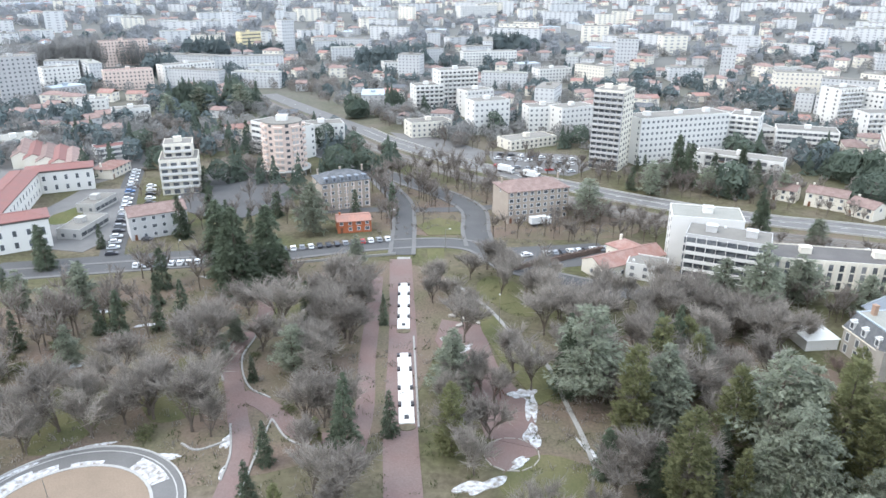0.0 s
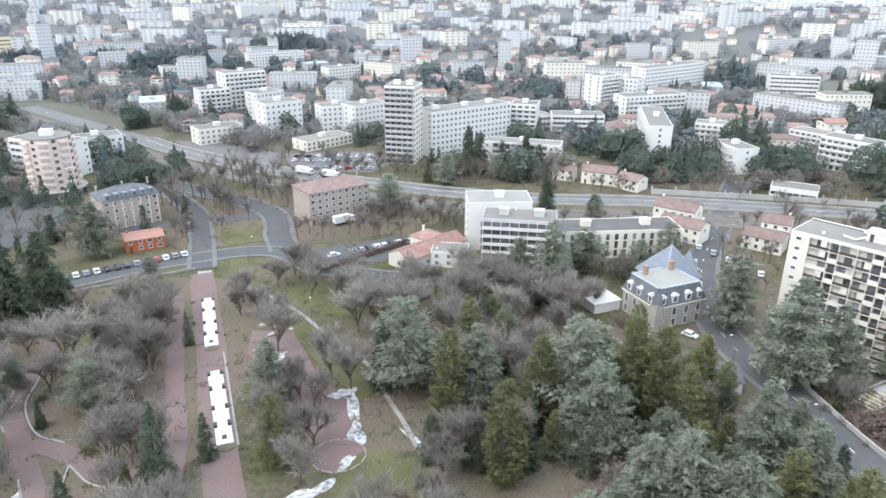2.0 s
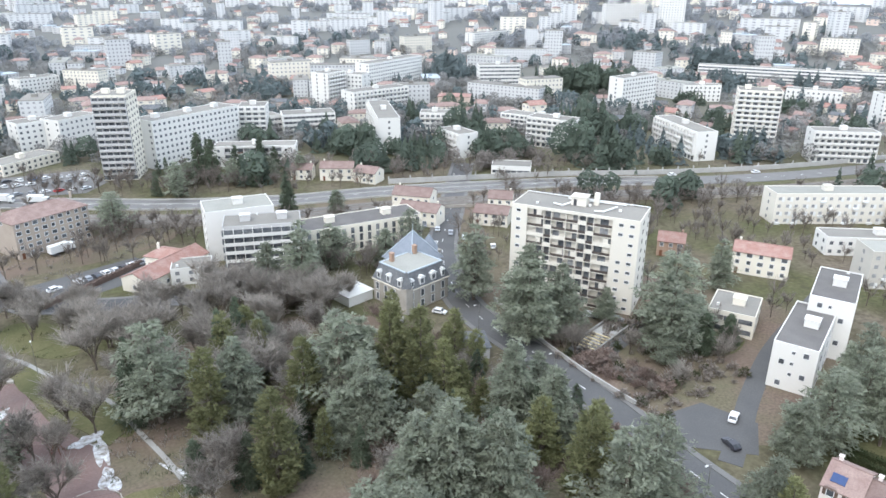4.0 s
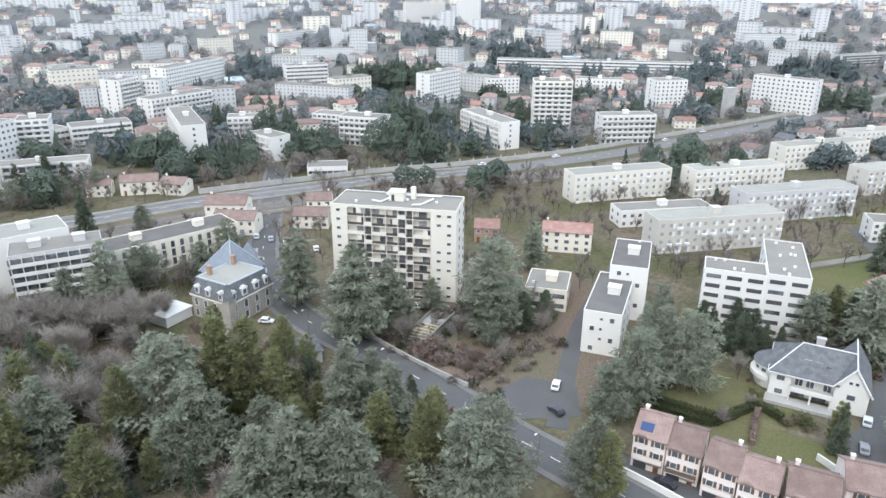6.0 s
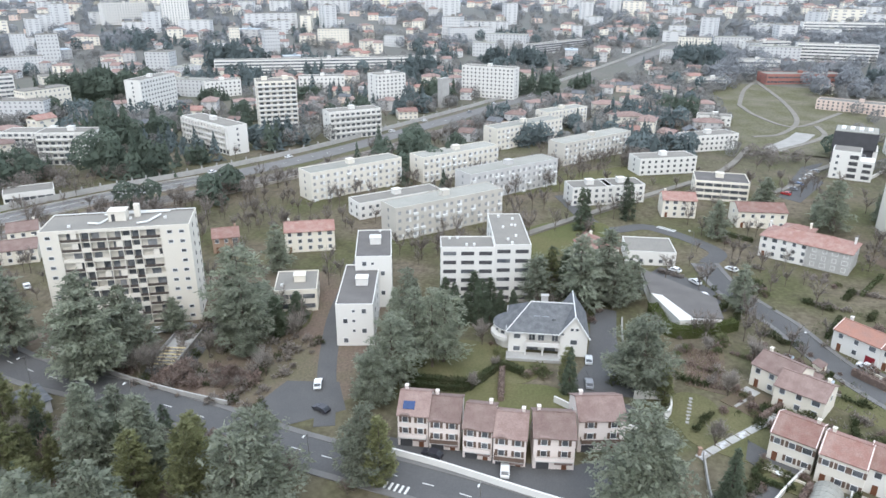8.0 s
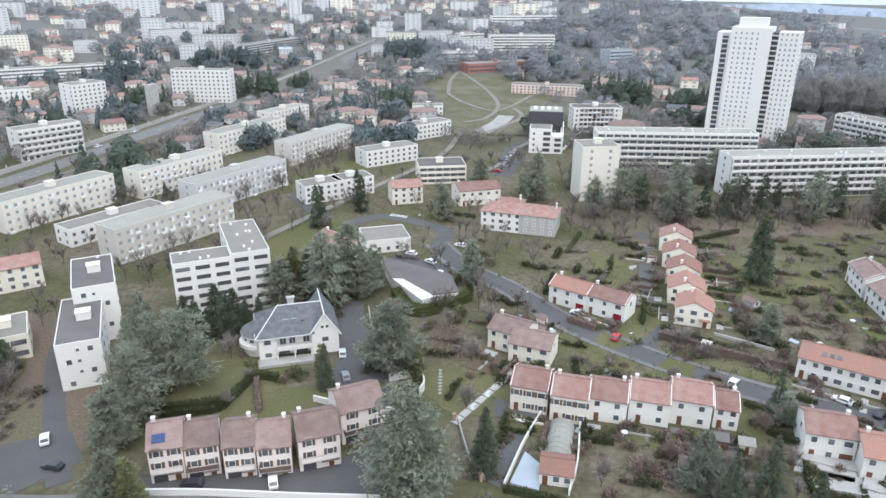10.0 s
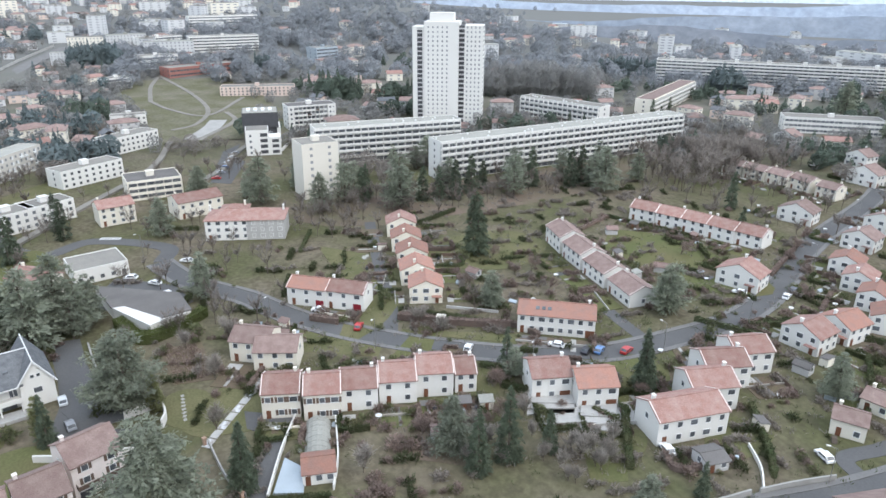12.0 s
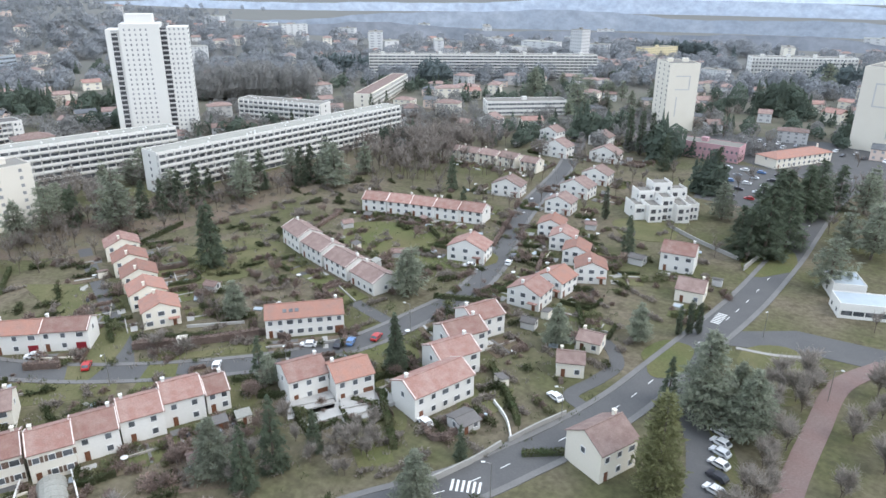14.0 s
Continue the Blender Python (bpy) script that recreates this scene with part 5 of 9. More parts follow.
apartment("apartment_block", "white end block with an outside stair", 286.5, -99.6, -91, 16, 14, 23.8, 8, "grid", PALE, bays=2, sides=False, glass=CURTAIN)
apartment("apartment_bar", "white bar with balconies behind the long bars", 355.9, -290.4, -163, 60, 12, 15.8, 5, "balcony", roof=ROOFGREY, bays=16, boxes=0, vents=12, dense=0.47)
apartment("apartment_bar", "cream bar with a brown roof", 375, -402, -62, 110, 12, 12.5, 4, "balcony", CREAM, TILES[2], boxes=0, bays=30)
claim(396, -104, 30, 22, -105)
t = thing("modern_building", "white cubic building with a black clad upper volume", "building", 401, -108, -105)
part("wall", Shape().box(-10, 10, -8, 8, -1, 9), PLASTER, t)
part("black_volume", Shape().box(-10.6, 9, -9, 8.5, 9, 17.4), DARK, t, "black clad upper storeys")
part("black_panel", Shape().box(-10.2, -4, -8.12, -8, 1, 9).box(3, 8, -8.12, -8, 3, 9), DARK, t, "black facade panel")
part("roof", Shape().box(-10.2, 8.6, -8.6, 8.1, 17.4, 17.7), BARROOF, t)
for k in range(4):
    part("skylight", Shape().box(-8 + 4 * k, -6 + 4 * k, -4, 4, 17.7, 18.3), FRAME, t)
    window(t, (1.5, 1.5), -7.5 + 4 * k, -8.12, 5.2)
t = thing("modern_building", "white stepped block below the black volume", "building", 371, -100, -105)
claim(371, -100, 18, 14, -105)
part("wall", Shape().box(-9, 3, -6, 6, -1, 13.5), PLASTER, t)
part("wall", Shape().box(3, 9, -6, 4, -1, 9.5), PLASTER, t)
part("roof", Shape().box(-8.6, 2.6, -5.6, 5.6, 13.5, 13.7), ROOFGREY, t)
for z in (1, 4, 7, 10):
    part("window", Shape().box(-1.5, 2.2, -6.1, -6, z, z + 1.8), DARK, t, "dark window bay")
    window(t, (1.1, 1.25), -6.5, -6, z)
for z in (1, 4, 6.8):
    part("window", Shape().box(4.5, 8, -6.1, -6, z, z + 1.6), DARK, t, "dark window bay")
apartment("modern_building", "white cubic building with dark window bays", 424, -144.4, -94, 30, 14, 15, 5, "loggia", PLASTER, DARKROOF, bays=8)
apartment("office_building", "square grey office with ribbon windows", 319.9, -36.5, -89, 22, 16, 8.6, 3, "strip", CREAM, DARKROOF, bays=6)
for q in ((285.2, -47.8, -80, 18, 12, 6.5), (288.3, -18, -82, 13, 10, 7.2)):
    house("pale house with a red tiled roof", *q, CREAM, TILES[0], 2, "gable", group="houses at the junction")
t = house("half white, half grey stone house with a red hipped roof", 249.6, -59.5, -114, 28, 13, 7.4, PLASTER, TILES[0], 2.6, "hip", bays=9, chimneys=2)
part("stone_facing", Shape().box(0.5, 14.05, -6.56, -6.5, -1, 7.2).box(14, 14.06, -6.5, 6.5, -1, 7.2), CONCRETE, t, "grey stone half of the front")
house("small rear house with a red roof", 262, -58, -114, 10, 9, 6.5, CREAM, TILES[0], 2, "hip")
apartment("garage_building", "low white workshop with a flat roof", 236.2, -7.3, -81, 16, 14, 4.9, 1, "grid", roof=ROOFGREY, boxes=0)
house("narrow old house with a red roof", 221, 9.4, -142, 12.4, 9, 8.5, CREAM, TILES[0], 2)
for q in ((775, -174, -92, 70, 16, 15.5, 5), (716, -98, -84, 36, 14, 12, 3), (631, -53, -75, 22, 12, 9, 3), (899, -203, -86, 82, 14, 16, 5), (813.8, -115.4, -65, 48, 16, 12, 4)):
    apartment("hospital", "large white hospital building on the hill", *q, "strip", group="hospital")
apartment("hospital_wing", "low red-fronted hospital wing", 676, -128, -72, 66, 18, 8.2, 2, "strip", mat("red_panels", (0.33, 0.15, 0.125), 0.7, 0.3), ROOFGREY)
apartment("school_building", "long pale pink public building", 557.9, -148.8, -111, 56, 14, 7.5, 3, "grid", PINKISH, ROOFGREY)
apartment("office_building", "pale glassy cube on the slope", 692, -252, -72, 27, 16, 14, 4, "strip", ZINC)
apartment("apartment_bar", "distant long bar on the ridge", 785.6, 95, -29, 100, 12, 10, 4, "strip", GREYWALL)
apartment("apartment_bar", "enormous long white bar closing the valley", 382, -545, -141, 208, 14, 22, 8, "balcony", bays=50, boxes=8, dense=0.47)
apartment("apartment_bar", "long white bar among trees", 148.0, -710.0, -149, 90, 14, 22.9, 7, "balcony", bays=30, boxes=4)
slab_t = apartment("apartment_tower", "cream slab tower with a grey line pattern on its end wall", 161.7, -441.6, -139, 18.5, 24, 41, 14, "none", CREAM, sides=True, boxes=2)
for q in ((-5, 4, 33, 33.6), (-5, 4, 25, 25.6), (3.4, 4, 25.6, 33), (-3.6, -3, 9, 21)):
    part("relief_band", Shape().box(q[0], q[1], -12.12, -12, q[2], q[3]), GREYWALL, slab_t, "grey relief line")
slab_t = apartment("apartment_tower", "broad cream slab tower with a grey line pattern", 45, -462, 172, 30, 30, 45, 15, "none", CREAM, boxes=2)
for q in ((-8, 4, 36, 36.7), (-8, 4, 24, 24.7), (-8, -7.3, 24.7, 36), (2, 2.7, 8, 20)):
    part("relief_band", Shape().box(q[0], q[1], -15.12, -15, q[2], q[3]), GREYWALL, slab_t, "grey relief line")
apartment("school_building", "white school with ribbon windows and a flat roof", 259.8, -423, -135, 56, 16, 9.6, 3, "strip", bays=22)
apartment("pink_building", "long low building with pink panels", 117.8, -377.9, -179, 37, 12, 8.5, 2, "grid", mat("pink_panels", (0.5, 0.3, 0.32), 0.7, 0.3), ROOFGREY, bays=16)
for q in ((77.7, -394, -117, 40, 13, 5),):
    house("long house with an orange hipped roof", *q, CREAM, TILES[1], 2.4, "hip")
apartment("apartment_block", "yellow block in the distance", 323, -808, -115, 50, 14, 14, 5, "grid", YELLOWISH)
apartment("pavilion", "low modern pavilion with a pale blue-grey roof", 13.1, -221.6, -155, 26, 9, 4.6, 1, "strip", PLASTER, ZINC, boxes=0)
apartment("pavilion", "rear wing of the pavilion with a pale blue-grey roof", 25.3, -231.4, -155, 9, 11, 5.2, 1, "strip", PLASTER, ZINC, boxes=0)

# white terraced block of flats: stacked cubes with terraces
claim(98, -268, 28, 22, -136)
t = thing("terrace_block", "white stepped block of flats with roof terraces", "building", 97.5, -267.5, -136)
for x0, x1, y0, y1, z1 in ((-13, -8.5, -5, 6, 5.6), (-8.5, -3, -8.5, 5, 6.2), (-3, 2, -6.5, 7, 8.8), (2, 7.5, -10, 4, 6.4), (7.5, 12.5, -6.5, 6, 5.8), (-9.5, -3.2, 1, 9, 9.4), (-3.4, 4.2, 2, 10, 12.2), (4, 10.5, 1.5, 9, 9.8)):
    v = part("wall", Shape().box(x0, x1, y0, y1, -1, z1), PLASTER, t)
    part("terrace_parapet", Shape().box(x0, x1, y0, y0 + 0.2, z1, z1 + 0.85).box(x0, x0 + 0.2, y0 + 0.2, y1, z1, z1 + 0.85).box(x1 - 0.2, x1, y0 + 0.2, y1, z1, z1 + 0.85), PLASTER, v)
    part("terrace_floor", Shape().box(x0 + 0.2, x1 - 0.2, y0 + 0.2, y1 - 0.1, z1, z1 + 0.05), ROOFGREY, v)
    for f in range(int(z1 // 2.9)):
        z = z1 - 2.1 - f * 2.9
        # flat dark panel painted for the shade in a balcony opening
        part("window", Shape().box(x0 + 0.7, x0 + 2.6, y0 - 0.05, y0, z - 0.3, z + 1.3), DARK, t, "near-black panel painting a balcony opening's shade")
        window(t, (1.1, 1.25), x1 - 1.3, y0, z)
        window(t, (1.1, 1.25), x0, (y0 + min(y1, 3)) / 2, z, 270)
        window(t, (1.1, 1.25), x1, (y0 + min(y1, 3)) / 2, z, 90)

lot("old house with a red-brown roof by the railway", ((156, 286.7, -38, 15.6, 9, 6), (165.3, 274.2, -60, 11.2, 9, 5), (158.8, 227.6, -52, 16, 10, 7), (151.4, 212.3, -58, 16, 9, 6), (186.7, 205.8, -47, 9.8, 9, 6), (173.6, 195.7, -53, 13.3, 9, 5), (143, 297, -38, 10, 8, 5)), CREAM, TILES[2], "houses by the railway")
apartment("pavilion", "low white pavilion behind the railway wall", 230, 247, -45, 19, 12, 4.5, 1, "strip", boxes=0)
lot("small white house along the upper estate road", ((250, -368.7, -175, 13, 9, 6), (201, -359.5, 177, 11.6, 9, 6), (179.7, -329.3, -179, 14, 9, 6), (174, -368.8, -177, 12, 9, 5), (154.6, -334.8, -173, 15, 9, 5), (139.4, -295, -174, 12.3, 9, 5), (136.9, -271.4, -179, 13, 9, 5), (131.5, -246.7, -170, 10.7, 9, 5), (161.4, -253.6, -166, 13, 9, 5)), PLASTER, TILES[2], "upper estate houses", bays=3, garden=1, ends=3)
lot("small cream row house with a brown roof", ((221.8, -290.8, -172, 10.6, 8, 5), (210, -292.2, -175, 11, 8, 5), (198.5, -293.7, 178, 11, 8, 5), (187.3, -295, 175, 11, 8, 5), (174.3, -293.8, -177, 9.3, 8, 5)), CREAM, TILES[2], "upper estate houses", bays=3, party=True, garden=1)

# ---------- small houses ----------
GROUPED = "estate houses with tiled roofs"
lot("cream terraced house with brown shutters and a red roof", ((134.9, -37, -113, 8.2, 9, 6.4), (130.2, -44.6, -112, 8.0, 9, 6.6)), PALE, TILES[0], GROUPED, shutters=True, bays=3, party=True, garden=1)
lot("white terraced house with a red tiled roof", ((129.6, -52.8, -112, 8.4, 9, 5.7), (127.8, -61.5, -112, 8.4, 9, 5.9), (126.3, -70.2, -113, 8.4, 9, 6.2), (124, -77, -112, 5, 8, 5)), tiles=TILES[0], group=GROUPED, party=True, garden=1)
lot("white semi-detached house with a red roof and garage", ((112.4, -92.6, -112, 9.3, 9, 6), (104.6, -99.6, -114, 9.2, 9, 5.6)), group=GROUPED, garage="brown", garden=1)
lot("long white row house with red garage doors", ((184, -61, -133, 12, 8, 5.6), (176.5, -69.5, -133, 12, 8, 5.6)), group=GROUPED, garage="red", party=True, garden=1)
lot("cream house with a red-brown roof", ((161.1, -38.1, -128, 10, 9, 5.6), (154.5, -42, -118, 10.5, 9, 5.2)), CREAM, TILES[2], group=GROUPED, garden=1)
lot("long white house with an orange tiled roof and garages", ((135.5, -113.5, -130, 20.5, 9, 5.6),), tiles=TILES[1], group=GROUPED, garage="brown", skylights=3, bays=8, garden=1)
lot("stepped small house with an orange roof", ((224, -109.7, -113, 10.5, 9, 5), (209.5, -104.5, -114, 10, 9, 5), (196, -100, -115, 10, 9, 5), (183, -95, -112, 10, 9, 5), (170, -91.4, -116, 9.6, 9, 5)), CREAM, group=GROUPED, garden=1, ends=3)
lot("white terraced house stepping down the slope", ((183.5, -154.6, 164, 13.2, 9, 6.0), (169, -150.9, 168, 13, 9, 5.4), (154.5, -147.9, 169, 13, 9, 4.8), (140, -145.3, 168, 12.6, 9, 4.2)), tiles=TILES[2], group=GROUPED, plain=False, party=True, garden=1)
lot("small white row house with a tiled roof", ((191.8, -202.3, -158, 10.4, 9, 5), (181.8, -206, -159, 10, 9, 5), (172.2, -209.3, -163, 10, 9, 5), (162.2, -212.3, -166, 10.4, 9, 5), (152.5, -215.5, -166, 10, 9, 5)), tiles=TILES[0], group=GROUPED, party=True, garden=1)
lot("white house with a weathered red roof", ((86.5, -108.4, -104, 16.5, 9, 6), (91.5, -121.4, -111, 11, 9, 6), (96.1, -131.3, -113, 11, 9, 6), (97.6, -142, -110, 10, 9, 6)), tiles=TILES[0], group=GROUPED, party=True, garden=1)
lot("white garden-side house with a red roof", ((130.7, -182.6, -163, 13, 9, 5), (96.3, -165.6, -175, 10.3, 9, 5), (94.8, -178, 178, 9.6, 9, 5), (90.7, -192.8, -149, 9.5, 9, 5), (101, -203, -159, 8.4, 9, 5), (110.9, -211.8, -159, 8.8, 9, 5), (120.5, -220.5, -160, 9.3, 9, 5)), group=GROUPED, garden=1, ends=3)
house("tall plain white house with a brown tiled roof", 47, -112.2, -108, 10, 9.4, 6.7, CREAM, TILES[2], 2.8)
lot("small outbuilding with a tiled roof", ((68.3, -138.9, -152, 6.6, 6, 4), (69.8, -152.8, -169, 6.2, 6, 3), (60.3, -198.9, -170, 8, 9, 4)), CREAM, TILES[2], group=GROUPED, garden=1)
lot("white villa with a red roof", ((72, -219.4, -169, 10.6, 10, 6.5),), group=GROUPED, garden=1)
for k, (x, y, rot, w, d, h) in enumerate(((120.6, 38.4, -81, 6.2, 9.5, 7.6), (121.3, 32, -81, 6.2, 9.5, 7), (120.3, 24.6, -85, 5.8, 9.5, 7.2), (120.2, 18.2, -84, 6.4, 9.5, 6.6), (121.4, 10.2, -78, 8, 9.5, 7.4), (129.4, 2.2, -72, 9.4, 9.5, 7.6))):
    t = house("pale pink three-storey town house with brown shutters" + (" and a solar panel" if k == 0 else ""), x, y, rot, w, d, h, PINKPALE, TILES[2], 2.5, chimneys=1, group="terrace of town houses", plain=True)
    q = -d / 2
    for u in (-0.25, 0.25):
        for z in (h - 1.75, h - 4.35):
            window(t, (1.1, 1.25), u * w, q, z, 0, True)
    window(t, (0.7, 0.7), -w / 2, 1, h - 1.8, 270)
    part("garage_door", Shape().box(-0.42 * w, -0.42 * w + 2.5, q - 0.08, q, -0.6, 1.7), DARK, t, "dark garage opening")
    part("door", Shape().box(0.2 * w, 0.2 * w + 1, q - 0.08, q, -0.4, 1.8), BROWNDOOR, t)
    b = part("balcony", Shape().box(-0.46 * w, 0.46 * w, q - 1.3, q, h - 4.85, h - 4.68), CONCRETE, t)
    part("railing", Shape().box(-0.46 * w, 0.46 * w, q - 1.3, q - 1.22, h - 4.68, h - 3.8).box(-0.46 * w, -0.46 * w + 0.08, q - 1.22, q, h - 4.68, h - 3.8), SHUTTER if k % 2 else PINKPALE, b)
    part("canopy", Shape().tube((0.02 * w, q - 0.4, h - 5.3), (0.45 * w, q - 0.4, h - 5.3), 0.55, 0.55, 8), TILES[2], t, "small arched tiled porch")
    part("dormer", Shape().prism([(-0.25 * w - 1, q - 0.5), (-0.25 * w + 1, q - 0.5), (-0.25 * w, q + 1.4)], h - 0.2, h + 0.3), TILES[2], t)
    if k == 0:
        z = h + 2.5 * 0.42
        s = Shape()
        s.v = [(x1, y1, h + 2.5 * (1 + y1 / 4.75) + e) for e in (0.26, 0.36) for x1, y1 in ((-2.2, -3.9), (0.2, -3.9), (0.2, -2.3), (-2.2, -2.3))]
        s.f = [(4, 5, 6, 7), (0, 1, 5, 4), (1, 2, 6, 5), (2, 3, 7, 6), (3, 0, 4, 7)]
        part("solar_panel", s, mat("solar_cells", (0.03, 0.06, 0.16), 0.2, 0.3, 2, 6, 0, spec=0.5), t, "blue solar panel")

# ---------- single trees: x, y, height ----------
trees("sequoia", ((-74.0, 207.6, 25), (-64.4, 193.1, 27.5), (-57.5, 203.4, 25)), 1.32)
trees("fir", ((-99.2, 239.2, 16.3), (-87.4, 164.9, 14.0), (-68.9, 162.4, 18.3), (-93.8, 166.5, 10.0), (-20.9, 119.4, 18.7), (-36.1, 115.1, 10.4), (-35.8, 102.2, 11.3), (-46.8, 144.9, 7.1), (110.7, 247.2, 15.3), (105.9, 332.1, 20.2), (110.5, 332.3, 16.4), (133.2, 323.5, 14.4), (-136.0, 213.4, 14.0), (-134.0, 190.6, 8.8), (-12.5, 125.3, 11.1), (-123.4, 228.2, 9.2), (53.3, 149.8, 19.6), (112.2, 248.3, 17.8), (47.3, 145.1, 20.0), (26.7, 142.3, 20.8), (259.2, 15.9, 16.2), (275.0, 0.4, 15.5), (175.2, 28.2, 10.4), (172.9, 37.4, 12.1),))
trees("fir", ((144.8, 9.3, 12.2), (114.2, -22.8, 13.8), (193.0, 16.9, 10.9), (257.7, 17.4, 16.8), (191.7, -123.3, 21.7), (101.3, -112.4, 15.4), (95.3, -63.2, 14.4), (95.5, -70.4, 17.2), (111.7, -22.1, 15.4), (269.2, -115.3, 15.5), (252.7, -141.9, 15.1), (250.6, -148.8, 17.5), (241.8, -204.5, 18.3), (286.8, 2.2, 14.8), (93.6, -79.0, 10.2), (124.0, -89.3, 11.9), (192.7, -122.1, 21.2), (101.7, -112.6, 15.8), (44.4, -141.0, 12.0), (91.2, -222.1, 13.4), (123.5, -335.7, 18.8), (90.0, -310.1, 21.8), (69.1, -95.7, 8.3), (185.1, -243.4, 15.6),))
trees("fir", ((157.7, -215.2, 12.8),))
trees("cedar", ((-52.5, 247.0, 19.6), (-93.8, 151.1, 10.9), (-121.4, 177.9, 12.8), (-109.7, 171.5, 10.9), (-106.3, 182.0, 14.2), (-37.8, 148.0, 13.0), (0.4, 140.5, 16.4), (52.2, 263.9, 16.9), (-31.9, 215.2, 10.7), (-56.3, 163.8, 9.3), (130.2, 240.4, 9.8), (85.1, 298.2, 15.8), (-56.8, 153.7, 7.8), (30.9, 138.9, 23.4), (44.4, 128.1, 20.2), (63.2, 118.1, 24.3), (63.9, 107.4, 20.0), (62.6, 77.7, 24.8), (68.0, 71.6, 23.9), (58.0, 81.5, 22.4), (89.3, 91.8, 21.1), (83.1, 57.8, 22.0), (88.9, 56.5, 22.2), (123.4, 146.2, 22.9),))
trees("cedar", ((119.9, 120.0, 26), (127.9, 115.6, 21.1), (141.4, 91.2, 19.5), (188.3, 107.3, 15.8), (83.9, 177.8, 23.0), (75.2, 182.3, 18.1), (53.0, 275.6, 13.7), (127.9, 51.0, 14.0), (96.2, 91.5, 16.8), (69.2, 118.7, 21.1), (91.6, 82.7, 18.6), (50.8, 73.0, 18.0), (134.9, 48.9, 19.1), (146.8, 95.3, 26), (117.8, 117.4, 23.5), (198.1, 4.7, 22.4), (147.6, -6.7, 20.2), (127.5, 50.3, 14.3), (104.7, -7.7, 22.0), (104.1, 43.8, 16.5),))
trees("cedar", ((150.0, 40.8, 18.7), (187.3, 23.7, 16.0), (189.6, 11.6, 22.8), (262.2, -30.9, 14.7), (200.7, -33.1, 14.1), (282.0, -73.3, 20.8), (250.7, -122.7, 22.3), (242.8, -174.0, 17.9), (228.5, -212.6, 20.8), (127.0, -147.9, 15.0), (102.6, -61.7, 13.1), (150.7, -4.7, 17.6), (120.2, -89.2, 8.1), (154.2, -104.7, 11.2), (106.9, -7.1, 23.7), (240.6, -213.9, 12.5), (233.4, -237.7, 14.9), (249.7, -118.4, 10.8), (127.0, -145.8, 14.6), (61.2, -163.3, 10.9), (35.7, -137.5, 21.7), (26.1, -137.7, 16.3), (77.0, -147.8, 11.7), (154.8, -104.4, 11.1),))
trees("cedar", ((67.1, -79.4, 12.4), (29.0, -230.3, 17.0), (279.1, -467.8, 26), (231.7, -446.7, 26), (23.1, -267.4, 19.5), (30.6, -144.2, 13.7), (112.3, -643.8, 26),))
trees("thuja", ((0.4, 119.2, 16.8), (-27.2, 121.1, 7.1), (-29.9, 99.0, 9.0), (47.2, 142.0, 20.0), (41.9, 103.6, 22.7), (74.1, 114.8, 25.8), (78.0, 108.9, 26), (80.6, 104.1, 19.5), (83.5, 66.2, 22.1), (55.5, 119.1, 21.5), (37.6, 126.2, 21.8), (85.1, 64.9, 19.3), (146.4, -11.8, 9.5), (196.1, 20.7, 15.1), (103.4, 40.1, 15.2), (148.5, -11.7, 9.0), (148.2, 10.3, 10.0), (34.3, -109.5, 22.7),))
trees("fir", ((52.5, -246.8, 26), (48.9, -260.0, 24.4), (48.6, -304.2, 23.8), (51.3, -297.5, 22.5), (56.3, -240.4, 17.8), (43.8, -322.1, 18.8),), 1.4)
trees("sequoia", ((151.5, 87.9, 11), (130.4, 242.8, 9.5), (160.0, 85.8, 9.0),), 1.7)
trees("cypress", ((153.4, -359.9, 24.5), (145.9, -357.8, 24.1), (139.1, -355.4, 23.8), (52.4, -175.6, 10.2), (50.4, -177.2, 9.4), (54.2, -172.9, 9.1), (218.6, -323.3, 12.7), (112.4, -247.7, 13.8),))
trees("cedar", ((150.2, 53.5, 18), (159.1, 53, 20), (148.3, 47.7, 20), (146.8, 42.8, 21), (155, 50, 19)), 0.62)
trees("thuja", ((95, 74, 15), (86, 80, 16), (97, 125, 9)), 1.2)
trees("fir", ((91, 86, 14), (61, -247, 17), (57, -252, 19), (60, -265, 21), (57, -276, 22), (56, -287, 22), (61, -295, 20), (54, -317, 18)), 1.5)
trees("bare", ((98, 84, 10), (95, 97, 9), (97, 104, 10), (94, 112, 11), (99, 118, 9), (93, 66, 9), (101, 92, 7)), 1.1)

# ---------- roads, paths, motorway ----------
level = [0]


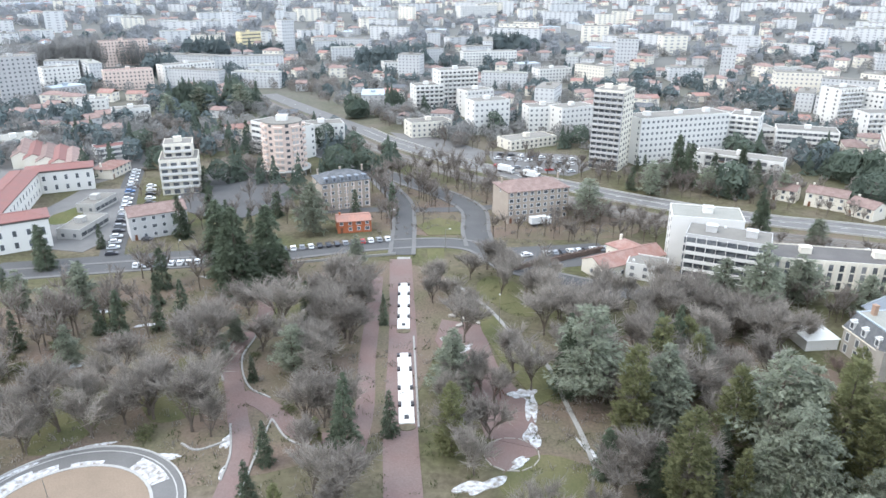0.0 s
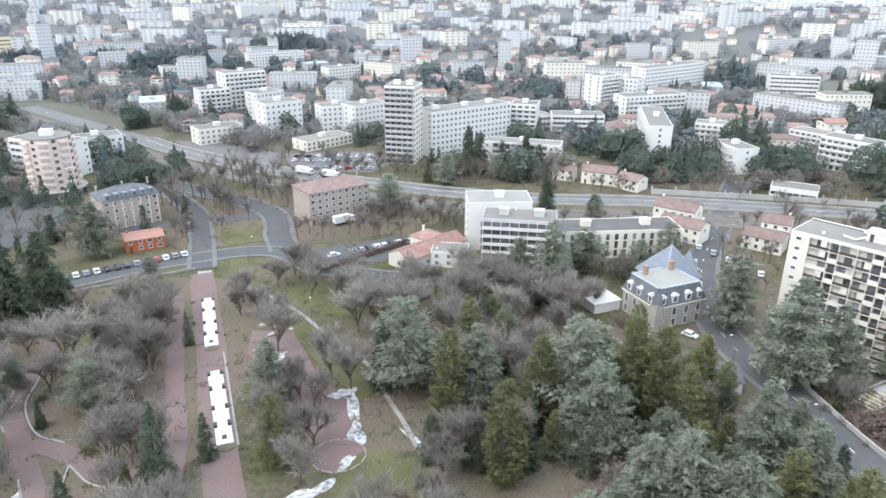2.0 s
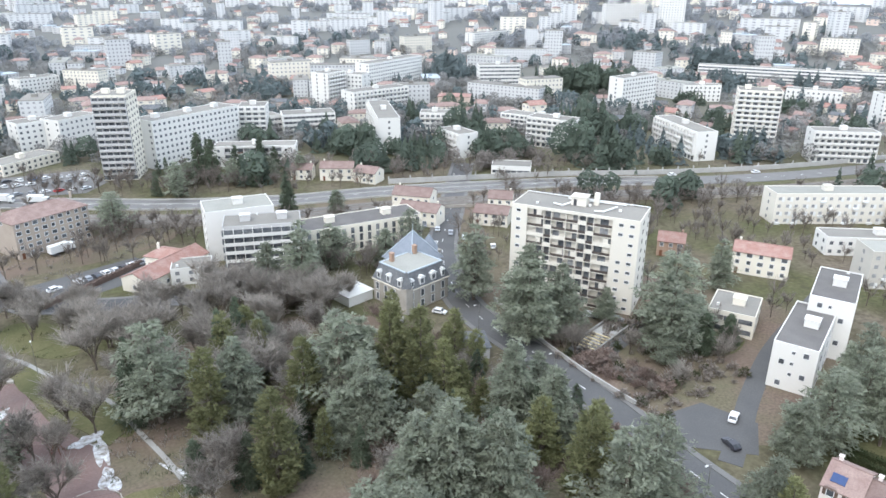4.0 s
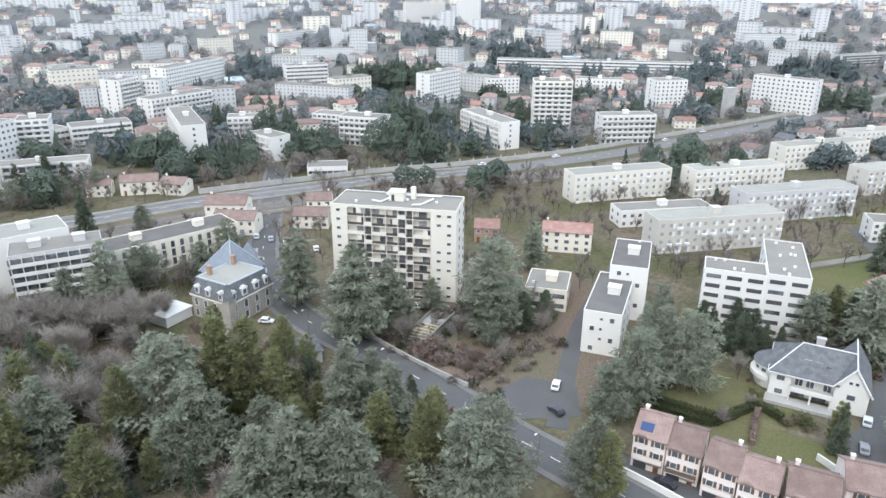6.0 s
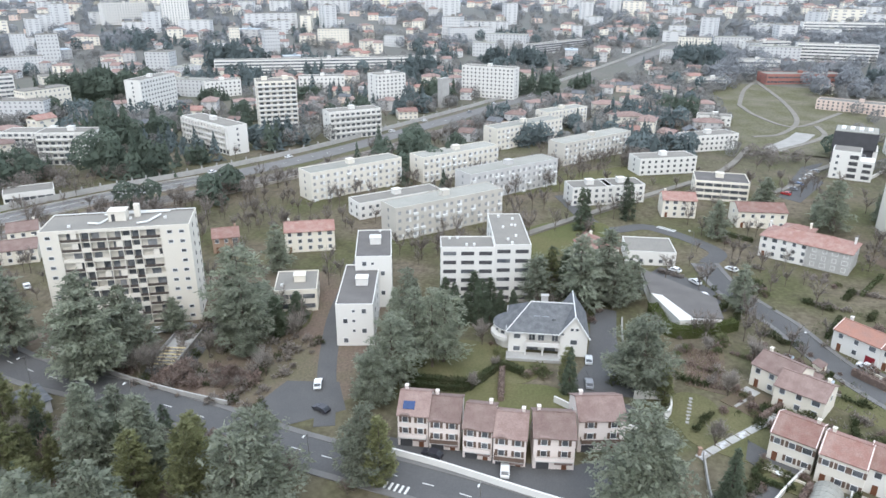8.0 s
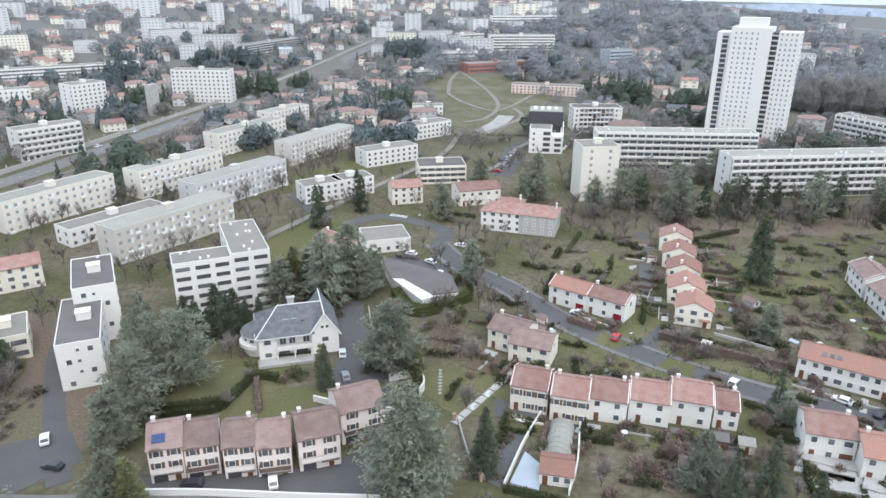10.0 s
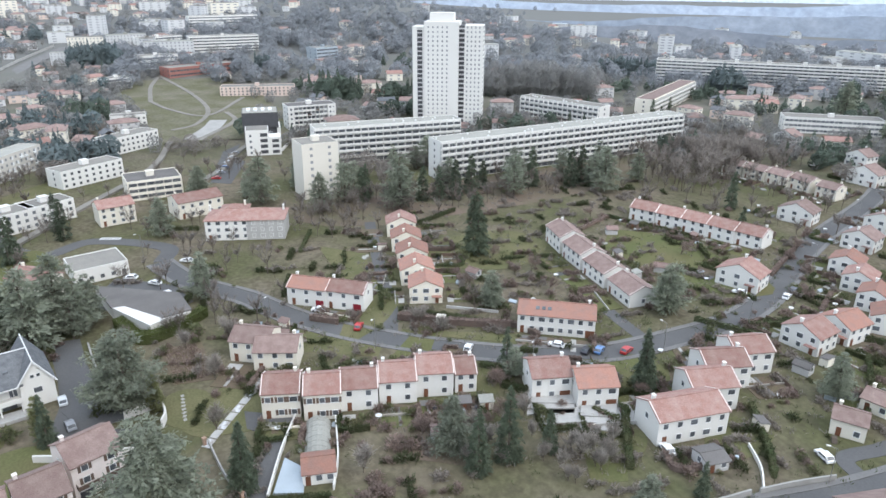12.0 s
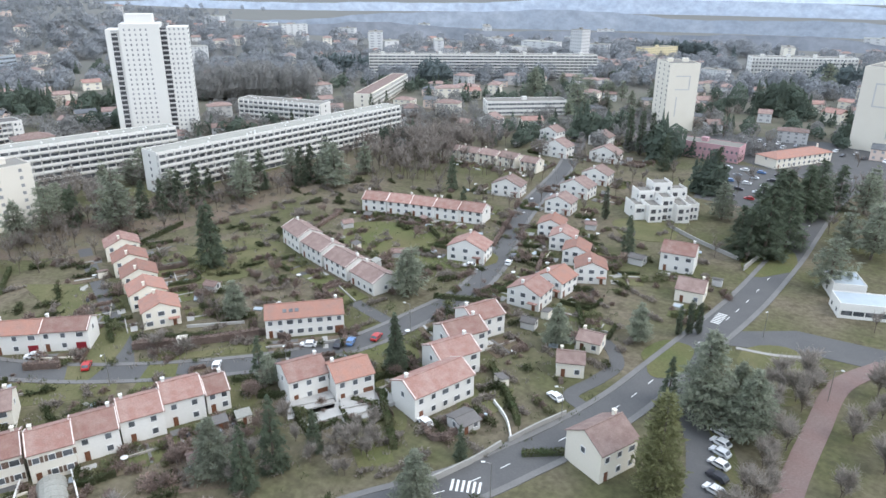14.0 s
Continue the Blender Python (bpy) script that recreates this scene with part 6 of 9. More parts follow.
def road(name, label, pts, width, material=None, z=0.06, dash=0, category="road", edge=False):
    level[0] += 1
    z += 0.0041 * level[0]
    s, line = ribbon(pts, width, -0.4, z)
    ob = lone(name, s, material or ASPHALT, label, category, kind="structure")
    for p in line[::2]:
        TAKEN.append((p.x, p.y, width / 2 + 0.8))
    if dash:
        run = 0.0
        for a, b in zip(line, line[1:]):
            run += (b - a).length
            if run > dash:
                run = 0.0
                q = (b - a).normalized() * 1.2
                n = Vector((-q.y, q.x)).normalized() * 0.1
                m, h = (a + b) / 2, hill(a.x, a.y)
                part("marking", Shape().prism([tuple(m - q - n), tuple(m + q - n), tuple(m + q + n), tuple(m - q + n)], h + z, h + z + 0.012), PAINT, ob)
    if edge:
        for sgn in (-1, 1):
            o = []
            for i, p in enumerate(line[::4]):
                d = (line[min(4 * i + 1, len(line) - 1)] - line[max(4 * i - 1, 0)]).normalized()
                o.append((p.x - d.y * sgn * (width / 2 + 0.75), p.y + d.x * sgn * (width / 2 + 0.75)))
            lone("pavement", ribbon(o, 1.5, -0.3, z + 0.12)[0], KERB, "grey pavement with a kerb beside the road", "pavement", kind="structure")
    return ob


ESTATE = ((236, -26), (215, -32), (196, -44), (178, -52), (162, -62), (147, -75), (134, -89), (125, -102), (118, -118), (115.5, -138), (115, -161), (122, -187), (136, -219), (149, -257), (163, -306), (188, -367), (215, -428))
road("road", "curving grey estate road", ESTATE, 6.4, dash=0, edge=True)
road("road", "narrow estate lane between gardens", ((240, -104), (218, -96), (183, -84), (166, -78), (152, -71)), 4.2)
road("road", "dead-end lane behind the terraced houses", ((190, -144), (172, -139), (150, -136), (131, -132), (118, -130)), 4.0, z=0.05)
AVENUE = ((221, 274), (173, 221), (141, 185), (123, 154), (117, 132), (116, 111), (113, 87), (109, 64), (107, 45), (105, 25), (102, 5), (96, -20), (85, -48), (74, -72), (65, -88), (60, -102), (55.5, -117), (52, -135), (50, -156), (48, -180), (46, -209), (46, -256), (48, -310), (47, -380))
road("avenue", "main avenue of dark asphalt with a dashed centre line", AVENUE, 8.4, z=0.07, dash=7, edge=True)
road("road", "car park lane beside the park", ((49, -160), (44, -147), (36, -135), (31, -124), (27, -110), (24, -92)), 5.5, z=0.08)
road("road", "access lane between white blocks", ((117, 58), (129, 63), (143, 69), (166, 77), (193, 83), (217, 88)), 4.6)
road("road", "driveway beside the mansion", ((186, 5), (172, 4), (159, 4), (147, 5), (138, -8)), 5.5)
road("road", "yard road at the junction", ((300, 30), (262, 10), (268, -8), (250, -30), (236, -27)), 6.0, z=0.055)
road("road", "loop lane round a small green", ((58, -127), (63, -130), (61, -140), (61, -150), (70, -158), (78, -150)), 3.6)
road("boulevard", "boulevard leading to the park gate", ((-18, 226), (-18.7, 243), (-20.5, 270), (-24, 290), (-40, 330)), 6.6, z=0.07, edge=True)
road("road", "street along the park's edge", ((-190, 190), (-150, 202), (-101, 214), (-62, 223), (-40, 231), (-21, 236), (-3, 238), (9, 233), (18, 218), (38, 205), (60, 196)), 7.0, z=0.065, edge=True)
road("road", "street past the brick building", ((9.4, 235), (8, 252), (8, 272), (2, 288), (-14, 308), (-40, 336), (-80, 376)), 8.4, z=0.06, edge=True)
road("road", "cross street behind the lawn island", ((-62, 271), (-34, 274.6), (-6, 275.7), (18, 281), (40, 292)), 6.0, z=0.055)
road("road", "car park street along the school", ((-112, 210), (-120, 230), (-127, 252), (-147, 304), (-168, 366), (-190, 420)), 8.0, z=0.05)
MOTOR = ((-150, 560), (-59, 432), (-38, 400), (4, 351), (50, 313), (81, 290), (121, 268), (165, 253), (236, 218), (282, 189), (346, 158), (440, 126), (561, 83), (693, 34), (850, -30))
road("motorway", "grey motorway crossing the town", MOTOR, 13, KERB, z=0.1, dash=9)
west = ribbon(MOTOR[1:10], 1, 0, 1)[1]
for off, tall in ((-6.8, 0.8), (0.9, 0.5), (6.8, 0.8)):
    o = []
    for a, b in zip(west[::3], west[1::3]):
        n = (b - a).normalized()
        o.append((a.x - n.y * off, a.y + n.x * off))
    lone("crash_barrier", ribbon(o, 0.25, -0.2, tall)[0], CONCRETE, "weathered concrete crash barrier along the motorway", "barrier", group="crash barriers", kind="structure")
road("railway", "brown railway track bed beside the motorway", [(x - 7, y - 17) for x, y in MOTOR], 11, BALLAST, 0.16, category="railway")
for o in (-3.2, -1.8, 1.6, 3.0):
    lone("rail", ribbon([(x - 7 + o * 0.4, y - 17 + o) for x, y in MOTOR], 0.14, 0.1, 0.34)[0], RAIL, "steel rail on the track bed", "rail", group="rails", kind="structure")
lone("noise_barrier", ribbon([(x + 5, y + 11.5) for x, y in MOTOR[7:]], 0.3, 0, 2.4)[0], CONCRETE, "long concrete noise barrier along the motorway", "wall", kind="structure")
lone("wall", ribbon([(x - 12, y - 25) for x, y in MOTOR[4:11]], 0.35, 0, 1.3)[0], STONE, "low stone wall along the railway", "wall", kind="structure")
for x, y in [(p.x, p.y) for p in ribbon(MOTOR[7:14], 1, 0, 1)[1]]:
    lone("barrier_post", Shape().box(-0.25, 0.25, -0.25, 0.25, 0, 3.4), CONCRETE, "concrete post of the motorway barrier", "post", x + 5.4, y + 12.2, 0, hill(x, y), group="barrier posts")

# ---------- park ----------
road("park_avenue", "broad reddish-grey park avenue", ((-6, 80), (-8, 104), (-10.4, 127), (-13, 167), (-16, 200), (-18, 222)), 7.4, REDPATH, 0.04, category="path")
road("park_path", "long pale path beside the park avenue", ((-19, 118), (-19, 135), (-21, 155), (-22.5, 180), (-24.5, 207)), 4.2, REDPATH, 0.045, category="path")
road("park_path", "winding red gravel path", ((-41, 100), (-42, 119), (-46, 130), (-50, 141), (-55, 154), (-55, 165), (-53, 180), (-60, 200)), 4.4, REDPATH, 0.05, category="path")
road("park_path", "red gravel side path", ((-48, 139), (-41, 135), (-31, 125), (-19, 122)), 4.4, REDPATH, 0.045, category="path")
road("park_path", "narrow pale path across the lawn", ((0, 203), (5, 195), (11, 184), (16, 171), (22, 159), (25, 149), (26, 139), (28, 125), (29, 112)), 1.1, PAVING, 0.07, category="path")
road("park_path", "red path through the lower park", ((8, -190), (15, -173), (15.5, -151), (15, -125), (12, -95), (0, -70)), 5.0, REDPATH, 0.045, category="path")
road("park_path", "short pale kerb path at the park corner", ((24, -182), (32, -178), (40, -176)), 1.2, PAVING, 0.06, category="path")


for q in (((-52.3, 180), (-52.2, 166), (-52.4, 155), (-47.5, 143), (-41, 138)), ((-47, 128), (-44, 118), (-43.4, 110)), ((-38.6, 130), (-38.8, 120), (-38.5, 106)), ((-57.6, 166), (-57.8, 154), (-54, 145)), ((-38.6, 130), (-32, 122), (-19, 119)), ((-6.6, 128), (-10.2, 168)), ((-46, 122), (-51, 119), (-55, 121))):
    road("path_kerb", "pale stone kerb along the red path", q, 0.45, PAVING, 0.16, category="kerb")
for q in (((675, -93), (587, -102), (511, -100), (464, -83), (451, -66)), ((548, -134), (490, -96), (520, -77), (560, -69)), ((403, -59), (426, -82), (464, -107), (496, -109)), ((560, -69), (630, -80), (690, -100)), ((240, 40), (300, 0), (360, -40), (420, -60)), ((330, -60), (352, -76), (371, -83), (392, -97))):
    road("path", "pale path over the slope before the hospital", q, 3.2, GRAVEL, 0.75, category="path")
mead = Shape()
for j in range(9):
    for i in range(15):
        mx, my = 400 + i * 17.5 + j * 2, -148 + j * 12 + math.sin(i * 1.3 + j) * 3
        mead.v.append((mx, my, hill(mx, my) + 0.6))
        if i and j:
            k = j * 15 + i
            mead.f.append((k - 16, k - 15, k, k - 1))
lone("meadow", mead, mat("dry_meadow", (0.118, 0.115, 0.07), 0.95, 0.9, 0.05, 0.8, 0.3, tint=(0.165, 0.15, 0.115), spec=0.05), "open grass slope before the hospital", "grass", kind="structure")
for mx, my, mr in ((430, -75, 30), (470, -85, 40), (530, -95, 48), (590, -95, 45), (640, -100, 30), (560, -60, 26)):
    TAKEN.append((mx, my, mr))
road("slab_field", "broad pale concrete slabs on the slope", ((418, -72), (446, -88), (470, -98)), 11, PAVING, 0.7, category="paving")

layer = [0]


def patch(name, label, outline, material, z=0.03, category="grass"):
    layer[0] += 1
    z += 0.004 * (layer[0] % 37)
    return lone(name, Shape().prism(outline, -0.3, z), material, label, category, kind="structure")


patch("leaf_litter", "brown leaf litter under the bare park trees", blob(-62, 165, 62, 62, 0, 1, 40), LEAFLITTER, 0.012)
patch("leaf_litter", "brown leaf litter in the wood", blob(60, 110, 46, 60, 20, 2, 40), LEAFLITTER, 0.014)
patch("leaf_litter", "brown bare ground round the boulevard", blob(8, 275, 62, 34, 0, 61, 40), LEAFLITTER, 0.0)
patch("leaf_litter", "brown rough ground by the railway", blob(200, 216, 90, 24, -28, 62, 40), LEAFLITTER, 0.0)
patch("leaf_litter", "brown ground round the blocks", blob(150, 100, 40, 50, 0, 63, 40), LEAFLITTER, 0.0)
patch("leaf_litter", "brown ground under the bar's trees", blob(255, -170, 24, 90, 0, 64, 40), LEAFLITTER, 0.0)
patch("leaf_litter", "reddish leaf litter on the bank", blob(122, 96, 12, 18, 15, 3), LEAFLITTER, 0.016)
for q in ((19, 155, 5.5, 18, 18, 4), (20, 110, 10, 9, 0, 5), (16, 195, 6, 16, 20, 8), (-46, 185, 10, 16, 0, 9), (-62, 142, 9, 14, 0, 10), (-84, 130, 10, 12, 0, 19)):
    patch("lawn", "green winter lawn in the park", blob(*q), LAWN, 0.022)
for q in ((151, 35, 17, 11, -70, 11), (138, 20, 8, 12, 0, 12), (140, -28, 9, 14, 20, 13), (167, -72, 16, 6, -50, 14), (139, -69, 22, 4.5, -50, 15), (28, -170, 9, 16, 0, 16), (28, -125, 4, 20, 20, 17), (155, -180, 30, 18, 0, 18), (195, -125, 18, 26, 0, 20), (108, -116, 7, 10, 0, 21), (105, -180, 5, 10, 10, 22), (160, 92, 12, 9, 0, 23), (245, 25, 30, 14, -40, 24), (330, 20, 40, 12, -40, 25), (95, -250, 14, 14, 0, 26), (50, -245, 9, 16, 0, 27), (90, -94, 6, 6, 0, 28), (78, -116, 6, 9, 0, 29), (52, -160, 6, 10, 0, 30), (285, -190, 12, 60, 0, 31)):
    patch("lawn", "green garden grass", blob(*q), LAWN if q[5] % 3 else GRASS, 0.02)

patch("school_yard", "grey asphalt yard between the school wings", [(-168, 232), (-128, 224), (-124, 240), (-146, 300), (-166, 298)], KERB, 0.02, "yard")
patch("lawn", "worn grass circle in the school yard", blob(-152, 262, 7, 11, 15, 72), GRASS, 0.05)
patch("car_park", "asphalt round the stepped block", blob(-98, 300, 22, 44, 18, 73, 30, 0.1), ASPHALT, 0.0, "yard")
patch("lawn", "small lawn beside the round tower", blob(-84, 302, 9, 6, 0, 74), LAWN, 0.03)
patch("car_park", "asphalt forecourt at the workshops", blob(-205, 335, 45, 45, 0, 75, 30, 0.1), KERB, 0.0, "yard")
# round basin with pale rim
cx, cy = -68, 99
TAKEN.append((cx, cy, 23))
t = thing("basin", "round sandy basin with a pale curved rim and snow", "basin", cx, cy)
part("sand", Shape().prism(blob(0, 0, 14.5, 14.5, 0, 1, 40, 0.0), -0.3, 0.05), mat("sandy_floor", (0.26, 0.2, 0.15), 0.95, 0.3, 0.15, 3), t)
def ring_shape(r0, r1, z, a=0, b=48):
    """A flat ring or a stretch of one, in forty-eighths of a turn."""
    o = Shape()
    whole = b - a == 48
    n = b - a if whole else b - a + 1
    for k in range(n):
        q = 2 * math.pi * (a + k) / 48
        o.v += [(r * math.cos(q), r * math.sin(q), h) for r, h in ((r0, -0.2), (r1, -0.2), (r1, z), (r0, z))]
    for k in range(b - a):
        p, q = 4 * k, 4 * ((k + 1) % n)
        o.f += [(p + e, p + (e + 1) % 4, q + (e + 1) % 4, q + e) for e in range(4)]
    if not whole:
        o.f += [(3, 2, 1, 0), (4 * n - 4, 4 * n - 3, 4 * n - 2, 4 * n - 1)]
    return o


part("track", ring_shape(15.1, 20.5, 0.06), KERB, t, "grey paved ring round the sand")
for r0, r1, z, mm in ((14.5, 15.1, 0.16, CONCRETE), (19.1, 19.35, 0.12, CONCRETE), (20.5, 20.85, 0.3, CONCRETE)):
    part("rim", ring_shape(r0, r1, z), mm, t, "pale concrete kerb")
for r0, r1, a, b in ((15.1, 17.0, 16, 23), (15.1, 16.2, 12, 15), (15.1, 18.6, 5, 9), (17.0, 17.9, 18, 21)):
    part("snow", ring_shape(r0, r1, 0.13, a, b), SNOW, t, "strip of old snow on the ring")
part("mast", Shape().tube((-2, 1, 0), (-2.4, 1, 8), 0.1, 0.06), RAIL, t)
for q in ((-52, 109, 1.2, 3.4, 10, 41), (-56, 117, 2.6, 0.8, 0, 42), (-74, 119, 6, 0.6, 20, 43), (-85, 110, 5, 0.7, 50, 44), (-46, 122, 0.9, 2.6, 0, 45), (-43.5, 114, 0.8, 3, 0, 46), (16, 139, 1.8, 1.2, 0, 49), (28, 122, 0.6, 3, 20, 50), (4, 150, 1.5, 0.8, 0, 51), (-78, 205, 3, 0.8, 0, 53), (100, 102, 3, 2.4, 0, 54), (92, 172, 7, 2, -34, 55), (84, 160, 5, 1.6, -34, 56), (-93, 150, 3, 1.2, 30, 57), (-100, 180, 3, 1.2, 0, 58), (9.5, 126, 1, 1.8, 0, 59), (-84, 172, 2.4, 0.9, 20, 60)):
    patch("snow_patch", "leftover patch of dirty snow", blob(*q, wob=0.35), SNOW, 0.05, "snow")

# white paved strips with square planters down the avenue
for y0, y1, x0, x1 in ((129, 160, -9.2, -12.2), (172, 203, -13.2, -15.4)):
    rot = math.degrees(math.atan2(y1 - y0, x1 - x0)) - 90
    L = math.hypot(y1 - y0, x1 - x0)
    t = thing("paved_strip", "white paved strip with dark square planters on the avenue", "paving", x0, y0, rot)
    z = 0
    k = 0
    while z < L - 2:
        seg = (6.0, 2.6, 4.2, 2.2)[k % 4]
        wd = 1.7 if k % 2 == 0 else 1.05
        part("slab", Shape().box(-wd, wd, z, min(z + seg, L), -0.1, 0.35), PLASTER, t)
        if k % 2:
            for s in (-1, 1):
                part("planter", Shape().box(s * 1.45 - 0.36, s * 1.45 + 0.36, z + 0.6, z + 1.7, 0, 0.6), DARK, t, "dark square planter")
        z += seg
        k += 1
    part("planter", Shape().box(-0.5, 0.5, 1.6, 2.9, 0.35, 0.5), DARK, t, "dark square planter")
    part("flower_bed", Shape().prism(blob(0, -1.2, 1.9, 1.2, 0, 3, 20, 0), -0.1, 0.25), LEAFLITTER, t)
lone("plaza", Shape().box(-2.2, 2.2, -8, 8, -0.2, 0.1), PAVING, "pale paved threshold at the park gate", "paving", -17, 216, 0, kind="structure")

# playground
patch("plaza", "mauve-grey gravel plaza of the playground", [(-2.9, 178.1), (8, 175), (11.4, 154), (18.5, 135.3), (18.5, 121.3), (7.5, 125), (4.5, 143.2), (-4.5, 166)][::-1], REDPATH, 0.05, "paving")
patch("lawn", "green lawn curving past the playground", [(6, 190), (14.6, 176.5), (23.4, 154.5), (25, 141.1), (20, 137), (12.2, 157), (8.2, 171.1)][::-1], LAWN, 0.05)
patch("lawn", "green lawn at the park gate", blob(14, 198, 7, 10, 0, 81), LAWN, 0.05)
patch("lawn", "green lawn under the trees", blob(25, 110, 8, 7, 0, 82), LAWN, 0.05)
patch("lawn", "green lawn island between the two carriageways", [(-14.6, 256), (-9.4, 245.4), (2.4, 246.8), (3.3, 260), (-6.7, 265.4)], LAWN, 0.11)
patch("lawn", "narrow lawn strip beside the park gate", [(-9.5, 232), (-8, 212), (-2.9, 212), (-3.4, 232.4)], LAWN, 0.08)
patch("leaf_litter", "red-brown leaf litter under the tall trees", blob(46, 106, 15, 15, 0, 84), LEAFLITTER, 0.05)
for q in ((18.2, 136, 1.1, 6, -4, 85), (17.2, 142, 2.2, 1.6, 0, 91), (17.4, 126, 1.5, 4, -12, 92), (3, 162, 3, 1.2, 30, 86), (-1, 167, 2, 1, 0, 87), (6, 110, 4.5, 1.8, 25, 88), (14, 117, 2.5, 1.0, 40, 93), (29.5, 117, 0.8, 4, 10, 89), (15.6, 141, 2.2, 1.4, 0, 90)):
    patch("snow_patch", "leftover patch of dirty snow", blob(*q, n=40, wob=0.45), SNOW, 0.06, "snow")
for px, py, pr in ((14, 176, 7), (18, 163, 7), (22, 149, 6), (6, 172, 7), (4, 158, 6), (9, 146, 6), (13, 131, 7), (16, 120, 6), (-3, 250, 7), (25, 110, 6)):
    TAKEN.append((px, py, pr))
t = thing("playground", "playground with a red soft floor and climbing frame", "playground", 12, 134)
part("soft_floor", Shape().prism(blob(0, 0, 6, 6.5, 0, 5), -0.2, 0.06), mat("red_rubber", (0.3, 0.165, 0.135), 0.9, 0.3, 0.3, 3), t)
for k in range(5):
    a = k * 1.25
    part("climbing_pole", Shape().tube((math.cos(a) * 1.6 - 1, math.sin(a) * 1.2 + 6.5, 0), (-1, 6.5, 3.2), 0.09, 0.07), BROWNDOOR, t)
t = thing("play_mound", "round gravel play ground with a low kerb", "playground", 12.6, 119.6)
part("floor", Shape().prism(blob(0, 0, 5.4, 5.0, 0, 6, 32, 0.02), -0.2, 0.05), REDPATH, t)
for k in range(12):
    a = 2 * math.pi * k / 12
    part("kerb_stone", Shape().box(-1.2, 1.2, -0.1, 0.1, 0, 0.22), STONE, t, at=pose(5.5 * math.cos(a), 5.1 * math.sin(a), 0, 0, 0, math.degrees(a) + 90))
for k, (x, y) in enumerate(((0, 180), (3, 178), (6, 181), (2, 174), (7, 176))):
    lone("boulder", Shape().prism(blob(0, 0, 1.2, 0.7, k * 40, k, 9, 0.2), -0.1, 0.7), STONE, "pale boulder beside the playground", "rock", x, y, k * 33, group="playground boulders")

# ---------- walls, hedges, small yard structures ----------
def wall_line(label, pts, h=1.2, w=0.3, material=None):
    s, line = ribbon(pts, w, -0.3, h)
    return lone("garden_wall", s, material or PAVING, label, "wall", kind="structure")


def hedge(pts, h=1.5, w=1.3, seed=1, material=None):
    """A clipped hedge: a leafy box of clumps along a line."""
    rnd = random.Random(seed)
    core, line = ribbon(pts, w * 0.8, -0.2, h * 0.86)
    c, d = [], []
    for a, b in zip(line, line[1:]):
        q = (b - a).normalized()
        for _ in range(max(4, int((b - a).length * 34))):
            p, o, u = a.lerp(b, rnd.random()), rnd.uniform(-1, 1), rnd.random()
            if rnd.random() < 0.5:
                o, u = rnd.choice((-1, 1)) * rnd.uniform(0.75, 1), u
            else:
                u = rnd.uniform(0.75, 0.95)
            c.append((p.x - q.y * o * w * 0.46, p.y + q.x * o * w * 0.46, hill(p.x, p.y) + h * u))
            d.append((-q.y * o, q.x * o, 0.9))
    s = sprays(c, d, 0.42, 0.2, seed, 0.5)
    n = len(s.v)
    s.v += core.v
    s.f += [tuple(n + k for k in f) for f in core.f]
    lone("hedge", s, material or HEDGE, "clipped evergreen garden hedge" if material is not TWIGRED else "brown leafless garden hedge", "hedge", group="garden hedges")


wall_line("white wall along the avenue below the terrace", ((112.5, 44), (111, 30), (108, 12), (106, -2)), 1.6, 0.4, PLASTER)
wall_line("grey wall with railing along the avenue", ((128, 142), (122, 118), (119, 98), (118, 82)), 1.3, 0.35, CONCRETE)
wall_line("curved white retaining wall by the drive", ((140, 12), (136, 4), (134, -4), (132, -9)), 1.6, 0.4, PLASTER)
wall_line("pale wall along the avenue", ((70, -84), (66.5, -96), (65, -104)), 1.5, 0.35)
wall_line("pale garden wall along the avenue", ((64.5, -106), (62.5, -114), (60, -122)), 1.3, 0.35)
wall_line("white garden wall across the lawn", ((75, -116), (69, -112), (64.5, -107)), 1.0, 0.3, PLASTER)
wall_line("long stone wall along the wooded avenue", ((54, -230), (53, -260), (55, -310)), 1.8, 0.4)
wall_line("stone wall of the white villa's garden", ((90, -256), (74, -246), (58, -238)), 1.4, 0.4)
wall_line("pale kerb wall of the car park lane", ((41, -153), (37.5, -143), (34, -140.5), (30, -141)), 0.6, 0.4, PAVING)
wall_line("pale wall round the car park", ((-60, 215), (-20, 226)), 0.8, 0.3)
wall_line("old wall beside the manor", ((84, 150), (92, 143), (99, 147)), 1.6, 0.4, STONE)
wall_line("curving white wall below the modern buildings", ((367, -107.6), (385, -118), (400.6, -124.3), (412.6, -133.6), (410.9, -142.2)), 1.6, 0.5, PLASTER)
